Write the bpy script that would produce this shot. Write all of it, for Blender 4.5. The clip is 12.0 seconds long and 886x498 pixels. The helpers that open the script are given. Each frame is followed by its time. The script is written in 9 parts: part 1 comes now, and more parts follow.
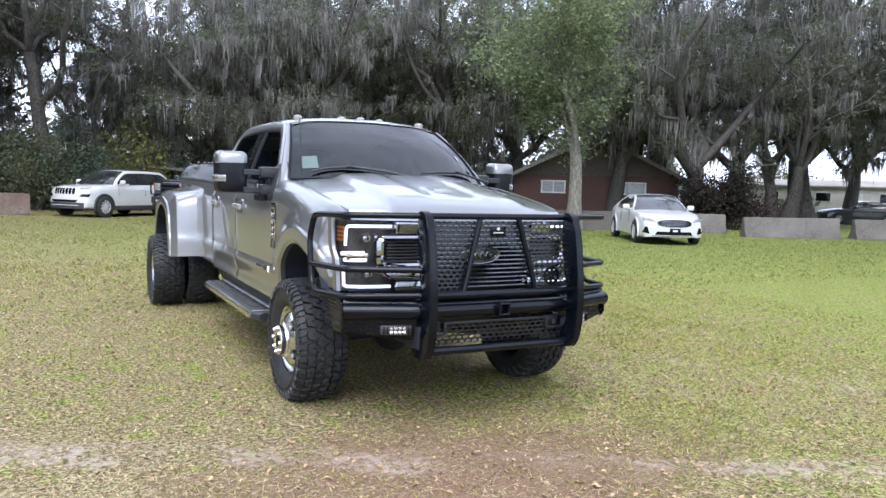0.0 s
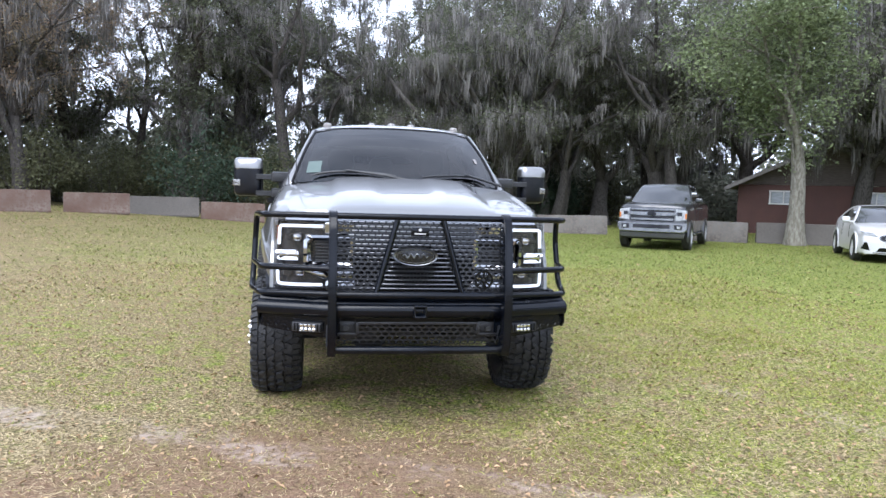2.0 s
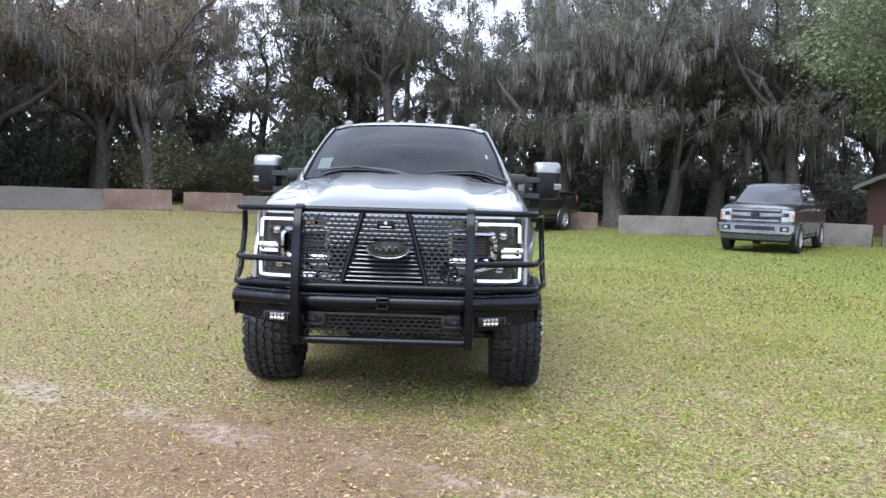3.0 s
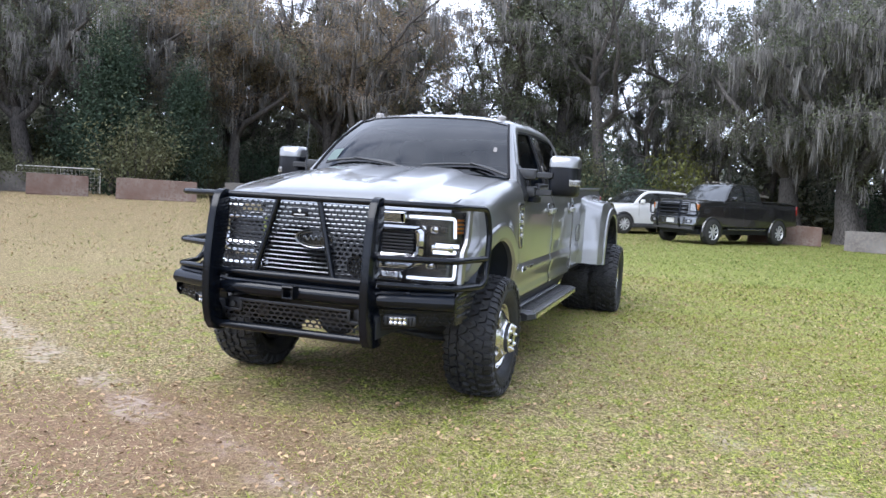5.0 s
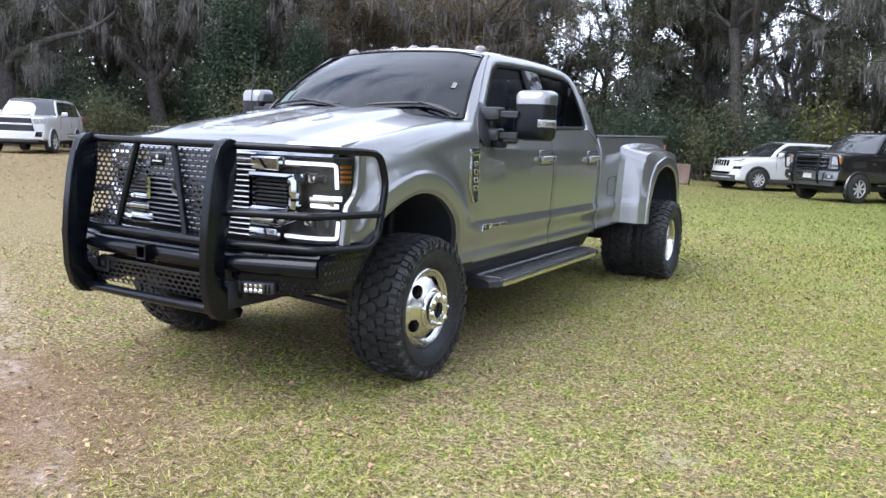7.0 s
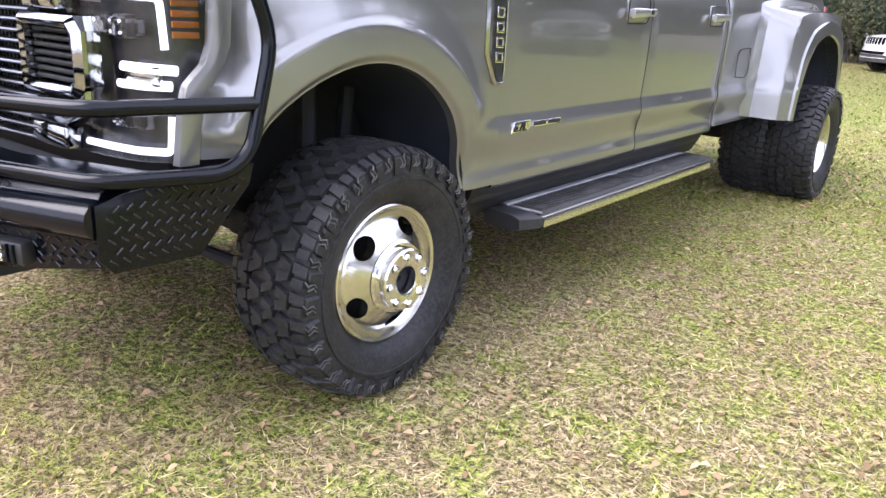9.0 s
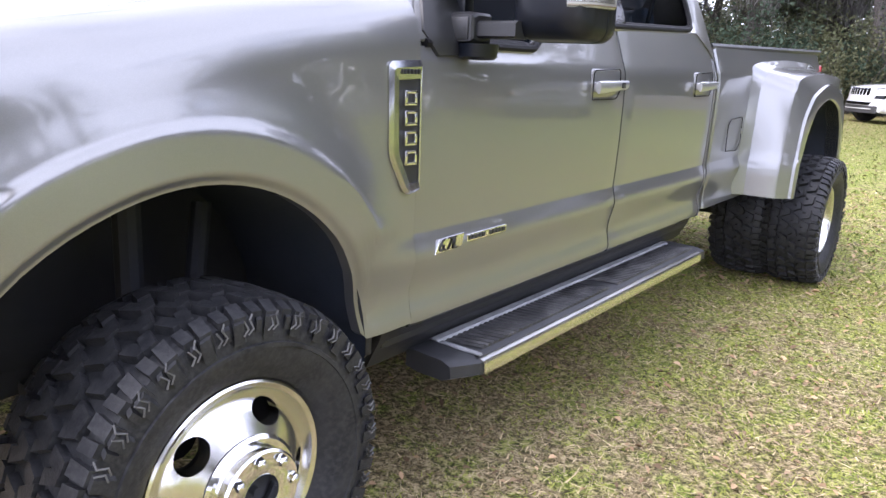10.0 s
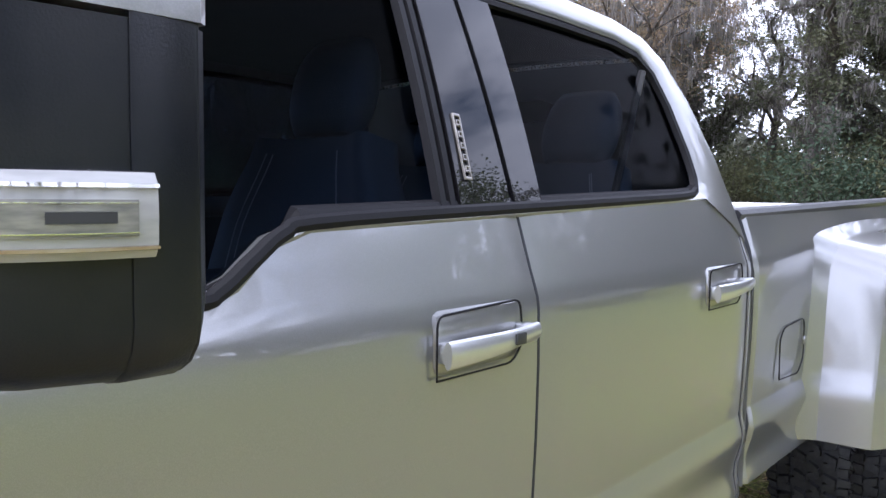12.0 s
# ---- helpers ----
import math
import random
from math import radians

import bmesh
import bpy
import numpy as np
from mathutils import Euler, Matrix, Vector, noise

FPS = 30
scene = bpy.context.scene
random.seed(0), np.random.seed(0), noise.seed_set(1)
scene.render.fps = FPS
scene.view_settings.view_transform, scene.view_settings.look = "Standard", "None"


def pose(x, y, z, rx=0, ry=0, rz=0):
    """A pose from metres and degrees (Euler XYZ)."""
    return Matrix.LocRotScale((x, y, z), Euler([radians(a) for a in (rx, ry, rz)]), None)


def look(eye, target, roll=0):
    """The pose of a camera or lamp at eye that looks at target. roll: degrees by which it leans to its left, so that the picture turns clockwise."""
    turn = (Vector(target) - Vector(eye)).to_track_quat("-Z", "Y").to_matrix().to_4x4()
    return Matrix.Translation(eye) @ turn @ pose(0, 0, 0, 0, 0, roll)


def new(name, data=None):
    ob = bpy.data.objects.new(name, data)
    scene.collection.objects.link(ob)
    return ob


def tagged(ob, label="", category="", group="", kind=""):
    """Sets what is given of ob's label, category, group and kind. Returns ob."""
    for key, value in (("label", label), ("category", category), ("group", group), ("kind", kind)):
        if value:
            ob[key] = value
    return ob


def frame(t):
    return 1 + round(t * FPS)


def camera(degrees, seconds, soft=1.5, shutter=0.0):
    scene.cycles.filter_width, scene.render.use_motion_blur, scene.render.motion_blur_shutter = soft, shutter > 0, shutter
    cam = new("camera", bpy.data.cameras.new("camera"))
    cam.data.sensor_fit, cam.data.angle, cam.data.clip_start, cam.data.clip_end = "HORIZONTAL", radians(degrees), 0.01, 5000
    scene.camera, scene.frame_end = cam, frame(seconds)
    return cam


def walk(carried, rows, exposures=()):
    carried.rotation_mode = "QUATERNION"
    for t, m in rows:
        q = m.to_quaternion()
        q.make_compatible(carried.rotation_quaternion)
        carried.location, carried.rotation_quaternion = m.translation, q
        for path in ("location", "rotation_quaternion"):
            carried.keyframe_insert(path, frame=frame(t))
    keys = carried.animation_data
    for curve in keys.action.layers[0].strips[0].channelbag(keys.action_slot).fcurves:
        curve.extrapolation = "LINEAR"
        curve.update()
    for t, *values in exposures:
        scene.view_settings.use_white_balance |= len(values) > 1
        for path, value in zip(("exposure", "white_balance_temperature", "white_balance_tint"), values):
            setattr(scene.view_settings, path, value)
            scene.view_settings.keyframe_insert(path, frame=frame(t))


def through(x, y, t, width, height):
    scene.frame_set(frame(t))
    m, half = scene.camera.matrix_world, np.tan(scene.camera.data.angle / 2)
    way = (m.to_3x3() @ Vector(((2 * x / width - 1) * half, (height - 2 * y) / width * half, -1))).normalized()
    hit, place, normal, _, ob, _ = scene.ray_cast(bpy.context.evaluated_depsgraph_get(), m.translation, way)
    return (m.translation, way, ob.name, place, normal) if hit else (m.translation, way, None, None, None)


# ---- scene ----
cam = camera(61.2, 12.0)
PATH = [
    (0, (-2.567, -5.23, 1.557), (-1.641, -3.464, 1.392), 1.7),
    (0.5, (-2.059, -5.44, 1.568), (-1.279, -3.606, 1.409), 1.8),
    (1, (-1.581, -5.614, 1.563), (-0.958, -3.719, 1.409), 1.8),
    (1.5, (-1.076, -5.753, 1.563), (-0.611, -3.814, 1.413), 1.7),
    (2, (-0.575, -5.809, 1.537), (-0.272, -3.838, 1.387), 1.6),
    (2.5, (-0.056, -5.89, 1.521), (0.083, -3.9, 1.372), 1.5),
    (3, (0.43, -5.904, 1.516), (0.406, -3.91, 1.36), 1.6),
    (3.5, (0.973, -5.869, 1.497), (0.773, -3.885, 1.345), 1.9),
    (3.7, (1.186, -5.839, 1.519), (0.915, -3.863, 1.368), 2.0),
    (5.3, (2.632, -5.085, 1.481), (1.915, -3.225, 1.317), 2.9),
    (5.5, (2.806, -4.999, 1.491), (2.045, -3.157, 1.327), 2.7),
    (6, (3.184, -4.696, 1.498), (2.337, -2.893, 1.32), 2.6),
    (6.5, (3.331, -4.286, 1.472), (2.407, -2.525, 1.257), 2.5),
    (7, (3.35, -3.81, 1.447), (2.36, -2.096, 1.157), 2.3),
    (7.5, (3.236, -3.305, 1.414), (2.192, -1.645, 1.022), 2.2),
    (7.7, (3.172, -3.103, 1.391), (2.106, -1.467, 0.959), 2.0),
    (9.3, (2.565, -1.516, 1.299), (1.391, -0.019, 0.68), 2.9),
    (9.5, (2.507, -1.341, 1.341), (1.326, 0.166, 0.762), 2.8),
    (10, (2.353, -0.974, 1.396), (1.182, 0.573, 0.91), 2.3),
    (10.5, (2.224, -0.546, 1.394), (1.096, 1.049, 0.968), 1.4),
    (11, (2.114, -0.106, 1.398), (0.987, 1.505, 1.032), 0.8),
    (11.5, (2.01, 0.32, 1.476), (0.81, 1.894, 1.188), 0.9),
    (12, (1.862, 0.774, 1.592), (0.523, 2.251, 1.441), 0.7),
]
walk(cam, [(t, look(eye, target, roll)) for t, eye, target, roll in PATH],
     [(0, 1.60, 5790, 13), (5.5, 1.68, 5790, 13), (7.5, 1.72, 5900, 15), (9.3, 2.32, 6080, 23), (10, 2.26, 6020, 23), (11, 2.22, 5990, 22), (12, 2.20, 5850, 20)])

# == world, sun, light ==
SUN_EL, SUN_ROT = radians(52), radians(-148)
world = bpy.data.worlds.new("world")
scene.world = world
world.use_nodes = True
wn, wl = world.node_tree.nodes, world.node_tree.links
wbg = wn["Background"]
sky = wn.new("ShaderNodeTexSky")
sky.sky_type, sky.sun_disc = "NISHITA", False
sky.sun_elevation, sky.sun_rotation = SUN_EL, SUN_ROT
wco = wn.new("ShaderNodeTexCoord")
wmap = wn.new("ShaderNodeMapping")
wmap.inputs["Scale"].default_value = (1.0, 1.0, 2.6)
wnoise = wn.new("ShaderNodeTexNoise")
wnoise.inputs["Scale"].default_value = 2.3
wnoise.inputs["Detail"].default_value = 7
wnoise.inputs["Roughness"].default_value = 0.58
wramp = wn.new("ShaderNodeValToRGB")
wramp.color_ramp.elements[0].position, wramp.color_ramp.elements[0].color = 0.28, (0.0, 0.0, 0.0, 1)
wramp.color_ramp.elements[1].position, wramp.color_ramp.elements[1].color = 0.46, (1, 1, 1, 1)
wcloud = wn.new("ShaderNodeValToRGB")
wcloud.color_ramp.elements[0].position, wcloud.color_ramp.elements[0].color = 0.42, (10.0, 10.5, 11.7, 1)
wcloud.color_ramp.elements[1].position, wcloud.color_ramp.elements[1].color = 0.72, (5.9, 6.5, 7.7, 1)
wmix = wn.new("ShaderNodeMixRGB")
wl.new(wco.outputs["Generated"], wmap.inputs["Vector"])
wl.new(wmap.outputs["Vector"], wnoise.inputs["Vector"])
wl.new(wnoise.outputs["Fac"], wramp.inputs["Fac"])
wl.new(wnoise.outputs["Fac"], wcloud.inputs["Fac"])
wl.new(wramp.outputs["Color"], wmix.inputs["Fac"])
wl.new(sky.outputs["Color"], wmix.inputs["Color1"])
wl.new(wcloud.outputs["Color"], wmix.inputs["Color2"])
# the broken cloud thins a little overhead
wsep = wn.new("ShaderNodeSeparateXYZ")
wl.new(wco.outputs["Generated"], wsep.inputs["Vector"])
wgrad = wn.new("ShaderNodeMapRange")
wgrad.inputs["From Min"].default_value, wgrad.inputs["From Max"].default_value = 0.08, 1.0
wgrad.inputs["To Min"].default_value, wgrad.inputs["To Max"].default_value = 0.70, 0.44
wl.new(wsep.outputs["Z"], wgrad.inputs["Value"])
wmul = wn.new("ShaderNodeVectorMath")
wmul.operation = "SCALE"
wl.new(wmix.outputs["Color"], wmul.inputs[0])
wl.new(wgrad.outputs["Result"], wmul.inputs["Scale"])
wl.new(wmul.outputs["Vector"], wbg.inputs["Color"])
wbg.inputs["Strength"].default_value = 0.115

sun = new("sun", bpy.data.lights.new("sun", "SUN"))
sun.data.energy, sun.data.angle, sun.data.color = 1.3, radians(50), (1.0, 0.96, 0.88)
sun.matrix_world = look((0, 0, 30), (30 * math.sin(SUN_ROT) / -math.tan(SUN_EL), 30 * math.cos(SUN_ROT) / -math.tan(SUN_EL), 0))

# == materials ==


def material(name, color=(0.5, 0.5, 0.5), rough=0.5, metal=0.0, spec=0.5, coat=0.0, second=None, scale=6.0, amount=0.5,
             bump=0.0, bump_scale=60.0, fine=None, fine_scale=80.0, vary=0.0, emit=0.0, detail=5.0, stretch=(1, 1, 1), coat_rough=0.03):
    """A surface with a broad and a fine variation of colour and a relief, in metres of its object."""
    m = bpy.data.materials.new(name)
    m.use_nodes = True
    n, l = m.node_tree.nodes, m.node_tree.links
    b = n["Principled BSDF"]
    b.inputs["Roughness"].default_value = rough
    b.inputs["Metallic"].default_value = metal
    b.inputs["Specular IOR Level"].default_value = spec
    b.inputs["Coat Weight"].default_value = coat
    b.inputs["Coat Roughness"].default_value = coat_rough
    b.inputs["Base Color"].default_value = (*color, 1)
    if emit:
        b.inputs["Emission Color"].default_value = (*color, 1)
        b.inputs["Emission Strength"].default_value = emit
    out = None
    if second or bump or fine:
        co = n.new("ShaderNodeTexCoord")
        mp = n.new("ShaderNodeMapping")
        mp.inputs["Scale"].default_value = stretch
        l.new(co.outputs["Object"], mp.inputs["Vector"])
    if second:
        t = n.new("ShaderNodeTexNoise")
        t.inputs["Scale"].default_value, t.inputs["Detail"].default_value = scale, detail
        r = n.new("ShaderNodeValToRGB")
        r.color_ramp.elements[0].position, r.color_ramp.elements[1].position = 0.5 - 0.3 * amount, 0.5 + 0.3 * amount
        r.color_ramp.elements[0].color, r.color_ramp.elements[1].color = (*color, 1), (*second, 1)
        l.new(mp.outputs["Vector"], t.inputs["Vector"])
        l.new(t.outputs["Fac"], r.inputs["Fac"])
        out = r.outputs["Color"]
    if fine:
        t2 = n.new("ShaderNodeTexNoise")
        t2.inputs["Scale"].default_value, t2.inputs["Detail"].default_value = fine_scale, 3
        x2 = n.new("ShaderNodeMixRGB")
        r2 = n.new("ShaderNodeMapRange")
        r2.inputs["From Min"].default_value, r2.inputs["From Max"].default_value = 0.42, 0.68
        l.new(mp.outputs["Vector"], t2.inputs["Vector"])
        l.new(t2.outputs["Fac"], r2.inputs["Value"])
        l.new(r2.outputs["Result"], x2.inputs["Fac"])
        if out:
            l.new(out, x2.inputs["Color1"])
        else:
            x2.inputs["Color1"].default_value = (*color, 1)
        x2.inputs["Color2"].default_value = (*fine, 1)
        out = x2.outputs["Color"]
    if vary:
        inf = n.new("ShaderNodeNewGeometry")
        h = n.new("ShaderNodeHueSaturation")
        mr = n.new("ShaderNodeMapRange")
        mr.inputs["To Min"].default_value, mr.inputs["To Max"].default_value = 1 - vary, 1 + vary
        l.new(inf.outputs["Random Per Island"], mr.inputs["Value"])
        l.new(mr.outputs["Result"], h.inputs["Value"])
        h.inputs["Color"].default_value = (*color, 1)
        if out:
            l.new(out, h.inputs["Color"])
        out = h.outputs["Color"]
    if out:
        l.new(out, b.inputs["Base Color"])
    if bump:
        t3 = n.new("ShaderNodeTexNoise")
        t3.inputs["Scale"].default_value, t3.inputs["Detail"].default_value = bump_scale, 4
        bp = n.new("ShaderNodeBump")
        bp.inputs["Strength"].default_value, bp.inputs["Distance"].default_value = bump, 0.02
        l.new(mp.outputs["Vector"], t3.inputs["Vector"])
        l.new(t3.outputs["Fac"], bp.inputs["Height"])
        l.new(bp.outputs["Normal"], b.inputs["Normal"])
    return m


def tinted_glass(name, tint, rough=0.01, ior=1.5):
    """Tinted car glass: a clear tint with a mirror whose weight grows at grazing angles."""
    m = bpy.data.materials.new(name)
    m.use_nodes = True
    n, l = m.node_tree.nodes, m.node_tree.links
    n.remove(n["Principled BSDF"])
    tr, gl, mx, fr = n.new("ShaderNodeBsdfTransparent"), n.new("ShaderNodeBsdfGlossy"), n.new("ShaderNodeMixShader"), n.new("ShaderNodeFresnel")
    tr.inputs["Color"].default_value = (*tint, 1)
    gl.inputs["Roughness"].default_value = rough
    fr.inputs["IOR"].default_value = ior
    l.new(fr.outputs["Fac"], mx.inputs["Fac"])
    l.new(tr.outputs["BSDF"], mx.inputs[1])
    l.new(gl.outputs["BSDF"], mx.inputs[2])
    l.new(mx.outputs["Shader"], n["Material Output"].inputs["Surface"])
    return m


def leafy(name, color, second, vary=0.35, through=0.35):
    """Leaves: two tones, each leaf a little different, some light passing through."""
    m = material(name, color, 0.65, spec=0.15, second=second, scale=0.5, amount=0.9, vary=vary)
    n, l = m.node_tree.nodes, m.node_tree.links
    b, o = n["Principled BSDF"], n["Material Output"]
    t, mx = n.new("ShaderNodeBsdfTranslucent"), n.new("ShaderNodeMixShader")
    mx.inputs["Fac"].default_value = through
    l.new(b.inputs["Base Color"].links[0].from_socket, t.inputs["Color"])
    l.new(b.outputs["BSDF"], mx.inputs[1])
    l.new(t.outputs["BSDF"], mx.inputs[2])
    l.new(mx.outputs["Shader"], o.inputs["Surface"])
    return m


M_PAINT = material("silver_paint", (0.250, 0.252, 0.253), 0.30, metal=0.68, coat=1.0, fine=(0.280, 0.282, 0.283), fine_scale=700, coat_rough=0.012)
M_PAINT.node_tree.nodes["Principled BSDF"].inputs["Coat IOR"].default_value = 1.6
M_CHROME = material("chrome", (0.82, 0.82, 0.83), 0.07, metal=1.0, bump=0.02, bump_scale=20)
M_DIMCHROME = material("grille_chrome", (0.48, 0.49, 0.51), 0.06, metal=1.0, second=(0.40, 0.41, 0.43), scale=9)
M_POLISH = material("polished_aluminium", (0.74, 0.73, 0.71), 0.19, metal=1.0, second=(0.70, 0.69, 0.67), scale=9, bump=0.03, bump_scale=30)
M_STEEL = material("black_powder_coat", (0.002, 0.003, 0.0055), 0.13, spec=0.3, second=(0.004, 0.0055, 0.009), scale=7, bump=0.03, bump_scale=220)
M_MESH = material("punched_steel", (0.009, 0.010, 0.013), 0.30, spec=0.5, second=(0.015, 0.016, 0.019), scale=8)
M_GRILLE = material("dark_chrome", (0.30, 0.31, 0.33), 0.30, metal=1.0, second=(0.22, 0.23, 0.24), scale=6)
M_PLASTIC = material("black_plastic", (0.018, 0.019, 0.021), 0.42, second=(0.026, 0.027, 0.03), scale=9, bump=0.06, bump_scale=500)
M_GLOSSBLACK = material("gloss_black", (0.006, 0.006, 0.007), 0.012, spec=0.38)
M_RUBBER = material("tyre_rubber", (0.010, 0.011, 0.014), 0.52, spec=0.35, second=(0.028, 0.029, 0.031), scale=11, fine=(0.036, 0.036, 0.038), fine_scale=70, bump=0.12, bump_scale=180)
M_TRIM = material("rubber_trim", (0.011, 0.011, 0.013), 0.55, spec=0.14, bump=0.05, bump_scale=300)
M_DARK = material("underbody_black", (0.009, 0.011, 0.017), 0.7, second=(0.015, 0.017, 0.022), scale=8)
M_LINER = material("wheel_house_liner", (0.020, 0.026, 0.040), 0.65, second=(0.030, 0.036, 0.050), scale=6, bump=0.1, bump_scale=120)
M_LEATHER = material("black_leather", (0.115, 0.145, 0.165), 0.42, second=(0.14, 0.17, 0.19), scale=5, bump=0.1, bump_scale=260)
M_STITCH = material("grey_thread", (0.50, 0.50, 0.50), 0.7)
M_LAMPBLACK = material("lamp_housing", (0.03, 0.03, 0.033), 0.2, second=(0.06, 0.06, 0.065), scale=14)
M_DRL = material("running_light", (0.88, 0.93, 1.0), 0.25, emit=0.5)
# lighter than the powder coat, so the lozenges' glints are partly in the colour
M_CHEQUER = material("glinting_gloss_black", (0.010, 0.011, 0.014), 0.18, spec=0.6, second=(0.020, 0.021, 0.024), scale=30)
M_MARKER = material("marker_lens", (0.17, 0.155, 0.14), 0.15, coat=0.6, second=(0.28, 0.26, 0.24), scale=40)
M_SATIN = material("satin_silver", (0.50, 0.51, 0.52), 0.28, metal=0.8, coat=0.6, fine=(0.56, 0.57, 0.58), fine_scale=700)
M_LENSWHITE = material("clear_lamp", (0.62, 0.63, 0.64), 0.15, metal=0.3, second=(0.42, 0.43, 0.44), scale=60)
M_MIRROR = material("mirror_shell", (0.003, 0.0045, 0.009), 0.28, spec=0.32, second=(0.011, 0.012, 0.015), scale=9, bump=0.06, bump_scale=500)
M_SIGNAL = material("signal_lens", (0.34, 0.34, 0.33), 0.10, coat=1.0, second=(0.24, 0.24, 0.235), scale=16, stretch=(1, 1, 6))
M_SMOKE = material("smoked_reflector", (0.16, 0.16, 0.155), 0.15, metal=0.5, second=(0.30, 0.29, 0.27), scale=40, stretch=(1, 1, 5))
M_BRONZE = material("bronze_reflector", (0.30, 0.22, 0.13), 0.2, metal=0.6, second=(0.42, 0.36, 0.27), scale=30)
M_AMBER = material("amber_lens", (0.40, 0.12, 0.010), 0.2, coat=0.5)
M_LAMPGLASS = tinted_glass("lamp_glass", (0.82, 0.82, 0.83))
M_GLASS = tinted_glass("dark_window", (0.16, 0.205, 0.27), ior=1.06)
M_WINDSHIELD = tinted_glass("windshield_glass", (0.13, 0.145, 0.15), ior=1.85)
M_CARGLASS = material("car_window", (0.016, 0.018, 0.019), 0.02, spec=1.0, coat=1.0, second=(0.03, 0.033, 0.035), scale=2)
M_PAPER = material("paper", (0.115, 0.160, 0.148), 0.6, second=(0.095, 0.135, 0.125), scale=5)
M_WHITECAR = material("white_paint", (0.62, 0.62, 0.62), 0.35, coat=1.0, second=(0.58, 0.58, 0.575), scale=3)
M_BLACKCAR = material("black_paint", (0.012, 0.012, 0.013), 0.22, coat=1.0, second=(0.02, 0.02, 0.02), scale=3)
M_GREYCAR = material("dark_grey_paint", (0.045, 0.047, 0.05), 0.28, metal=0.4, coat=1.0, second=(0.055, 0.057, 0.06), scale=3)

# == mesh helpers ==


def part(name, bm, mat, parent=None, label="", angle=32, fix=True):
    """Links a bmesh as one mesh object under a thing or under a part."""
    if fix:
        bmesh.ops.recalc_face_normals(bm, faces=bm.faces)
    me = bpy.data.meshes.new(name)
    bm.to_mesh(me)
    bm.free()
    me.materials.append(mat)
    me.shade_smooth()
    me.set_sharp_from_angle(angle=radians(angle))
    ob = new(name, me)
    ob.parent = parent
    if label:
        ob["label"] = label
    return ob


def thing(name, label, category, group="", m=None, kind=""):
    ob = tagged(new(name), label, category, group, kind)
    if m is not None:
        ob.matrix_world = m
    return ob


def spline(points, count):
    """Catmull-Rom through the points, resampled to count points."""
    p = [Vector(q) for q in points]
    p = [p[0] * 2 - p[1]] + p + [p[-1] * 2 - p[-2]]
    out, n = [], len(p) - 3
    for k in range(count):
        u = k / (count - 1) * n
        i = min(int(u), n - 1)
        f = u - i
        a, b, c, d = p[i:i + 4]
        out.append(0.5 * ((2 * b) + (c - a) * f + (2 * a - 5 * b + 4 * c - d) * f * f + (3 * b - a - 3 * c + d) * f ** 3))
    return out


def box(bm, c, size, bevel=0.0, m=None, seg=2):
    geo = bmesh.ops.create_cube(bm, size=1.0)
    vs = geo["verts"]
    for v in vs:
        v.co = Vector((v.co.x * size[0], v.co.y * size[1], v.co.z * size[2]))
    if bevel:
        es = list({e for v in vs for e in v.link_edges})
        r = bmesh.ops.bevel(bm, geom=es, offset=bevel, segments=seg, affect="EDGES", profile=0.5)
        vs = list({v for f in r["faces"] for v in f.verts} | {v for v in vs if v.is_valid})
    t = Matrix.Translation(c) @ (m if m is not None else Matrix())
    for v in vs:
        v.co = t @ v.co
    return vs


def tube(bm, points, r, seg=12, caps=True, closed=False):
    """A round bar along the points; r: one radius or one for each point."""
    p = [Vector(q) for q in points]
    n = len(p)
    rs = r if isinstance(r, (list, tuple)) else [r] * n
    rings, up = [], None
    for i in range(n):
        if closed:
            d = p[(i + 1) % n] - p[i - 1]
        else:
            d = p[min(i + 1, n - 1)] - p[max(i - 1, 0)]
        d = d.normalized()
        if up is None:
            up = d.orthogonal().normalized()
        up = (up - d * up.dot(d)).normalized()
        side = d.cross(up)
        rings.append([bm.verts.new(p[i] + (up * math.cos(a) + side * math.sin(a)) * rs[i]) for a in [2 * math.pi * k / seg for k in range(seg)]])
    for i in range(n if closed else n - 1):
        a, b = rings[i], rings[(i + 1) % n]
        for k in range(seg):
            bm.faces.new((a[k], a[(k + 1) % seg], b[(k + 1) % seg], b[k]))
    if caps and not closed:
        bm.faces.new(rings[0][::-1])
        bm.faces.new(rings[-1])


def bend(points, radius, seg=5):
    """Rounds the corners of a broken line."""
    p = [Vector(q) for q in points]
    out = [p[0]]
    for i in range(1, len(p) - 1):
        a, b = (p[i - 1] - p[i]), (p[i + 1] - p[i])
        r = min(radius, a.length * 0.48, b.length * 0.48)
        s, e = p[i] + a.normalized() * r, p[i] + b.normalized() * r
        for k in range(seg + 1):
            u = k / seg
            out.append(s * (1 - u) ** 2 + p[i] * 2 * u * (1 - u) + e * u * u)
    out.append(p[-1])
    return out


def loft(bm, rows, closed=False, caps=False):
    """Faces between rows of points, all rows with equal counts."""
    vs = [[bm.verts.new(q) for q in row] for row in rows]
    for a, b in zip(vs, vs[1:]):
        n = len(a)
        for k in range(n if closed else n - 1):
            bm.faces.new((a[k], a[(k + 1) % n], b[(k + 1) % n], b[k]))
    if caps:
        bm.faces.new(vs[0][::-1])
        bm.faces.new(vs[-1])
    return vs


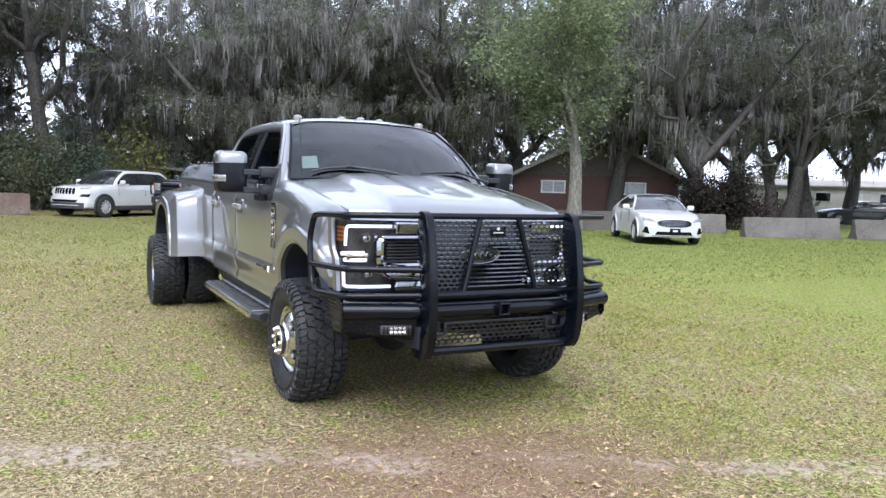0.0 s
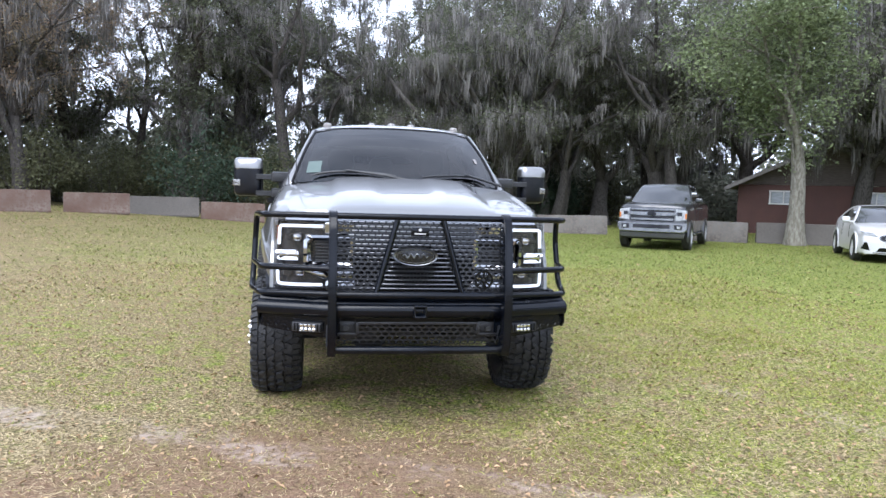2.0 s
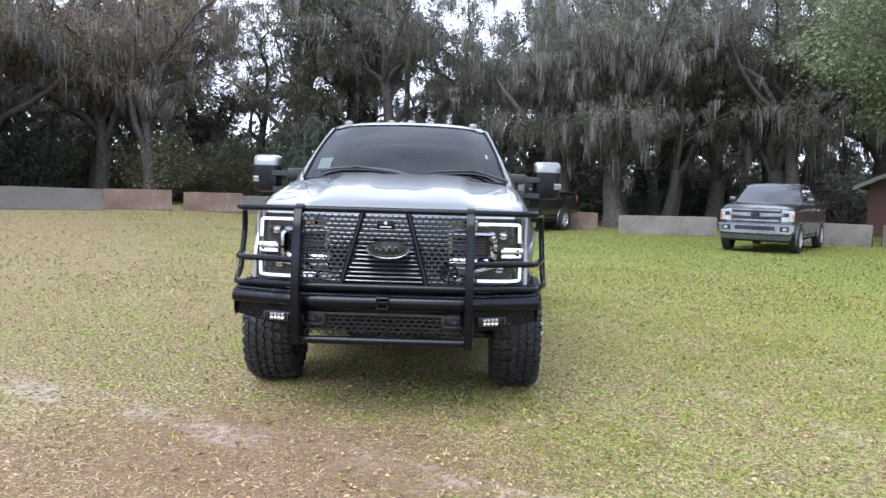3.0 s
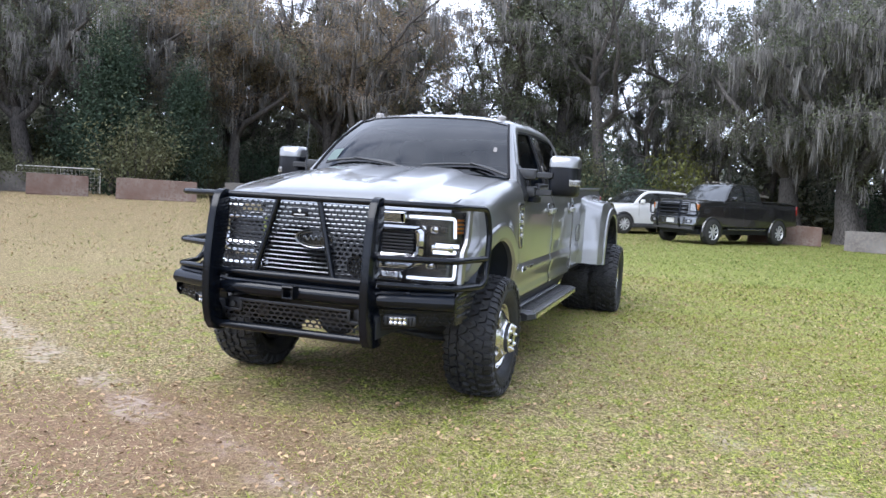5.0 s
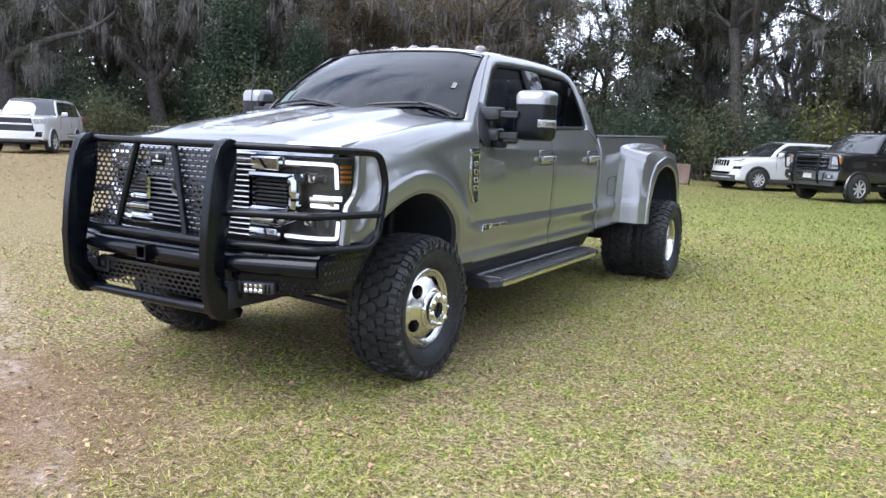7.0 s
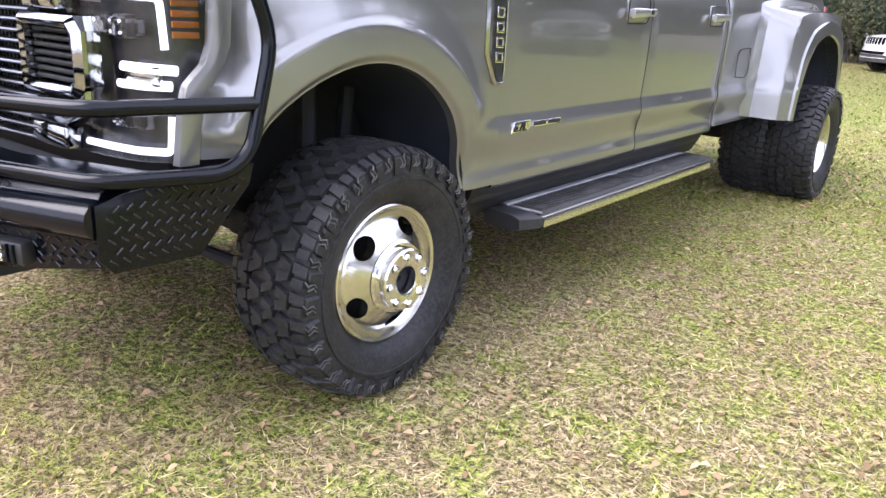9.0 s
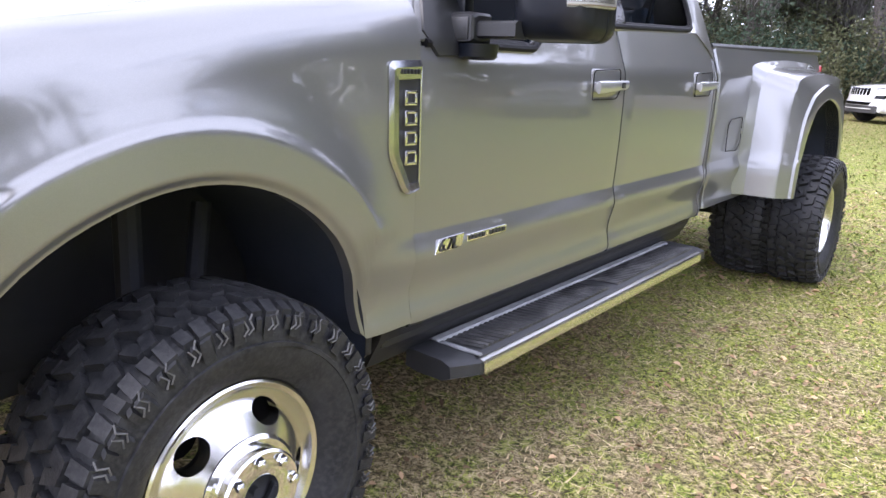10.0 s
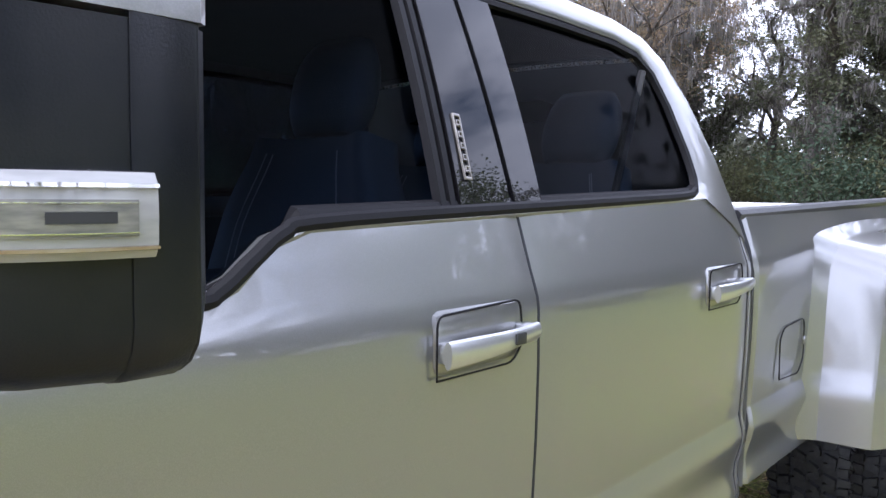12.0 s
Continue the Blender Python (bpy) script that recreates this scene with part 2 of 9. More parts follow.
def flange(bm, move):
    """Turns the open edges of a sheet inwards, so that it shows a thickness."""
    es = [e for e in bm.edges if e.is_boundary]
    r = bmesh.ops.extrude_edge_only(bm, edges=es)
    for v in [g for g in r["geom"] if isinstance(g, bmesh.types.BMVert)]:
        v.co += Vector(move)


def plate(bm, outline, thick, axis, bevel=0.0):
    """A flat plate of any outline (points in space), thickened along axis."""
    a = Vector(axis).normalized() * thick
    top = [bm.verts.new(Vector(q)) for q in outline]
    f = bm.faces.new(top)
    r = bmesh.ops.extrude_face_region(bm, geom=[f])
    vs = [g for g in r["geom"] if isinstance(g, bmesh.types.BMVert)]
    for v in vs:
        v.co += a
    if bevel:
        rim = [e for v in top + vs for e in v.link_edges if (e.verts[0] in top) == (e.verts[1] in top)]
        bmesh.ops.bevel(bm, geom=list(set(rim)), offset=bevel, segments=2, affect="EDGES", profile=0.5)


def lathe(bm, profile, seg=48, axis="x", closed=False):
    """Revolves (along the axis, radius) points round the axis."""
    rings = []
    for h, r in profile:
        ring = []
        for k in range(seg):
            a = 2 * math.pi * k / seg
            ring.append(bm.verts.new((h, r * math.cos(a), r * math.sin(a)) if axis == "x" else (r * math.cos(a), r * math.sin(a), h)))
        rings.append(ring)
    n = len(rings)
    for i in range(n if closed else n - 1):
        a, b = rings[i], rings[(i + 1) % n]
        for k in range(seg):
            bm.faces.new((a[k], a[(k + 1) % seg], b[(k + 1) % seg], b[k]))
    return rings


def flip(bm, s):
    """Mirrors to the other side where s is -1."""
    if s < 0:
        for v in bm.verts:
            v.co.x = -v.co.x
    return bm


def lerp(a, b, u):
    return a + (b - a) * u


def smooth(a, b, v):
    u = min(max((v - a) / (b - a), 0.0), 1.0)
    return u * u * (3 - 2 * u)


def table(v, points):
    """Smooth interpolation in a table of (v, value)."""
    if v <= points[0][0]:
        return points[0][1]
    for (a, x), (b, y) in zip(points, points[1:]):
        if v <= b:
            return lerp(x, y, (v - a) / (b - a))
    return points[-1][1]


def shell(x, y):
    """The height of the ground: level round the truck, rising a little towards the barriers and the woods beyond."""
    d = math.hypot(x, y)
    h = 0.45 * smooth(1.0, 12.0, -x) * smooth(8.0, 22.0, d)
    h += 0.018 * noise.noise((x * 0.35, y * 0.35, 3.1)) * smooth(3.0, 9.0, d) + 0.10 * noise.noise((x * 0.05, y * 0.05, 7.7)) * smooth(12, 30, d)
    return h

# == the truck: front axle over the origin, nose towards -y ==
truck = thing("pickup_truck", "lifted silver dual-wheel pickup truck with black grille guard on grass", "truck")
AY, AZ, AR = -0.07, 0.60, 0.53      # front wheel arch
BELT = [(0.60, 1.435), (1.26, 1.437), (1.33, 1.462), (1.40, 1.515), (1.47, 1.537), (2.0, 1.553), (2.8, 1.582), (3.2, 1.585)]
LOW = [(0.60, 0.985), (0.612, 1.000), (0.628, 1.009), (0.65, 1.010), (0.67, 1.006), (0.71, 0.998), (0.75, 1.001), (0.81, 1.0175), (0.835, 1.0210), (0.85, 1.0198), (0.87, 1.0155), (0.9025, 1.0076), (0.9055, 1.0070), (0.95, 1.010), (1.10, 1.016),
       (1.25, 1.018), (1.36, 1.016), (1.395, 1.011), (1.42, 1.000), (1.48, 0.980), (1.55, 0.957), (1.60, 0.940)]


def side_x(z):
    return table(z, LOW)


def upper_x(y, z):
    """The leaning upper side of the cab."""
    if z <= 1.55:
        return side_x(z)
    h = z - 1.55
    return 0.957 - 0.33 * h - 0.16 * h * h - 0.05 * smooth(1.5, 0.8, y) * h


def seam_z(y):
    return table(y, [(-0.80, 1.335), (-0.63, 1.385), (-0.3, 1.452), (0.1, 1.522), (0.43, 1.568), (0.75, 1.585)])


def seam_x(y):
    return table(y, [(-0.80, 0.835), (-0.63, 0.862), (-0.3, 0.872), (0.43, 0.872), (0.75, 0.90)])


def arch_z(y):
    d = AR * AR - (y - AY) ** 2
    return AZ + math.sqrt(d) if d > 0 else AZ


def fender(s):
    bm = bmesh.new()
    ys = [-0.765, -0.72, -0.66, -0.615]
    ys += [AY - AR * math.cos(a) for a in np.linspace(radians(2), radians(174), 34)] + [0.475, 0.53, 0.59, 0.656]
    rows = []
    for y in ys:
        zb = 0.875 if y < -0.60 else (max(arch_z(y), 0.635) if y < 0.46 else 0.635)
        zb = max(zb, 0.875) if y < -0.45 else zb
        zt, xt = seam_z(y), seam_x(y)
        nose = 0.066 * min(max(0, (-0.18 - y) / 0.35), 1.3) ** 2
        pts = []
        for k in range(72):
            u = k / 71
            if u < 0.66:
                z = lerp(zb, zt - 0.17, u / 0.66)
                x = side_x(min(z, 1.36)) - nose
            else:
                a = (u - 0.66) / 0.34 * math.pi / 2
                x0 = side_x(min(zt - 0.17, 1.36)) - nose
                x, z = lerp(xt, x0, math.cos(a) ** 0.9), zt - 0.17 + 0.17 * math.sin(a) ** 0.95
            d = math.hypot(y - AY, z - AZ) - AR
            if -0.02 < d < 0.5:
                x += (0.012 * smooth(0.135, 0.115, d) + 0.030 * math.exp(-(max(d - 0.10, 0) / 0.085) ** 2)) * smooth(0.80, 0.95, z)
                x -= 0.016 * smooth(0.03, 0.0, d)
            yy = y
            if y < -0.45:
                edge = table(z, [(0.87, -0.655), (1.07, -0.625), (1.15, -0.545), (1.33, -0.535), (1.36, -0.62), (1.45, -0.66)])
                yy = lerp(-0.45, edge, (-0.45 - y) / 0.315)
            pts.append((x, yy, z))
        rows.append(pts)
    loft(bm, rows)
    flange(bm, (-0.035, 0, 0))
    return part("fender", flip(bm, s), M_PAINT, truck, angle=28)


def door(s, y0, y1, name):
    bm = bmesh.new()
    rows = []
    for k in range(25):
        y = lerp(y0, y1, k / 24)
        zt = table(y, BELT)
        zb = 0.612
        zs = [zb, 0.618, 0.628, 0.65, 0.67, 0.69, 0.71, 0.73, 0.75, 0.785, 0.82, 0.835, 0.845, 0.855, 0.865, 0.88, 0.895, 0.9025, 0.9055, 0.915] + list(np.linspace(0.93, 1.36, 9)) + list(np.linspace(1.385, zt, 7))
        ed = 0.006 * max(0, 1 - min(y - y0, y1 - y) / 0.012)
        rows.append([(side_x(z) - ed - 0.012 * max(0, 1 - (z - zb) / 0.02), y, z) for z in zs])
    loft(bm, rows)
    flange(bm, (-0.03, 0, 0))
    return part(name, flip(bm, s), M_PAINT, truck, angle=26)


def door_handle(s, y, owner, key):
    recess = bmesh.new()
    box(recess, (1.004, y, 1.335), (0.045, 0.245, 0.115), 0.02)
    cup = part("handle_recess", flip(recess, s), M_PAINT, owner)
    dark = bmesh.new()
    rim = bend([(1.0275, y - 0.12, 1.275), (1.0275, y - 0.12, 1.385), (1.0275, y + 0.11, 1.393), (1.0275, y + 0.122, 1.31), (1.0275, y + 0.09, 1.275), (1.0275, y - 0.12, 1.275)], 0.02)
    tube(dark, rim[:-1], 0.0022, 6, closed=True)
    part("gasket", flip(dark, s), M_TRIM, owner)
    bm = bmesh.new()
    rows = []
    for k in range(13):
        u = k / 12
        yy = y - 0.118 + 0.255 * u
        off = 1.050 + 0.012 * math.sin(math.pi * u)
        h = 0.020 + 0.004 * math.cos(math.pi * u)
        rows.append([(off + 0.010 * math.cos(a), yy, 1.325 + 0.012 * (u - 0.3) + h * math.sin(a)) for a in [2 * math.pi * q / 12 for q in range(12)]])
    loft(bm, rows, closed=True, caps=True)
    box(bm, (1.038, y - 0.095, 1.322), (0.035, 0.045, 0.036), 0.006)
    box(bm, (1.038, y + 0.115, 1.33), (0.035, 0.04, 0.036), 0.006)
    part("handle", flip(bm, s), M_SATIN, owner)
    if key:
        bm = bmesh.new()
        box(bm, (1.0725, y + 0.055, 1.331), (0.006, 0.03, 0.022), 0.003)
        part("handle_button", flip(bm, s), M_PLASTIC, owner)
    return cup


# side openings of the cab: outer edge of the painted frame and inner edge, point by point (y, z)
CAB_OUT = [(0.662, 1.45), (0.70, 1.565), (0.80, 1.66), (0.97, 1.81), (1.12, 1.945), (1.24, 2.045), (1.34, 2.085), (1.65, 2.105), (2.0, 2.116), (2.45, 2.114), (2.75, 2.100),
           (2.90, 2.068), (2.985, 2.005), (3.05, 1.88), (3.10, 1.70), (3.135, 1.53), (3.145, 1.45), (2.95, 1.577), (2.80, 1.574), (2.0, 1.545), (1.47, 1.529), (1.40, 1.508), (1.33, 1.455), (1.26, 1.430), (0.90, 1.43)]
CAB_IN = [(0.765, 1.462), (0.80, 1.545), (0.885, 1.63), (1.03, 1.765), (1.16, 1.885), (1.27, 1.975), (1.37, 2.018), (1.65, 2.035), (2.0, 2.042), (2.42, 2.041), (2.70, 2.033),
          (2.825, 2.014), (2.890, 1.960), (2.918, 1.86), (2.934, 1.72), (2.934, 1.645), (2.915, 1.606), (2.875, 1.592), (2.79, 1.587), (2.0, 1.562), (1.46, 1.546), (1.39, 1.525), (1.32, 1.475), (1.255, 1.450), (0.90, 1.450)]


def inset(points, d):
    """Moves a closed (y, z) outline inwards by d."""
    out, n = [], len(points)
    cy, cz = sum(p[0] for p in points) / n, sum(p[1] for p in points) / n
    for i in range(n):
        a, b = Vector(points[i - 1]), Vector(points[(i + 1) % n])
        t = (b - a).normalized()
        nrm = Vector((-t.y, t.x))
        if nrm.dot(Vector((cy, cz)) - Vector(points[i])) < 0:
            nrm = -nrm
        out.append(tuple(Vector(points[i]) + nrm * d))
    return out


def on_side(points, off=0.0):
    return [(upper_x(y, z) + off, y, z) for y, z in points]


def cab_side(s):
    bm = bmesh.new()
    rows = [on_side(CAB_OUT, -0.03), on_side(CAB_OUT, 0.0), on_side([(lerp(a[0], b[0], 0.35), lerp(a[1], b[1], 0.35)) for a, b in zip(CAB_OUT, CAB_IN)], 0.007),
            on_side([(lerp(a[0], b[0], 0.85), lerp(a[1], b[1], 0.85)) for a, b in zip(CAB_OUT, CAB_IN)], 0.004), on_side(CAB_IN, -0.004), on_side(CAB_IN, -0.03)]
    loft(bm, rows, closed=True)
    part("cab_frame", flip(bm, s), M_PAINT, truck, angle=40)
    bm = bmesh.new()
    rim = CAB_IN
    rows = [on_side(rim, -0.012), on_side(inset(rim, 0.006), -0.002), on_side(inset(rim, 0.019), -0.006), on_side(inset(rim, 0.023), -0.022)]
    loft(bm, rows, closed=True)
    part("window_trim", flip(bm, s), M_TRIM, truck, angle=40)
    # belt moulding
    bm = bmesh.new()
    line = [(0.70, 1.444), (1.0, 1.446), (1.25, 1.446), (1.30, 1.457), (1.36, 1.495), (1.42, 1.530), (1.50, 1.545), (2.0, 1.562), (2.5, 1.578), (2.80, 1.590), (2.87, 1.605)]
    pts = spline([(upper_x(y, z) + 0.002, y, z) for y, z in line], 40)
    tube(bm, pts, 0.013, 8)
    part("belt_moulding", flip(bm, s), M_TRIM, truck)
    # centre pillar
    bm = bmesh.new()
    for a0, a1, b0, b1 in [(1.822, 1.984, 1.868, 1.998), (1.992, 2.092, 2.006, 2.125)]:
        rows = []
        for k in range(9):
            z = lerp(1.556, 2.02, k / 8)
            u = k / 8
            l, r = lerp(a0, b0, u), lerp(a1, b1, u)
            rows.append([(upper_x(1.9, z) - 0.015, l, z), (upper_x(1.9, z) + 0.001, l + 0.004, z), (upper_x(1.9, z) + 0.001, r - 0.004, z), (upper_x(1.9, z) - 0.015, r, z)])
        loft(bm, rows)
    pil = part("centre_pillar", flip(bm, s), M_GLOSSBLACK, truck, "gloss black door pillar")
    bm = bmesh.new()
    for k in range(2):
        y0 = 1.798 - 0.026 * k
        rows = [[(upper_x(1.8, z) - 0.02 + dx, y0 + dy + 0.045 * (z - 1.556) / 0.46, z) for dx, dy in ((0, 0), (0.018, 0.004), (0.018, 0.018), (0, 0.022))] for z in np.linspace(1.556, 2.02, 7)]
        loft(bm, rows)
    part("window_channel", flip(bm, s), M_TRIM, truck)
    if s > 0:
        bm = bmesh.new()
        c = Vector((upper_x(1.87, 1.68) + 0.004, 1.868, 1.68))
        m = Euler((radians(-6), radians(-21), 0)).to_matrix().to_4x4()
        for dz in (-0.066, 0.066):
            box(bm, c + m @ Vector((0, 0, dz)), (0.005, 0.020, 0.006), 0.001, m)
        for dy in (-0.009, 0.009):
            box(bm, c + m @ Vector((0, dy, 0)), (0.005, 0.003, 0.13), 0.001, m)
        for k in range(5):
            for dy, dz, w, h in ((0, 0.006, 0.010, 0.002), (0, -0.004, 0.010, 0.002), (-0.0045, 0, 0.002, 0.012), (0.0045, 0, 0.002, 0.012)):
                box(bm, c + m @ Vector((0.001, dy, -0.048 + 0.024 * k + dz)), (0.005, w, h), 0.0, m)
        part("keypad", bm, M_MARKER, pil, "small vertical entry keypad")
    # panes
    idx = [i for i, p in enumerate(CAB_IN) if p[0] < 1.76]
    head = [CAB_IN[i] for i in idx if i <= 7]
    tail = [CAB_IN[i] for i in idx if i >= 19]
    for nm, ring in (("front_window", head + [(1.84, 2.037), (1.80, 1.556)] + tail),
                     ("rear_window", [(2.10, 2.040), (2.42, 2.038), (2.66, 2.022), (2.785, 1.988), (2.862, 1.928), (2.902, 1.85), (2.926, 1.72), (2.934, 1.645), (2.915, 1.606), (2.875, 1.592), (2.79, 1.587), (2.07, 1.564)])):
        bm = bmesh.new()
        bm.faces.new([bm.verts.new(q) for q in on_side(ring, -0.020)])
        bmesh.ops.triangulate(bm, faces=bm.faces)
        part(nm, flip(bm, s), M_GLASS, truck, "dark tinted glass")


for s in (1, -1):
    fender(s)
    fd = door(s, 0.664, 1.996, "front_door")
    rd = door(s, 2.004, 3.118, "rear_door")
    for y in (0.658, 2.0, 3.122):
        bm = bmesh.new()
        loft(bm, [[(side_x(z) - dx, y + dy, z) for z in np.linspace(0.62, table(y, BELT), 40)] for dy, dx in ((-0.006, 0.012), (-0.0035, 0.005), (0.0035, 0.005), (0.006, 0.012))])
        part("door_seal", flip(bm, s), M_DARK, truck)
    door_handle(s, 1.803, fd, s > 0)
    door_handle(s, 2.915, rd, False)
    cab_side(s)
    # cab corner behind the rear door and the sill below the doors
    bm = bmesh.new()
    rows = [[(side_x(z) - dx, y, z) for z in np.linspace(0.62, 1.53, 44)] for y, dx in ((3.120, 0.03), (3.124, 0.001), (3.145, 0.004), (3.158, 0.02), (3.162, 0.06))]
    loft(bm, rows)
    part("cab_corner", flip(bm, s), M_PAINT, truck)
    bm = bmesh.new()
    box(bm, (0.90, 1.87, 0.60), (0.10, 2.55, 0.11), 0.02)
    part("rocker_panel", flip(bm, s), M_PLASTIC, truck)

# hood
HOOD_Y = [-0.815, -0.812, -0.80, -0.775, -0.73, -0.66, -0.55, -0.4, -0.2, 0.0, 0.2, 0.36, 0.43, 0.46]
bm = bmesh.new()
rows = []
for y in HOOD_Y:
    row = []
    for k in range(41):
        u = -1 + 2 * k / 40
        x = u * (seam_x(y) - 0.006)
        au = abs(u)
        yy = y + 0.14 * au ** 3 * smooth(0.0, -0.8, y) - 0.02 * (1 - au * au) * smooth(0.2, 0.46, y)
        z = seam_z(yy) + 0.062 * (1 - au ** 2.2)
        z += 0.026 * smooth(0.66, 0.58, au) * smooth(-0.75, -0.5, y) - 0.012 * smooth(0.3, 0.2, au) * smooth(-0.7, -0.45, y)
        z -= 0.075 * smooth(-0.70, -0.815, y) ** 2
        row.append((x, yy, z))
    rows.append(row)
loft(bm, rows)
flange(bm, (0, 0, -0.03))
part("hood", bm, M_PAINT, truck, angle=30)

# cowl, windscreen, front pillars, roof, back of the cab
WS_BOT = spline([(-0.885, 0.66, 1.588), (-0.60, 0.53, 1.605), (0, 0.47, 1.615), (0.60, 0.53, 1.605), (0.885, 0.66, 1.588)], 31)
WS_TOP = spline([(-0.705, 1.26, 2.068), (-0.45, 1.205, 2.098), (0, 1.18, 2.110), (0.45, 1.205, 2.098), (0.705, 1.26, 2.068)], 31)
bm = bmesh.new()
rows = []
for k in range(13):
    u = k / 12
    rows.append([a.lerp(b, u) + Vector((0, -0.03, 0.03)) * math.sin(math.pi * u) for a, b in zip(WS_BOT, WS_TOP)])
loft(bm, rows)
part("windshield", bm, M_WINDSHIELD, truck, "dark tinted curved windshield")
bm = bmesh.new()
rows = [[p + Vector((0, -0.10, -0.045)) for p in WS_BOT], [p + Vector((0, -0.02, -0.012)) for p in WS_BOT], [p + Vector((0, 0.02, -0.02)) for p in WS_BOT]]
loft(bm, rows)
part("cowl", bm, M_PLASTIC, truck)
bm = bmesh.new()
tube(bm, [p + Vector((0, 0.004, 0.002)) for p in WS_TOP], 0.008, 8)
for s in (1, -1):
    tube(bm, [WS_BOT[0 if s < 0 else -1].lerp(WS_TOP[0 if s < 0 else -1], u) + Vector((0, -0.03, 0.03)) * math.sin(math.pi * u) for u in np.linspace(0, 1, 12)], 0.012, 8)
part("windshield_seal", bm, M_TRIM, truck)
for s in (1, -1):
    bm = bmesh.new()
    side = [(0.662, 1.45), (0.70, 1.565), (0.80, 1.66), (0.97, 1.81), (1.12, 1.945), (1.24, 2.045), (1.30, 2.07)]
    rows = []
    for k, (y, z) in enumerate(side):
        u = max(0.0, (z - 1.565) / (2.07 - 1.565))
        g = WS_BOT[-1].lerp(WS_TOP[-1], u) + Vector((0, -0.03, 0.03)) * math.sin(math.pi * u)
        if k == 0:
            g = Vector((0.90, 0.60, 1.50))
        e = Vector((upper_x(y, z), y, z))
        mid = (g + e) / 2 + Vector((0.012, -0.012, 0.010))
        rows.append([g, g.lerp(mid, 0.6) + Vector((0.003, -0.006, 0.004)), mid, mid.lerp(e, 0.6) + Vector((0.004, -0.003, 0.003)), e])
    loft(bm, rows)
    part("windshield_pillar", flip(bm, s), M_PAINT, truck, angle=50)

ROOF_EDGE = [(1.24, 2.045), (1.34, 2.085), (1.65, 2.105), (2.0, 2.116), (2.45, 2.114), (2.75, 2.100), (2.90, 2.068), (2.985, 2.005)]
bm = bmesh.new()
rows = []
for j, (y, z) in enumerate(ROOF_EDGE):
    e = upper_x(y, z)
    row = []
    for k in range(25):
        u = -1 + 2 * k / 24
        au = abs(u)
        zz = z + 0.058 * (1 - au ** 2.6) * (0.9 if j < 7 else 0.5) + (0.012 * smooth(1.0, 0.93, au))
        yy = y - (0.07 * (1 - au * au) * smooth(1.5, 1.24, y))
        row.append((u * e, yy, zz))
    rows.append(row)
loft(bm, rows)
part("roof", bm, M_PAINT, truck, angle=40)
bm = bmesh.new()
rows = [[(u * upper_x(y, z), y + 0.015 * (1 - u * u), z + (0.029 if j == 0 else 0) * (1 - abs(u) ** 2.6)) for u in np.linspace(-1, 1, 13)]
        for j, (y, z) in enumerate([(2.985, 2.005), (3.05, 1.88), (3.10, 1.70), (3.135, 1.53), (3.155, 1.3), (3.16, 0.66)])]
loft(bm, rows)
part("cab_back", bm, M_PAINT, truck)
bm = bmesh.new()
rows = [[(u * 0.68, y + 0.012, z) for u in np.linspace(-1, 1, 9)] for y, z in [(3.03, 1.93), (3.08, 1.80), (3.125, 1.62)]]
loft(bm, rows)
part("back_window", bm, M_GLOSSBLACK, truck)
# clearance lamps on the roof
for x in (-0.60, -0.187, 0.0, 0.187, 0.60):
    bm = bmesh.new()
    z = 2.128 + 0.016 * (1 - abs(x) / 0.57)
    rows = [[(x + 0.042 * r * math.cos(a), 1.40 + 0.05 * r * math.sin(a), z + h) for a in [2 * math.pi * q / 14 for q in range(14)]]
            for r, h in ((1.0, -0.01), (1.0, 0.008), (0.9, 0.022), (0.6, 0.033), (0.2, 0.037))]
    loft(bm, rows, closed=True, caps=True)
    lamp = part("roof_lamp", bm, M_MARKER, truck, "smoked roof marker lamp")

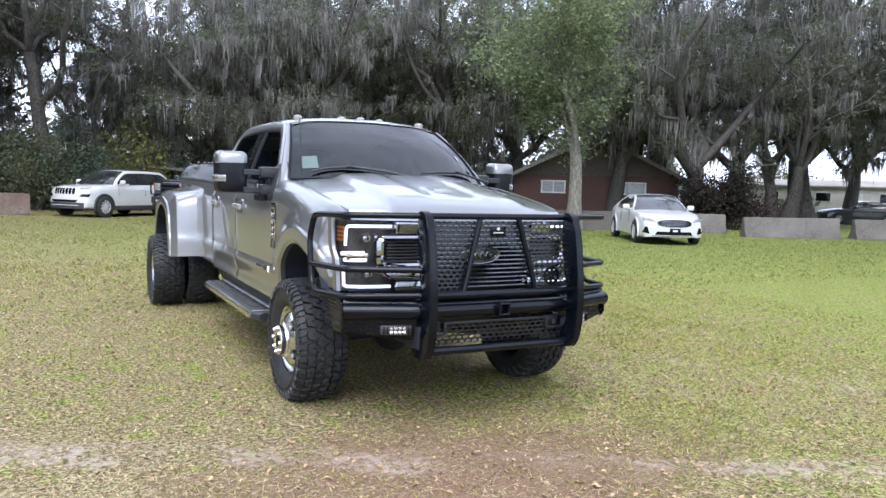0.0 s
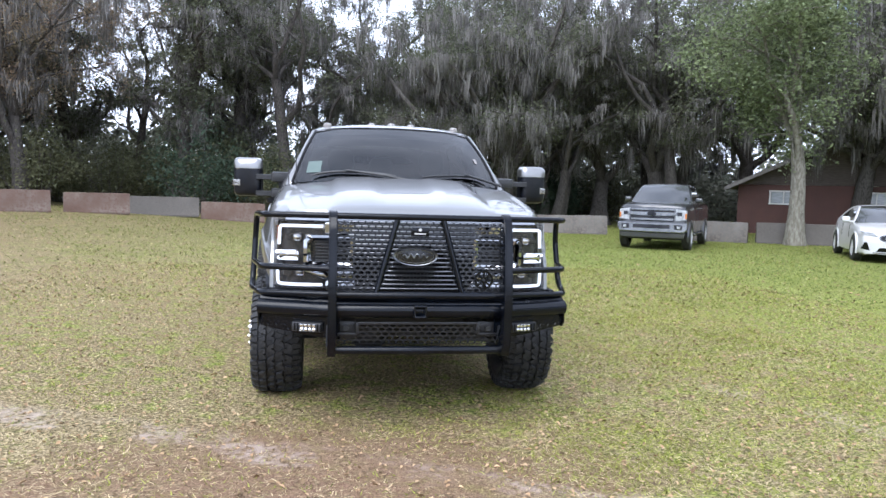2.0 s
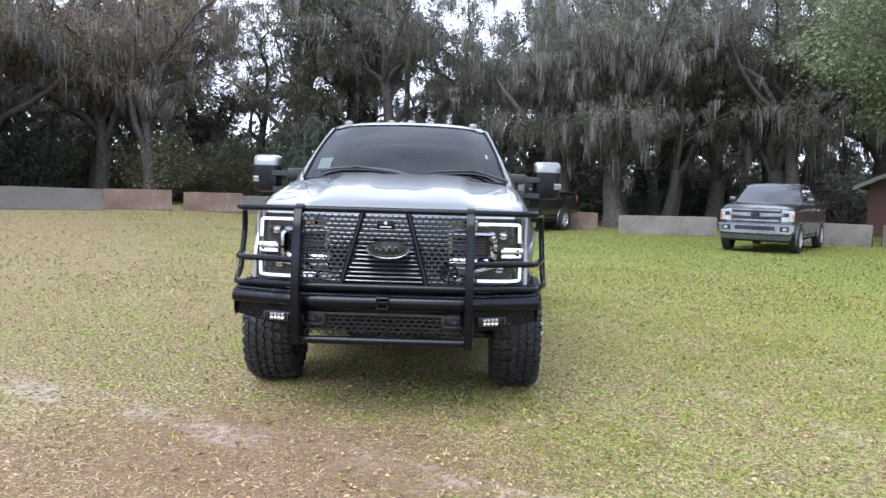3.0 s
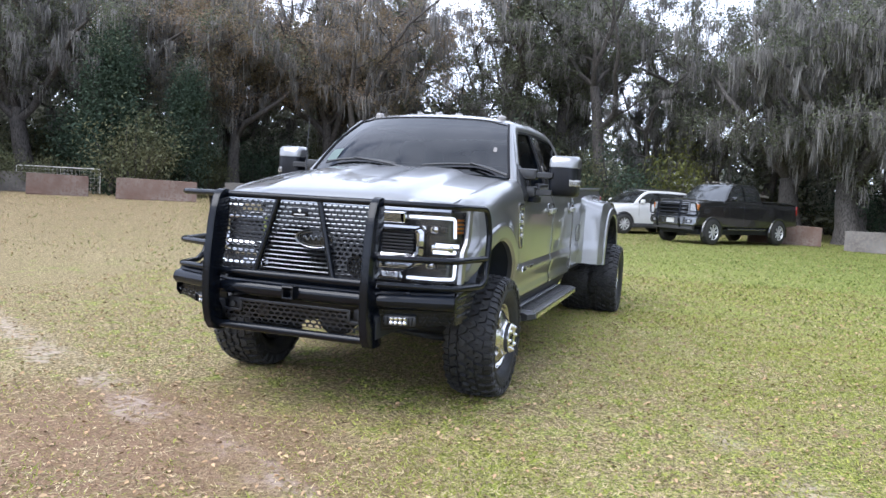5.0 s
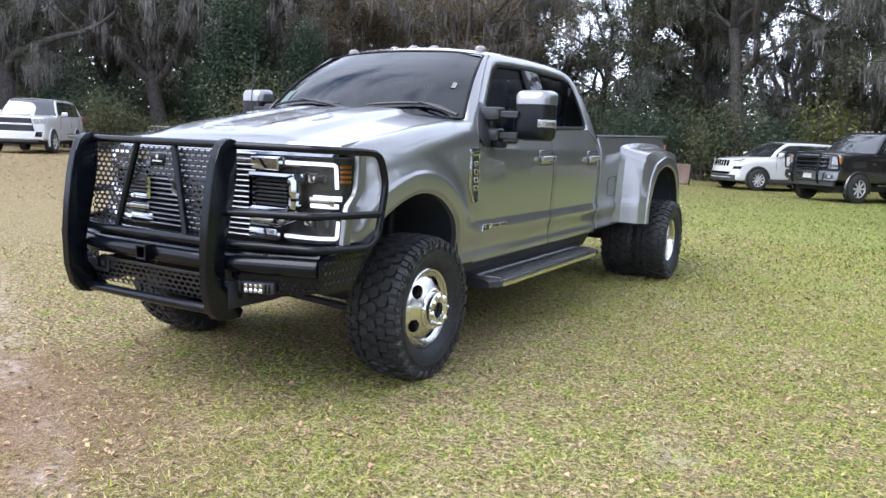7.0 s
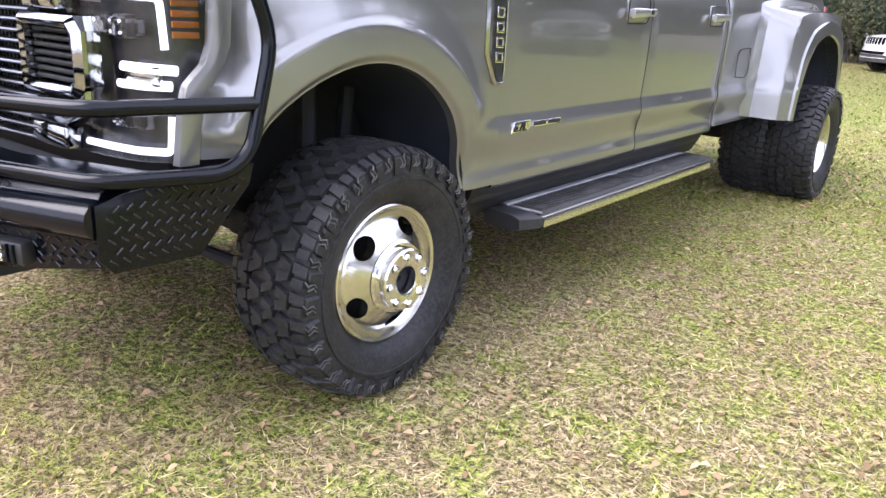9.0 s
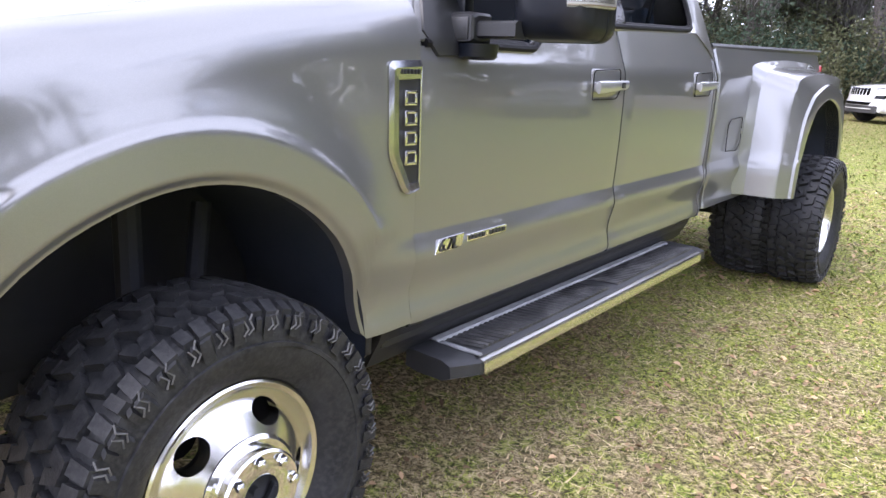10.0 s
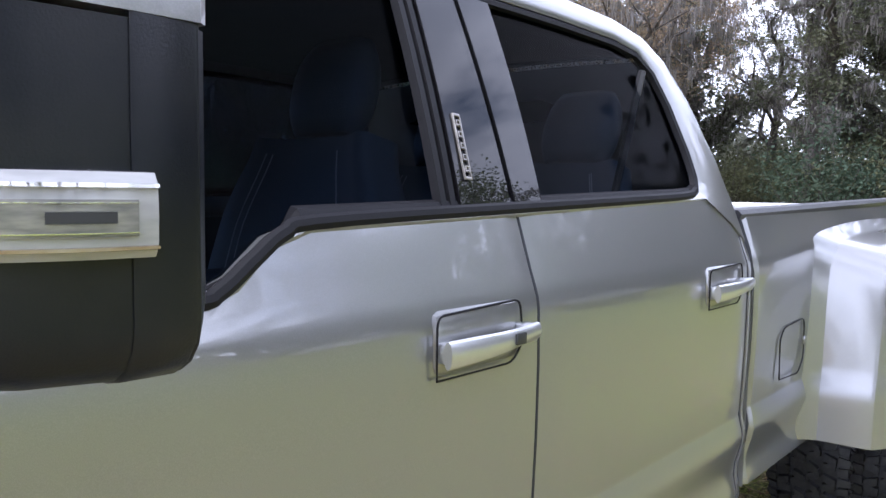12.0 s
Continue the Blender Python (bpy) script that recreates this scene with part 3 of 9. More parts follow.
# bed
BED_TOP = [(3.19, 1.528), (5.8, 1.578)]
for s in (1, -1):
    bm = bmesh.new()
    rows = []
    for y in [3.222, 3.226, 3.24] + list(np.linspace(3.3, 5.72, 22)) + [5.76, 5.785]:
        zt = table(y, BED_TOP)
        zs = [0.645, 0.65, 0.67, 0.69, 0.71, 0.73, 0.75, 0.785, 0.82, 0.835, 0.845, 0.855, 0.865, 0.88, 0.895, 0.9025, 0.9055, 0.915] + list(np.linspace(0.93, 1.36, 7)) + [1.385, 1.40, 1.43, 1.48, zt - 0.02, zt]
        ed = 0.012 * max(0, 1 - (y - 3.222) / 0.01)
        rows.append([(side_x(z) - 0.012 - ed - (0.05 * max(0, (y - 5.70) / 0.085) ** 2), y, z) for z in zs])
    loft(bm, rows)
    # leave the wheel opening free
    bm.faces.ensure_lookup_table()
    gone = [f for f in bm.faces if 4.0 < f.calc_center_median().y < 5.25 and f.calc_center_median().z < 1.12]
    bmesh.ops.delete(bm, geom=gone, context="FACES")
    flange(bm, (-0.03, 0, 0))
    part("bed_side", flip(bm, s), M_PAINT, truck, angle=26)
    bm = bmesh.new()
    loft(bm, [[(side_x(z) - dx, y, z) for z in np.linspace(0.60, 1.535, 16)] for y, dx in ((3.150, 0.03), (3.168, 0.022), (3.228, 0.022), (3.24, 0.05))])
    part("bed_gap", flip(bm, s), M_DARK, truck)
    bm = bmesh.new()
    rows = []
    for y in np.linspace(3.195, 5.78, 20):
        zt = table(y, BED_TOP)
        rows.append([(0.95, y, zt - 0.012), (0.957, y, zt + 0.004), (0.945, y, zt + 0.018), (0.86, y, zt + 0.018), (0.85, y, zt + 0.008), (0.85, y, zt - 0.06)])
    loft(bm, rows, closed=True, caps=True)
    part("bed_rail_cap", flip(bm, s), M_PLASTIC, truck)
    bm = bmesh.new()
    box(bm, (0.83, 4.48, 1.24), (0.02, 2.56, 0.60))
    part("bed_inner_wall", flip(bm, s), M_PLASTIC, truck)
    # wide rear fender over the twin wheels
    ARCH = [(4.02, 0.655), (4.055, 0.88), (4.12, 1.02), (4.20, 1.11), (4.32, 1.19), (4.63, 1.245), (4.94, 1.19), (5.06, 1.11), (5.14, 1.02), (5.205, 0.88), (5.24, 0.655)]
    LIP = [(3.95, 0.66), (3.975, 0.90), (4.03, 1.10), (4.13, 1.21), (4.27, 1.285), (4.63, 1.345), (4.99, 1.285), (5.13, 1.21), (5.23, 1.10), (5.30, 0.90), (5.33, 0.66)]
    FACE = [(3.84, 0.665), (3.86, 0.92), (3.92, 1.24), (3.98, 1.32), (4.08, 1.385), (4.62, 1.412), (5.20, 1.39), (5.32, 1.33), (5.40, 1.22), (5.46, 0.92), (5.48, 0.665)]
    EDGE = [(3.81, 0.67), (3.825, 0.92), (3.862, 1.29), (3.94, 1.38), (4.06, 1.425), (4.60, 1.447), (5.28, 1.435), (5.42, 1.38), (5.50, 1.25), (5.56, 0.92), (5.57, 0.67)]
    ROOT = [(3.74, 0.67), (3.75, 0.92), (3.77, 1.33), (3.84, 1.42), (4.00, 1.462), (4.60, 1.49), (5.34, 1.48), (5.50, 1.42), (5.58, 1.27), (5.63, 0.92), (5.64, 0.67)]

    def ring(outline, x):
        out = x + (0.065 * (x - 0.984) / 0.31 if s < 0 else 0)
        line = spline([(out, y, z) for y, z in outline], 91)
        # the foot of the front flank stands a little proud under a crease
        for v in line:
            if v.y < 4.2 and x > 1.03:
                v.y -= 0.013 * smooth(0.93, 0.86, v.z)
        return line

    def between(a, c, u, x):
        return ring([(lerp(p[0], q[0], u), lerp(p[1], q[1], u)) for p, q in zip(a, c)], x)
    bm = bmesh.new()
    rows = [ring(ROOT, 0.984), between(ROOT, EDGE, 0.5, 1.012), between(ROOT, EDGE, 0.9, 1.041), ring(EDGE, 1.048), between(EDGE, FACE, 0.08, 1.064), between(EDGE, FACE, 0.5, 1.135), between(EDGE, FACE, 0.94, 1.212), between(FACE, LIP, 0.06, 1.226),
            between(FACE, LIP, 0.5, 1.252), between(FACE, LIP, 0.94, 1.276), ring(LIP, 1.292), between(LIP, ARCH, 0.5, 1.300), between(LIP, ARCH, 0.92, 1.298), ring(ARCH, 1.288), ring(ARCH, 1.20)]
    loft(bm, rows)
    part("rear_fender", flip(bm, s), M_PAINT, truck, angle=24)
    bm = bmesh.new()
    box(bm, (1.292, 3.99, 0.885), (0.014, 0.045, 0.022), 0.005)
    part("marker_lamp", flip(bm, s), M_LENSWHITE, truck)
    # inner wheel house
    bm = bmesh.new()
    loft(bm, [ring(ARCH, 1.286), ring(ARCH, 0.55)])
    part("rear_wheel_house", flip(bm, s), M_LINER, truck)
    bm = bmesh.new()
    loft(bm, [[(x, AY - (AR + 0.01) * math.cos(a), AZ + (AR + 0.01) * math.sin(a)) for a in np.linspace(radians(22), radians(186), 30)] for x in (1.0, 0.6, 0.45)])
    part("front_wheel_house", flip(bm, s), M_LINER, truck)
# fuel flap, driver side
bm = bmesh.new()
flap = bend([(1.0085, 3.465, 0.955), (1.0085, 3.458, 1.10), (1.0085, 3.50, 1.135), (1.0085, 3.715, 1.145), (1.0085, 3.725, 1.0), (1.0085, 3.67, 0.945), (1.0085, 3.465, 0.955)], 0.03)
tube(bm, flap[:-1], 0.0025, 6, closed=True)
part("fuel_flap_gap", bm, M_TRIM, truck)
bm = bmesh.new()
box(bm, (1.010, 3.722, 1.06), (0.01, 0.018, 0.03), 0.004)
part("fuel_flap_catch", bm, M_PAINT, truck)
# bed floor, front wall, tailgate
bm = bmesh.new()
box(bm, (0, 4.48, 0.93), (1.66, 2.56, 0.04))
box(bm, (0, 3.21, 1.22), (1.68, 0.04, 0.58))
part("bed_floor", bm, M_PLASTIC, truck)
bm = bmesh.new()
box(bm, (0, 5.76, 1.24), (1.72, 0.06, 0.62), 0.02)
part("tailgate", bm, M_PAINT, truck)
for s in (1, -1):
    bm = bmesh.new()
    box(bm, (0.93, 5.775, 1.30), (0.10, 0.05, 0.36), 0.015)
    part("tail_lamp", flip(bm, s), material("red_lens", (0.35, 0.02, 0.02), 0.15, coat=1.0), truck, "red tail lamp")
bm = bmesh.new()
box(bm, (0, 5.88, 0.70), (1.9, 0.16, 0.18), 0.03)
part("rear_bumper", bm, M_CHROME, truck)

# chassis
bm = bmesh.new()
for s in (1, -1):
    box(bm, (0.43 * s, 2.3, 0.62), (0.09, 6.2, 0.16), 0.01)
    box(bm, (0.55 * s, 0.0, 0.55), (0.10, 0.5, 0.10), 0.02)
box(bm, (0, 1.9, 0.66), (1.76, 2.5, 0.10), 0.02)
box(bm, (0, 0.1, 0.85), (1.0, 1.5, 0.5), 0.05)
tube(bm, [(-0.8, 0, 0.44), (-0.2, 0, 0.46), (0.8, 0, 0.44)], 0.055, 12)
tube(bm, [(-0.8, 4.63, 0.45), (0.8, 4.63, 0.45)], 0.075, 12)
tube(bm, [(0, 1.2, 0.52), (0, 4.4, 0.48)], 0.05, 10)
bmesh.ops.create_uvsphere(bm, u_segments=16, v_segments=10, radius=0.20, matrix=Matrix.Translation((0, 4.63, 0.45)))
bmesh.ops.create_uvsphere(bm, u_segments=16, v_segments=10, radius=0.16, matrix=Matrix.Translation((-0.25, 0, 0.45)))
for s in (1, -1):
    tube(bm, [(0.62 * s, 3.2, 0.60), (0.66 * s, 3.6, 0.56), (0.60 * s, 4.2, 0.56)], 0.04, 8)
    tube(bm, [(0.70 * s, -0.05, 0.46), (0.66 * s, -0.02, 1.05)], 0.035, 10)
    tube(bm, [(0.68 * s, 0.10, 0.46), (0.62 * s, 0.22, 1.0)], 0.028, 10)
box(bm, (0.62, 2.9, 0.56), (0.25, 0.5, 0.16), 0.03)
part("chassis", bm, M_DARK, truck)
bm = bmesh.new()
tube(bm, bend([(-0.45, -0.40, 0.55), (0.10, -0.42, 0.50), (0.72, -0.30, 0.43), (0.78, -0.12, 0.43)], 0.08), 0.022, 10)
part("steering_link", bm, M_DARK, truck)

# wheels


M_RIDGE = material("worn_rubber_ridge", (0.13, 0.129, 0.127), 0.6, second=(0.05, 0.05, 0.05), scale=20)


def tyre_mesh():
    bm = bmesh.new()
    W, R = 0.165, 0.452
    prof = [(-W * 0.70, 0.250), (-W * 0.80, 0.262), (-W * 0.98, 0.30), (-W * 1.06, 0.345), (-W * 1.03, 0.385), (-W * 0.97, 0.418), (-W * 0.84, 0.429), (-W * 0.4, 0.433), (0, 0.434), (W * 0.4, 0.433),
            (W * 0.84, 0.429), (W * 0.97, 0.418), (W * 1.03, 0.385), (W * 1.06, 0.345), (W * 0.98, 0.30), (W * 0.80, 0.262), (W * 0.70, 0.250)]
    lathe(bm, prof, 60)
    # raised rings on the side wall
    for h, r in ((W * 1.055, 0.352), (-W * 1.055, 0.352)):
        lathe(bm, [(h - 0.004, r - 0.008), (h + 0.004, r - 0.005), (h + 0.004, r + 0.005), (h - 0.004, r + 0.008)], 60)
    return bm


TREAD_N = 30
TREAD_STEP = 2 * math.pi / TREAD_N


def tread_kinds():
    """The sixteen blocks of one pitch of the tread: start and end angle, inner and outer side, foot and top radius, skew, drops."""
    W, R, st = 0.165, 0.452, TREAD_STEP
    out = [(0.02, st * 0.46, -W * 0.30, -W * 0.02, 0.430, R + 0.004, 0.05, 0, 0), (st * 0.52, st * 0.97, -W * 0.36, -W * 0.06, 0.430, R + 0.004, -0.05, 0, 0),
           (0.03, st * 0.48, W * 0.03, W * 0.34, 0.430, R + 0.004, -0.05, 0, 0), (st * 0.54, st * 0.96, W * 0.06, W * 0.30, 0.430, R + 0.004, 0.05, 0, 0)]
    for s in (1, -1):
        o = 0 if s > 0 else st * 0.5
        out += [(o, o + st * 0.44, s * W * 0.42, s * W * 0.72, 0.430, R + 0.002, 0.04, 0, 0.003), (o + st * 0.50, o + st * 0.94, s * W * 0.40, s * W * 0.70, 0.430, R + 0.002, -0.03, 0, 0.003),
                (o + st * 0.06, o + st * 0.50, s * W * 0.76, s * W * 1.03, 0.415, R, 0.02, 0.004, 0.022), (o + st * 0.60, o + st * 0.98, s * W * 0.76, s * W * 0.99, 0.415, R - 0.002, 0.0, 0.004, 0.018),
                (o + st * 0.08, o + st * 0.46, s * W * 0.95, s * W * 1.085, 0.375, 0.424, 0.05, 0.0, 0.004), (o + st * 0.60, o + st * 0.80, s * W * 0.95, s * W * 1.075, 0.392, 0.420, 0.03, 0.0, 0.004)]
    return out


def tread_block(bm, turn, a0, a1, x0, x1, r0, r1, skew, drop0, drop1):
    vs = []
    for rr in (r0, r1):
        sh = 0.0 if rr == r0 else 0.10
        for (a, x, d) in ((a0 + sh * (a1 - a0), x0 + sh * 0.15 * (x1 - x0), drop0), (a1 - sh * (a1 - a0), x0 + sh * 0.15 * (x1 - x0), drop0),
                          (a1 - sh * (a1 - a0) + skew, x1 - sh * 0.15 * (x1 - x0), drop1), (a0 + sh * (a1 - a0) + skew, x1 - sh * 0.15 * (x1 - x0), drop1)):
            vs.append(bm.verts.new((x, (rr - d) * math.cos(a + turn), (rr - d) * math.sin(a + turn))))
    for f in ((0, 1, 2, 3), (7, 6, 5, 4), (0, 4, 5, 1), (1, 5, 6, 2), (2, 6, 7, 3), (3, 7, 4, 0)):
        bm.faces.new([vs[i] for i in f])


def tread_ring(kinds):
    bm = bmesh.new()
    for k in range(TREAD_N):
        for q in kinds:
            tread_block(bm, k * TREAD_STEP, *q)
    return bm


def front_rim_mesh():
    """A polished disc that bulges outwards, with five oval holes."""
    bm = bmesh.new()
    prof = [(-0.13, 0.235), (0.10, 0.238), (0.118, 0.248), (0.126, 0.252), (0.130, 0.246), (0.124, 0.234), (0.105, 0.226), (0.098, 0.218)]
    lathe(bm, prof, 60)
    seg, nr = 120, 16
    curve = [(0.218, 0.098), (0.205, 0.114), (0.185, 0.131), (0.16, 0.146), (0.13, 0.163)]
    rings = []
    for i in range(nr):
        r = lerp(0.218, 0.13, i / (nr - 1))
        h = table(-r, [(-q, w) for q, w in curve])
        rings.append([bm.verts.new((h, r * math.cos(2 * math.pi * k / seg), r * math.sin(2 * math.pi * k / seg))) for k in range(seg)])
    centres = [2 * math.pi * (q + 0.5) / 5 for q in range(5)]

    def inside(v):
        a, r = math.atan2(v.z, v.y), math.hypot(v.y, v.z)
        best = min(centres, key=lambda c: abs((a - c + math.pi) % (2 * math.pi) - math.pi))
        d = (a - best + math.pi) % (2 * math.pi) - math.pi
        return math.hypot(d * 0.18 / 0.046, (r - 0.178) / 0.030), best, d
    for i in range(nr - 1):
        for k in range(seg):
            q = (rings[i][k], rings[i][(k + 1) % seg], rings[i + 1][(k + 1) % seg], rings[i + 1][k])
            c = sum((v.co for v in q), Vector()) / 4
            if inside(c)[0] > 1.0:
                bm.faces.new(q)
    for v in list(bm.verts):
        if not v.link_faces:
            bm.verts.remove(v)
    es = [e for e in bm.edges if e.is_boundary and all(0.135 < math.hypot(v.co.y, v.co.z) < 0.2155 and v.co.x > 0.099 for v in e.verts)]
    for v in {v for e in es for v in e.verts}:
        f, best, d = inside(v.co)
        r = math.hypot(v.co.y, v.co.z)
        a, rr = best + d / f, 0.178 + (r - 0.178) / f
        v.co = Vector((table(-rr, [(-q, w) for q, w in curve]), rr * math.cos(a), rr * math.sin(a)))
    r = bmesh.ops.extrude_edge_only(bm, edges=es)
    for v in [g for g in r["geom"] if isinstance(g, bmesh.types.BMVert)]:
        v.co.x -= 0.035
    return bm


def hub_mesh(x0):
    bm = bmesh.new()
    prof = [(x0 - 0.02, 0.13), (x0 + 0.005, 0.132), (x0 + 0.012, 0.124), (x0 + 0.012, 0.112), (x0 + 0.042, 0.110), (x0 + 0.048, 0.105), (x0 + 0.048, 0.056), (x0 + 0.044, 0.050), (x0 - 0.01, 0.048)]
    lathe(bm, prof, 40)
    return bm


def nut_mesh(x0):
    bm = bmesh.new()
    loft(bm, [[(x0 + h, r * math.cos(q), r * math.sin(q)) for q in [2 * math.pi * i / 8 for i in range(8)]] for h, r in ((0, 0.017), (0.014, 0.015), (0.022, 0.011), (0.026, 0.004))], closed=True, caps=True)
    return bm


def rear_rim_mesh():
    """A deep dish with the centre set far in."""
    bm = bmesh.new()
    prof = [(-0.13, 0.235), (0.10, 0.238), (0.120, 0.248), (0.128, 0.252), (0.132, 0.246), (0.126, 0.236), (0.11, 0.226), (0.05, 0.215), (-0.02, 0.205), (-0.045, 0.19), (-0.05, 0.15), (-0.03, 0.12), (-0.03, 0.03)]
    lathe(bm, prof, 60)
    return bm


T_ME = part("tyre", tyre_mesh(), M_RUBBER, None, angle=30)
KINDS = tread_kinds()
NEAR_KINDS = [0, 1, 2, 3, 4, 5, 6, 7, 8, 9]
FULL_ME = part("tread", tread_ring(KINDS), M_RUBBER, None, angle=30)
REST_ME = part("tread", tread_ring([q for i, q in enumerate(KINDS) if i not in NEAR_KINDS]), M_RUBBER, None, angle=30)
BLOCK_ME = []
for i in NEAR_KINDS:
    bmt = bmesh.new()
    tread_block(bmt, 0.0, *KINDS[i])
    BLOCK_ME.append(part("tread_block", bmt, M_RUBBER, None, angle=30))
F_ME = part("rim", front_rim_mesh(), M_POLISH, None, angle=35)
H_ME = part("hub", hub_mesh(0.163), M_CHROME, None, angle=35)
N_ME = part("lug_nut", nut_mesh(0.211), M_CHROME, None)
R_ME = part("rim", rear_rim_mesh(), M_POLISH, None, angle=35)
bmc = bmesh.new()
lathe(bmc, [(0.12, 0.05), (0.165, 0.049), (0.165, 0.038), (0.175, 0.036), (0.175, 0.012), (0.19, 0.010), (0.19, 0.0005)], 24)
C_ME = part("axle_cap", bmc, M_DARK, None)
bmd = bmesh.new()
lathe(bmd, [(-0.10, 0.234), (-0.10, 0.05), (-0.08, 0.05), (-0.06, 0.15), (-0.04, 0.234)], 40)
D_ME = part("brake_disc", bmd, M_DARK, None)


# zigzag ridges on the shoulder of the side wall
rb = bmesh.new()
for k in range(36):
    a = 2 * math.pi * k / 36
    zig = ((0.0, 0.430), (0.030, 0.421), (0.010, 0.401), (0.044, 0.388))
    for d in (0.0, 0.035):
        pts = [(0.165 * table(r, [(0.388, 1.085), (0.405, 1.095), (0.42, 1.075), (0.436, 0.99)]), r * math.cos(a + e + d), r * math.sin(a + e + d)) for e, r in zig]
        tube(rb, pts if d == 0 else pts[1:], 0.0024, 5)
RIDGE_ME = part("sidewall_relief", rb, M_RIDGE, None)


def wheel(x, y, s, turn, kind):
    w = part("wheel", bmesh.new(), M_RUBBER, truck, fix=False)
    w.matrix_basis = pose(x, y - (0.012 if kind == "front" else 0), 0.433, turn, 0, 0) @ Matrix.Diagonal((s, 0.97, 0.97, 1))
    w.data = T_ME.data
    for ob in ([F_ME, H_ME, C_ME, D_ME] if kind == "front" else [R_ME, D_ME]):
        o = new(ob.name.split(".")[0], ob.data)
        o.parent = w
    near = kind == "front" and s > 0
    o = tagged(new("sidewall_relief", RIDGE_ME.data), kind="stuff")
    o.parent = w
    o = tagged(new("tread", (REST_ME if near else FULL_ME).data), kind="stuff")
    o.parent = w
    if near:
        for k in range(TREAD_N):
            for ob in BLOCK_ME:
                o = new("tread_block", ob.data)
                o.parent = w
                o.rotation_euler = (k * TREAD_STEP, 0, 0)
    if kind == "front":
        for k in range(8):
            a = 2 * math.pi * (k + 0.5) / 8
            o = new("lug_nut", N_ME.data)
            o.parent = w
            o.location = (-0.006, 0.088 * math.cos(a), 0.088 * math.sin(a))
    return w


for s in (1, -1):
    wheel(0.935 * s, 0, s, 28, "front")
    wheel(1.25 if s > 0 else -1.31, 4.63, s, 40, "rear")
    wheel(0.905 * s, 4.63, s, 75, "rear")
for ob in (RIDGE_ME, T_ME, F_ME, H_ME, N_ME, R_ME, C_ME, D_ME, FULL_ME, REST_ME, *BLOCK_ME):
    bpy.data.objects.remove(ob)

# == nose of the truck: grille, lamps, guard, bumper ==
bm = bmesh.new()
box(bm, (0, -0.66, 1.08), (1.70, 0.04, 0.56))
part("nose_backing", bm, M_DARK, truck)
# central grille: bright bars before a dark mesh
for k in range(16):
    bm = bmesh.new()
    z = 0.887 + 0.0295 * k
    rows = [[(x, -0.845 + 0.025 * (x / 0.45) ** 2 + dy, z + dz) for dy, dz in ((0.03, -0.005), (0.0, -0.0045), (-0.004, 0.0), (0.0, 0.0045), (0.03, 0.005))] for x in np.linspace(-0.44, 0.44, 15)]
    loft(bm, rows, closed=True, caps=True)
    part("grille_bar", bm, M_GRILLE, truck, "bright horizontal grille bar")
bm = bmesh.new()
for x in np.linspace(-0.42, 0.42, 36):
    for k in range(8):
        box(bm, (x + (0.012 if k % 2 else 0), -0.795, 0.911 + 0.052 * k), (0.005, 0.02, 0.052))
part("grille_mesh", bm, M_PLASTIC, truck)
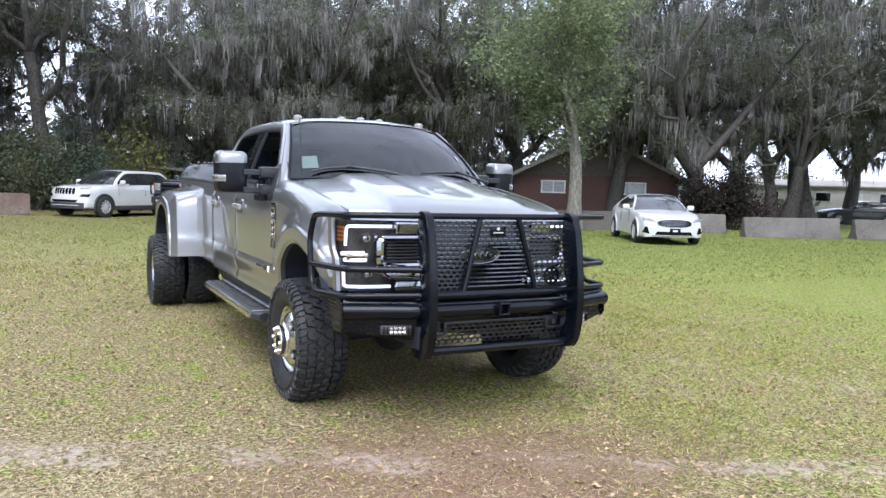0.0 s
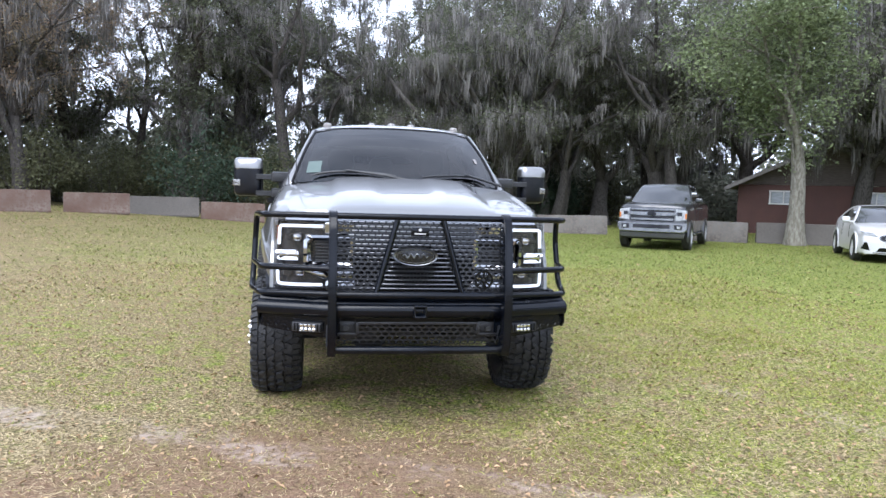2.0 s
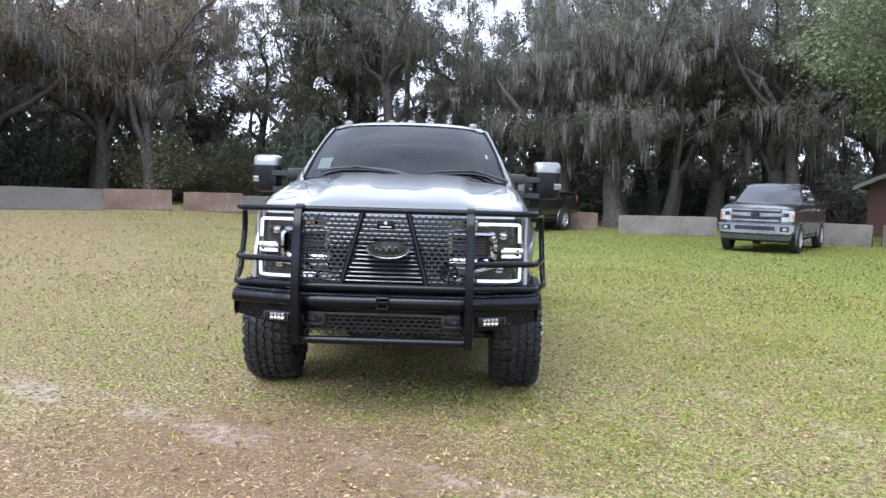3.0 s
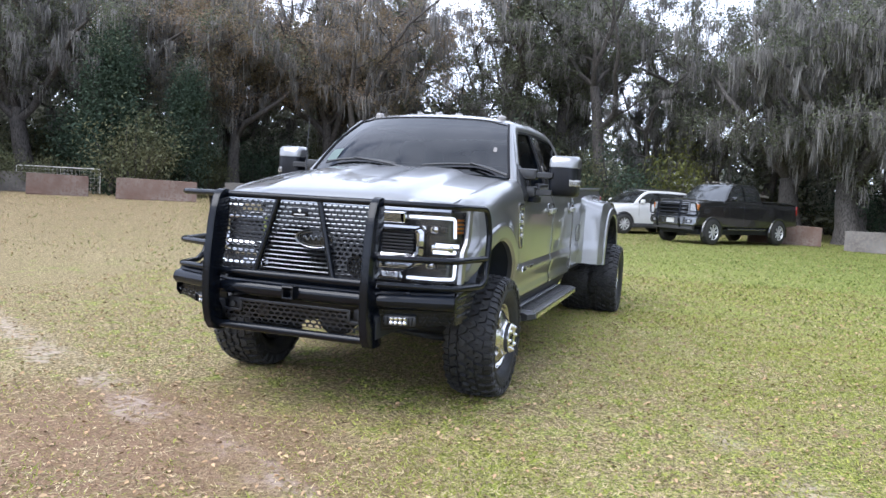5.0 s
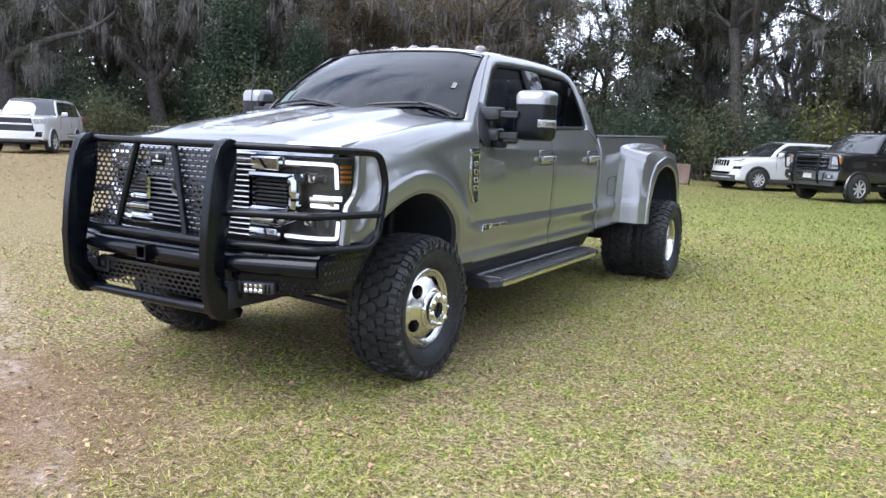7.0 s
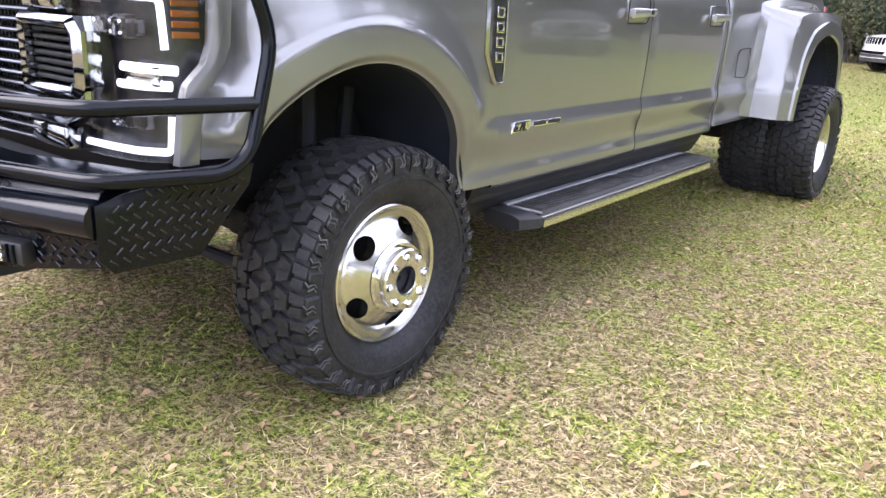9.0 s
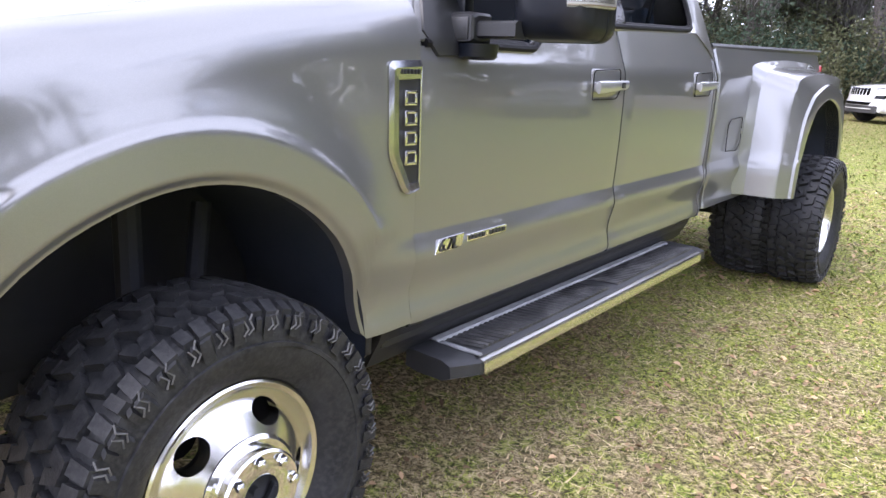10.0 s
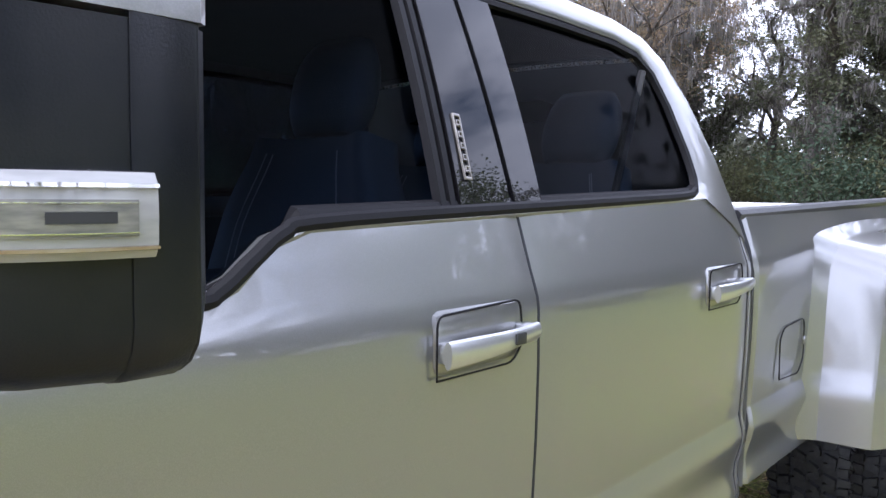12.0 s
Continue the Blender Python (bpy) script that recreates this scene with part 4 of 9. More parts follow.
for s in (1, -1):
    # nested bright frame round a small louvre
    bm = bmesh.new()
    outer = [(0.40, 1.025), (0.40, 1.235), (0.70, 1.235), (0.735, 1.20), (0.735, 1.06), (0.70, 1.025)]
    inner = [(0.43, 1.055), (0.43, 1.205), (0.665, 1.205), (0.69, 1.18), (0.69, 1.08), (0.665, 1.055)]
    mid = [(lerp(a[0], b[0], 0.5), lerp(a[1], b[1], 0.5)) for a, b in zip(outer, inner)]
    loft(bm, [[(x, -0.78, z) for x, z in outer], [(x, -0.83, z) for x, z in outer], [(x, -0.845, z) for x, z in mid], [(x, -0.835, z) for x, z in inner], [(x, -0.78, z) for x, z in inner]], closed=True)
    part("grille_frame", flip(bm, s), M_DIMCHROME, truck, "chrome frame", angle=25)
    for k in range(7):
        bm = bmesh.new()
        box(bm, (0.545, -0.80, 1.068 + 0.021 * k), (0.225, 0.03, 0.012), 0.003)
        part("louvre", flip(bm, s), M_PLASTIC, truck)
    for zz, hh, xx in ((1.285, 0.075, 0.50), (0.905, 0.065, 0.49)):
        bm = bmesh.new()
        box(bm, (xx, -0.800, zz), (0.20, 0.05, hh), 0.010, Matrix.Rotation(radians(6 if zz > 1 else -6), 4, "X"), 3)
        part("grille_block", flip(bm, s), M_DIMCHROME, truck)
    bm = bmesh.new()
    plate(bm, [(0.41, -0.80, 0.945), (0.41, -0.80, 1.0), (0.66, -0.80, 1.0), (0.735, -0.80, 1.05), (0.735, -0.80, 0.995), (0.60, -0.80, 0.945)], 0.035, (0, -1, 0), 0.008)
    part("grille_strut", flip(bm, s), M_DIMCHROME, truck)
    # head lamp
    LENS = [(0.60, -0.795), (0.70, -0.79), (0.80, -0.775), (0.87, -0.75), (0.91, -0.71), (0.935, -0.645), (0.950, -0.56), (0.955, -0.535)]
    lens = spline([(x, y, 0) for x, y in LENS], 24)

    def cut(z, p):
        """Keeps the lamp's side edge on the slanted line of the fender."""
        e = table(z, [(0.87, -0.715), (1.07, -0.690), (1.15, -0.605), (1.33, -0.592)])
        return Vector((p.x, min(p.y, e), z))
    lamp = part("headlight", bmesh.new(), M_LAMPBLACK, truck, "clear headlight with white running light strips", fix=False)
    bm = bmesh.new()
    rows = [[cut(z, p) + Vector((-0.035, 0.05, 0)) for p in lens] for z in np.linspace(0.875, 1.33, 10)]
    loft(bm, rows)
    for zz in (0.878, 1.325):
        loft(bm, [[cut(zz, p) for p in lens], [cut(zz, p) + Vector((-0.035, 0.06, 0)) for p in lens]])
    for x, z, r in ((0.78, 1.215, 0.036), (0.70, 1.215, 0.030), (0.83, 1.215, 0.026), (0.76, 0.985, 0.034), (0.84, 0.985, 0.03)):
        box(bm, (x, -0.735, z), (r * 2, 0.04, r * 1.8), 0.012)
    flip(bm, s)
    bmesh.ops.recalc_face_normals(bm, faces=bm.faces)
    bm.to_mesh(lamp.data)
    bm.free()
    if not lamp.data.materials:
        lamp.data.materials.append(M_LAMPBLACK)
    bm = bmesh.new()
    for x, z in ((0.78, 1.215), (0.70, 1.215), (0.76, 0.985)):
        box(bm, (x, -0.757, z), (0.05, 0.012, 0.045), 0.015)
    part("projector", flip(bm, s), M_CHROME, lamp)
    bm = bmesh.new()
    loft(bm, [[cut(z, p) for p in lens] for z in np.linspace(0.88, 1.322, 10)])
    ob = part("lens", flip(bm, s), M_LAMPGLASS, lamp)
    ob.visible_shadow = False

    def light_bar(pts, r):
        bm = bmesh.new()
        tube(bm, bend(pts, 0.02), r, 8)
        part("light_strip", flip(bm, s), M_DRL, lamp, "lit white light strip")
    light_bar([(0.61, -0.77, 1.292), (0.72, -0.762, 1.292), (0.82, -0.745, 1.292), (0.895, -0.705, 1.29), (0.900, -0.700, 1.165)], 0.0105)
    light_bar([(0.61, -0.77, 0.900), (0.72, -0.762, 0.900), (0.82, -0.745, 0.900), (0.905, -0.700, 0.902), (0.908, -0.695, 0.995)], 0.0105)
    light_bar([(0.79, -0.755, 1.118), (0.85, -0.735, 1.116), (0.918, -0.68, 1.113)], 0.013)
    light_bar([(0.775, -0.757, 1.075), (0.85, -0.735, 1.073), (0.905, -0.69, 1.073)], 0.013)
    bm = bmesh.new()
    box(bm, (0.83, -0.735, 1.096), (0.14, 0.02, 0.05), 0.004, Matrix.Rotation(radians(20), 4, "Z"))
    part("reflector", flip(bm, s), M_CHROME, lamp)
    for k in range(4):
        bm = bmesh.new()
        box(bm, (0.915, -0.648, 1.202 + 0.026 * k), (0.012, 0.070, 0.017), 0.003, Matrix.Rotation(radians(-14), 4, "Z"))
        part("amber_reflector", flip(bm, s), M_AMBER, lamp, "amber side reflector")
    # painted surround behind the lamp
    bm = bmesh.new()
    rows = []
    for z in np.linspace(0.875, 1.34, 10):
        e = cut(z, lens[-1])
        rows.append([e + Vector((-0.02, -0.004, 0)), e + Vector((0.003, 0.0, 0)), e + Vector((0.005, 0.006, 0)), e + Vector((0.007, 0.03, 0)), e + Vector((0.008, 0.056, 0)), e + Vector((-0.015, 0.075, 0))])
    loft(bm, rows)
    part("lamp_surround", flip(bm, s), M_PAINT, truck)
# header panel above the grille and a filler under the hood
bm = bmesh.new()
loft(bm, [[(x, -0.80 + 0.12 * (abs(x) / 0.86) ** 3, 1.345) for x in np.linspace(-0.86, 0.86, 21)], [(x, -0.83 + 0.13 * (abs(x) / 0.86) ** 3, 1.33) for x in np.linspace(-0.86, 0.86, 21)], [(x, -0.80 + 0.12 * (abs(x) / 0.86) ** 3, 1.315) for x in np.linspace(-0.86, 0.86, 21)]])
part("grille_header", bm, M_DIMCHROME, truck)
# oval emblem, blank
bm = bmesh.new()
rows = [[(0.152 * r * math.cos(a), y, 1.11 + 0.064 * r * math.sin(a)) for a in [2 * math.pi * k / 40 for k in range(40)]] for r, y in ((1.0, -0.86), (1.0, -0.885), (0.96, -0.892), (0.88, -0.888), (0.86, -0.882))]
loft(bm, rows, closed=True)
emblem = part("emblem_ring", bm, M_GRILLE, truck, "chrome oval emblem")
bm = bmesh.new()
loft(bm, [[(0.135 * r * math.cos(a), -0.880 - 0.006 * (1 - r), 1.11 + 0.056 * r * math.sin(a)) for a in [2 * math.pi * k / 40 for k in range(40)]] for r in (1.0, 0.6, 0.2, 0.02)], closed=True)
part("emblem_field", bm, M_CHEQUER, emblem)
bm = bmesh.new()
tube(bm, [(0.122 * math.cos(a), -0.886, 1.11 + 0.045 * math.sin(a)) for a in [2 * math.pi * k / 36 for k in range(36)]], 0.003, 6, closed=True)
tube(bm, spline([(-0.085 + 0.17 * k / 16, -0.889, 1.108 + 0.004 * k / 16 + (0.015 if k % 4 == 1 else -0.011 if k % 4 == 3 else 0.003)) for k in range(17)], 65), 0.0055, 6)
part("emblem_marks", bm, M_GRILLE, emblem)

# --- grille guard ---
POST = [(-1.085, 1.360), (-1.075, 1.385), (-1.095, 1.402), (-1.125, 1.408), (-1.160, 1.398), (-1.196, 1.367), (-1.228, 1.285), (-1.252, 1.176), (-1.275, 1.011), (-1.288, 0.844), (-1.282, 0.671), (-1.255, 0.565), (-1.215, 0.512), (-1.160, 0.497), (-1.06, 0.497),
        (-1.04, 0.53), (-1.10, 0.60), (-1.165, 0.68), (-1.170, 0.82), (-1.145, 0.94), (-1.118, 1.07), (-1.085, 1.22)]
guard = part("grille_guard", bmesh.new(), M_STEEL, truck, "black tubular steel grille guard", fix=False)
for s in (1, -1):
    bm = bmesh.new()
    plate(bm, [(0.520 * s, y, z) for y, z in POST], 0.012, (s, 0, 0), 0.003)
    plate(bm, [(0.560 * s, y, z) for y, z in POST], 0.012, (s, 0, 0), 0.003)
    rim = [Vector((0.546 * s, y, z)) for y, z in POST[2:14]]
    vs = [[p + Vector((-0.02, 0, 0)), p + Vector((0.02, 0, 0))] for p in rim]
    loft(bm, vs)
    part("post", bm, M_STEEL, guard)
    # side wing of round bars
    R = 0.020
    bm = bmesh.new()
    tube(bm, bend([(0.56, -1.09, 1.376), (0.985, -0.955, 1.372), (1.045, -0.66, 1.365), (1.060, -0.55, 1.355), (1.072, -0.50, 1.20), (1.08, -0.58, 0.92), (1.08, -0.66, 0.870), (1.0, -0.955, 0.875), (0.56, -1.12, 0.885)], 0.06), R, 12)
    part("wing_bar", flip(bm, s), M_STEEL, guard)
    bm = bmesh.new()
    tube(bm, bend([(0.56, -1.14, 1.045), (0.99, -0.96, 1.043), (1.05, -0.68, 1.041), (1.075, -0.545, 1.04)], 0.06), R, 12)
    part("wing_bar", flip(bm, s), M_STEEL, guard)
for z, y, r in ((1.376, -1.105, 0.021), (0.886, -1.15, 0.024), (0.540, -1.16, 0.026)):
    bm = bmesh.new()
    tube(bm, [(-0.54, y, z), (-0.2, y - 0.01, z), (0.2, y - 0.01, z), (0.54, y, z)], r, 14)
    part("cross_bar", bm, M_STEEL, guard)
for s in (1, -1):
    bm = bmesh.new()
    tube(bm, [(0.146 * s, -1.11, 1.36), (0.275 * s, -1.15, 0.895)], 0.019, 12)
    part("brace_bar", bm, M_STEEL, guard)


def perforated(bm, x0, x1, z0, z1, place, px, pz, keep, web=0.27, depth=0.004):
    """A plate of long six-sided holes in staggered rows."""
    rows = int(round((z1 - z0) / pz))
    for r in range(rows):
        zc = z0 + (r + 0.5) * (z1 - z0) / rows
        n = int((x1 - x0) / px)
        for k in range(n + (r % 2)):
            xc = x0 + (k + (0.0 if r % 2 else 0.5)) * (x1 - x0) / n
            if not keep(xc, zc):
                continue
            hx, hz = (x1 - x0) / n / 2, (z1 - z0) / rows * 0.667
            hexa = [(-hx, -hz / 2), (0, -hz), (hx, -hz / 2), (hx, hz / 2), (0, hz), (-hx, hz / 2)]
            o = [bm.verts.new(place(min(max(xc + a, x0), x1), min(max(zc + b, z0), z1))) for a, b in hexa]
            i = [bm.verts.new(place(xc + a * (1 - web * 0.8), zc + b * (1 - web * 1.5))) for a, b in hexa]
            j = [bm.verts.new(v.co + Vector((0, depth, 0))) for v in i]
            for q in range(6):
                w = (q + 1) % 6
                bm.faces.new((o[q], o[w], i[w], i[q]))
                bm.faces.new((i[q], i[w], j[w], j[q]))


def clear_of_emblem(x, z):
    if (x / 0.175) ** 2 + ((z - 1.11) / 0.085) ** 2 < 1:
        return False
    if z < 1.06 and abs(x) < 0.145 + (1.36 - z) * 0.277 - 0.02:
        return False
    return not (abs(x) < 0.065 and abs(z - 1.285) < 0.03)


bm = bmesh.new()
perforated(bm, -0.52, 0.52, 0.905, 1.352, lambda x, z: Vector((x, -1.085 - 0.04 * (1.36 - z) / 0.45, z)), 0.043, 0.0265, clear_of_emblem)
part("guard_mesh", bm, M_MESH, guard, "black punched mesh")
bm = bmesh.new()
box(bm, (0, -1.095, 1.285), (0.115, 0.008, 0.058), 0.003)
sign = part("name_plate", bm, M_STEEL, guard, "small black plate with blank white mark")
bm = bmesh.new()
box(bm, (0, -1.101, 1.297), (0.018, 0.004, 0.018), 0.0, Matrix.Rotation(radians(45), 4, "Y"))
box(bm, (0, -1.101, 1.272), (0.075, 0.004, 0.007))
part("plate_mark", bm, M_WHITECAR, sign)
# round punched badge on the mesh
bm = bmesh.new()
rr = [[(0.415 + r * math.cos(a), -1.128 + y, 0.985 + r * math.sin(a)) for a in [2 * math.pi * k / 30 for k in range(30)]] for r, y in ((0.062, 0.006), (0.062, 0), (0.048, 0), (0.048, 0.006))]
loft(bm, rr, closed=True)
for a in range(0, 360, 45):
    box(bm, (0.415 + 0.03 * math.cos(radians(a)), -1.125, 0.985 + 0.03 * math.sin(radians(a))), (0.04, 0.005, 0.012), 0.0, Matrix.Rotation(-radians(a), 4, "Y"))
part("punched_badge", bm, M_STEEL, guard)
# --- bumper ---
PLAN = [(0.0, -1.125), (0.19, -1.124), (0.38, -1.12), (0.56, -1.108), (0.70, -1.060), (0.85, -1.009), (1.0, -0.958)]
SECT = [(0.20, 0.876), (0.035, 0.874), (0.012, 0.868), (0.006, 0.856), (0.0, 0.846), (-0.028, 0.839), (-0.046, 0.818), (-0.051, 0.797), (-0.046, 0.775), (-0.028, 0.754), (0.0, 0.746), (0.012, 0.742)]
bumper = part("bumper", bmesh.new(), M_STEEL, truck, "heavy black steel front bumper", fix=False)
plan = spline([(x, y, 0) for x, y in PLAN], 33)
for s in (1, -1):
    bm = bmesh.new()
    rows = []
    for k, p in enumerate(plan):
        t = (plan[min(k + 1, 32)] - plan[max(k - 1, 0)]).normalized()
        inward = Vector((-t.y, t.x, 0))
        row = [p + inward * d + Vector((0, 0, z - 0.010)) for d, z in SECT]
        rows.append(row)
    loft(bm, rows, closed=True, caps=True)
    part("bumper_bar", flip(bm, s), M_STEEL, bumper, angle=40)
    # lower apron of chequered plate
    bm = bmesh.new()
    rows = []
    for k in range(14, 33):
        p = plan[k]
        t = (plan[min(k + 1, 32)] - plan[max(k - 1, 0)]).normalized()
        inward = Vector((-t.y, t.x, 0))
        zl = table(p.x, [(0.5, 0.592), (0.78, 0.622), (1.0, 0.660)])
        rows.append([p + inward * 0.004 + Vector((0, 0, 0.736)), p + inward * 0.008 + Vector((0, 0, lerp(0.736, zl, 0.5))), p + inward * 0.020 + Vector((0, 0, zl)), p + inward * 0.10 + Vector((0, 0, zl + 0.006))])
    loft(bm, rows)
    part("apron", flip(bm, s), M_STEEL, bumper)
    # raised lozenges of the plate: apron and end
    bm = bmesh.new()
    for k in range(15, 32):
        for j in range(6):
            p, q = plan[k], plan[min(k + 1, 32)]
            t = (q - p).normalized()
            inward = Vector((-t.y, t.x, 0))
            c = p.lerp(q, 0.5 * (j % 2) + 0.25)
            z = 0.718 - 0.023 * j
            zl = table(c.x, [(0.5, 0.592), (0.78, 0.622), (1.0, 0.660)])
            if z > zl + 0.01 and not (0.60 < c.x < 0.79 and 0.635 < z < 0.712):
                m = Matrix((t, -inward, (0, 0, 1))).transposed().to_4x4() @ Matrix.Rotation(radians(40 if (k + j) % 2 else -40), 4, "Y")
                box(bm, c + inward * (0.005 if j < 3 else 0.012) + Vector((0, 0, z)), (0.020, 0.006, 0.005), 0.0015, m, 1)
    for yy in np.arange(-0.94, -0.54, 0.034):
        for j in range(7):
            z = 0.68 + 0.026 * j
            if z < 0.67 + max(0, yy + 0.72) or z > 0.83 + (yy + 0.95) * 0.07:
                continue
            m = Matrix.Rotation(radians(40 if j % 2 else -40), 4, "X")
            box(bm, (1.0135, yy + (0.017 if j % 2 else 0), z), (0.006, 0.024, 0.006), 0.0015, m, 1)
    for k in range(14, 31):
        for j in range(4):
            p = plan[k]
            t = (plan[k + 1] - p).normalized()
            inward = Vector((-t.y, t.x, 0))
            m = Matrix((t, -inward, (0, 0, 1))).transposed().to_4x4() @ Matrix.Rotation(radians(40 if (k + j) % 2 else -40), 4, "Z")
            box(bm, p + inward * (0.06 + 0.032 * j) + t * (0.015 * (j % 2)) + Vector((0, 0, 0.862)), (0.020, 0.005, 0.004), 0.0012, m, 1)
    tagged(part("chequer_lozenges", flip(bm, s), M_CHEQUER, bumper), kind="stuff")
    # end plate and fog lamp
    bm = bmesh.new()
    plate(bm, [(1.004, -0.975, 0.69), (1.004, -0.94, 0.652), (1.004, -0.70, 0.645), (1.004, -0.535, 0.815), (1.004, -0.52, 0.872), (1.004, -0.90, 0.845), (1.004, -0.975, 0.825)], 0.008, (1, 0, 0), 0.002)
    box(bm, (0.99, -0.62, 0.865), (0.035, 0.20, 0.014), 0.004)
    part("end_plate", flip(bm, s), M_STEEL, bumper)
    m = Matrix.Rotation(radians(18), 4, "Z")
    bm = bmesh.new()
    box(bm, (0.695, -1.066, 0.672), (0.20, 0.05, 0.062), 0.012, m)
    fog = part("fog_lamp", flip(bm, s), M_PLASTIC, bumper, "rectangular fog lamp in a black slot")
    bm = bmesh.new()
    for dx in (-0.040, -0.0135, 0.0135, 0.040):
        for dz in (-0.0125, 0.0125):
            box(bm, Vector((0.695, -1.097, 0.672 + dz)) + m @ Vector((dx, 0, 0)), (0.023, 0.012, 0.021), 0.007, m @ Matrix.Rotation(radians(9 if dz > 0 else -9), 4, "X"))
    part("fog_lens", flip(bm, s), M_CHROME, fog)
    for dx in (-0.085, -0.065, 0.065, 0.085):
        bm = bmesh.new()
        box(bm, Vector((0.695, -1.095, 0.672)) + m @ Vector((dx, 0, 0)), (0.006, 0.012, 0.05), 0.002, m)
        part("fog_grid_bar", flip(bm, s), M_STEEL, fog)
# middle of the bumper: mesh, brackets, hitch
bm = bmesh.new()


def low_keep(x, z):
    return abs(x) < 0.375 or z < 0.635


perforated(bm, -0.51, 0.51, 0.568, 0.705, lambda x, z: Vector((x, -1.13 + 0.10 * (0.70 - z), z)), 0.045, 0.0275, low_keep)
part("bumper_mesh", bm, M_MESH, bumper, "black punched mesh")
bm = bmesh.new()
for pts in ([(-0.385, 0.705), (0.385, 0.705)], [(0.385, 0.712), (0.385, 0.635)], [(-0.385, 0.712), (-0.385, 0.635)], [(0.385, 0.635), (0.51, 0.635)], [(-0.385, 0.635), (-0.51, 0.635)]):
    (a, b), (c, d) = pts
    m = Vector(((a + c) / 2, -1.136 + 0.10 * (0.70 - (b + d) / 2), (b + d) / 2))
    box(bm, m, (max(abs(c - a), 0.022), 0.01, max(abs(d - b), 0.018)), 0.002)
part("mesh_frame", bm, M_MESH, bumper)
for s in (1, -1):
    bm = bmesh.new()
    box(bm, (0.455, -1.08, 0.675), (0.12, 0.02, 0.07), 0.006)
    tube(bm, [(0.455, -1.10, 0.668), (0.455, -1.12, 0.668)], 0.018, 12)
    part("tow_bracket", flip(bm, s), M_PLASTIC, bumper)
bm = bmesh.new()
loft(bm, [[(a, y, 0.790 + b) for a, b in ((-w, -w), (w, -w), (w, w), (-w, w))] for w, y in ((0.040, -1.14), (0.040, -1.215), (0.034, -1.218), (0.028, -1.216), (0.028, -1.15))], closed=True)
part("hitch_receiver", bm, M_STEEL, bumper)
bm = bmesh.new()
box(bm, (0, -0.93, 0.80), (1.5, 0.25, 0.10), 0.02)
for s in (1, -1):
    box(bm, (0.55 * s, -0.95, 0.62), (0.06, 0.40, 0.14), 0.01)
part("bumper_beam", bm, M_DARK, bumper)

# --- aerial on the passenger side of the cowl ---
bm = bmesh.new()
tube(bm, [(-0.835, 0.42, 1.42), (-0.835, 0.42, 1.47), (-0.838, 0.43, 1.49)], [0.018, 0.014, 0.006], 10)
tube(bm, [(-0.838, 0.43, 1.48), (-0.845, 0.46, 1.75), (-0.852, 0.50, 2.05)], [0.0045, 0.004, 0.003], 8)
part("aerial", bm, M_PLASTIC, truck, "thin black aerial mast")
# --- wipers, sticker, paper ---
for x0, x1, y0 in ((-0.62, -0.02, 0.47), (0.14, 0.74, 0.49)):
    bm = bmesh.new()
    pts = []
    for u in np.linspace(0, 1, 9):
        k = (lerp(x0, x1, u) + 0.885) / 1.77 * 30
        i = min(int(k), 29)
        p = WS_BOT[i].lerp(WS_BOT[i + 1], k - i)
        q = WS_TOP[i].lerp(WS_TOP[i + 1], k - i)
        h = 0.055 + 0.065 * math.sin(math.pi * min(u * 1.0, 1)) if x0 < 0 else 0.05 + 0.06 * math.sin(math.pi * u)
        pts.append(p.lerp(q, h) + Vector((0, -0.028, 0.024)))
    tube(bm, pts, [0.006] + [0.010] * 7 + [0.006], 8)
    part("wiper_blade", bm, M_PLASTIC, truck)
    bm = bmesh.new()
    e = pts[8]
    tube(bm, [pts[4] + Vector((0, -0.012, 0.012)), pts[7] + Vector((0.02, -0.03, -0.012)), e + Vector((0.10, -0.06, -0.035))], [0.007, 0.010, 0.013], 8)
    part("wiper_arm", bm, M_PLASTIC, truck)


def on_glass(x, u, off):
    k = (x / (lerp(0.885, 0.705, u)) + 1) * 15
    i = max(0, min(int(k), 29))
    p = WS_BOT[i].lerp(WS_BOT[i + 1], k - i)
    q = WS_TOP[i].lerp(WS_TOP[i + 1], k - i)
    return p.lerp(q, u) + Vector((0, -0.03, 0.03)) * math.sin(math.pi * u) + Vector((0, off, -off))


bm = bmesh.new()
loft(bm, [[on_glass(x, u, -0.003) for x in np.linspace(-0.70, -0.51, 4)] for u in (0.13, 0.22, 0.31)])
ob = part("paper_sheet", bm, M_PAPER, truck, "pale green paper on the windshield")
bm = bmesh.new()
loft(bm, [[on_glass(x, u, -0.004) for x in np.linspace(0.62, 0.665, 3)] for u in (0.36, 0.40, 0.44)])
part("sticker", bm, M_MARKER, truck, "small pale windshield sticker")
bm = bmesh.new()
tube(bm, [(-0.905, 0.56, 1.56), (-0.915, 0.60, 1.72)], [0.006, 0.003], 6)
part("antenna", bm, M_PLASTIC, truck)

# --- mirrors ---


def rounded(cx, cz, w, h, r, n=5):
    out = []
    for sx, sz, a0 in ((1, 1, 0), (-1, 1, 90), (-1, -1, 180), (1, -1, 270)):
        for k in range(n):
            a = radians(a0 + 90 * k / (n - 1))
            out.append((cx + sx * (w / 2 - r) + r * math.cos(a), cz + sz * (h / 2 - r) + r * math.sin(a)))
    return out


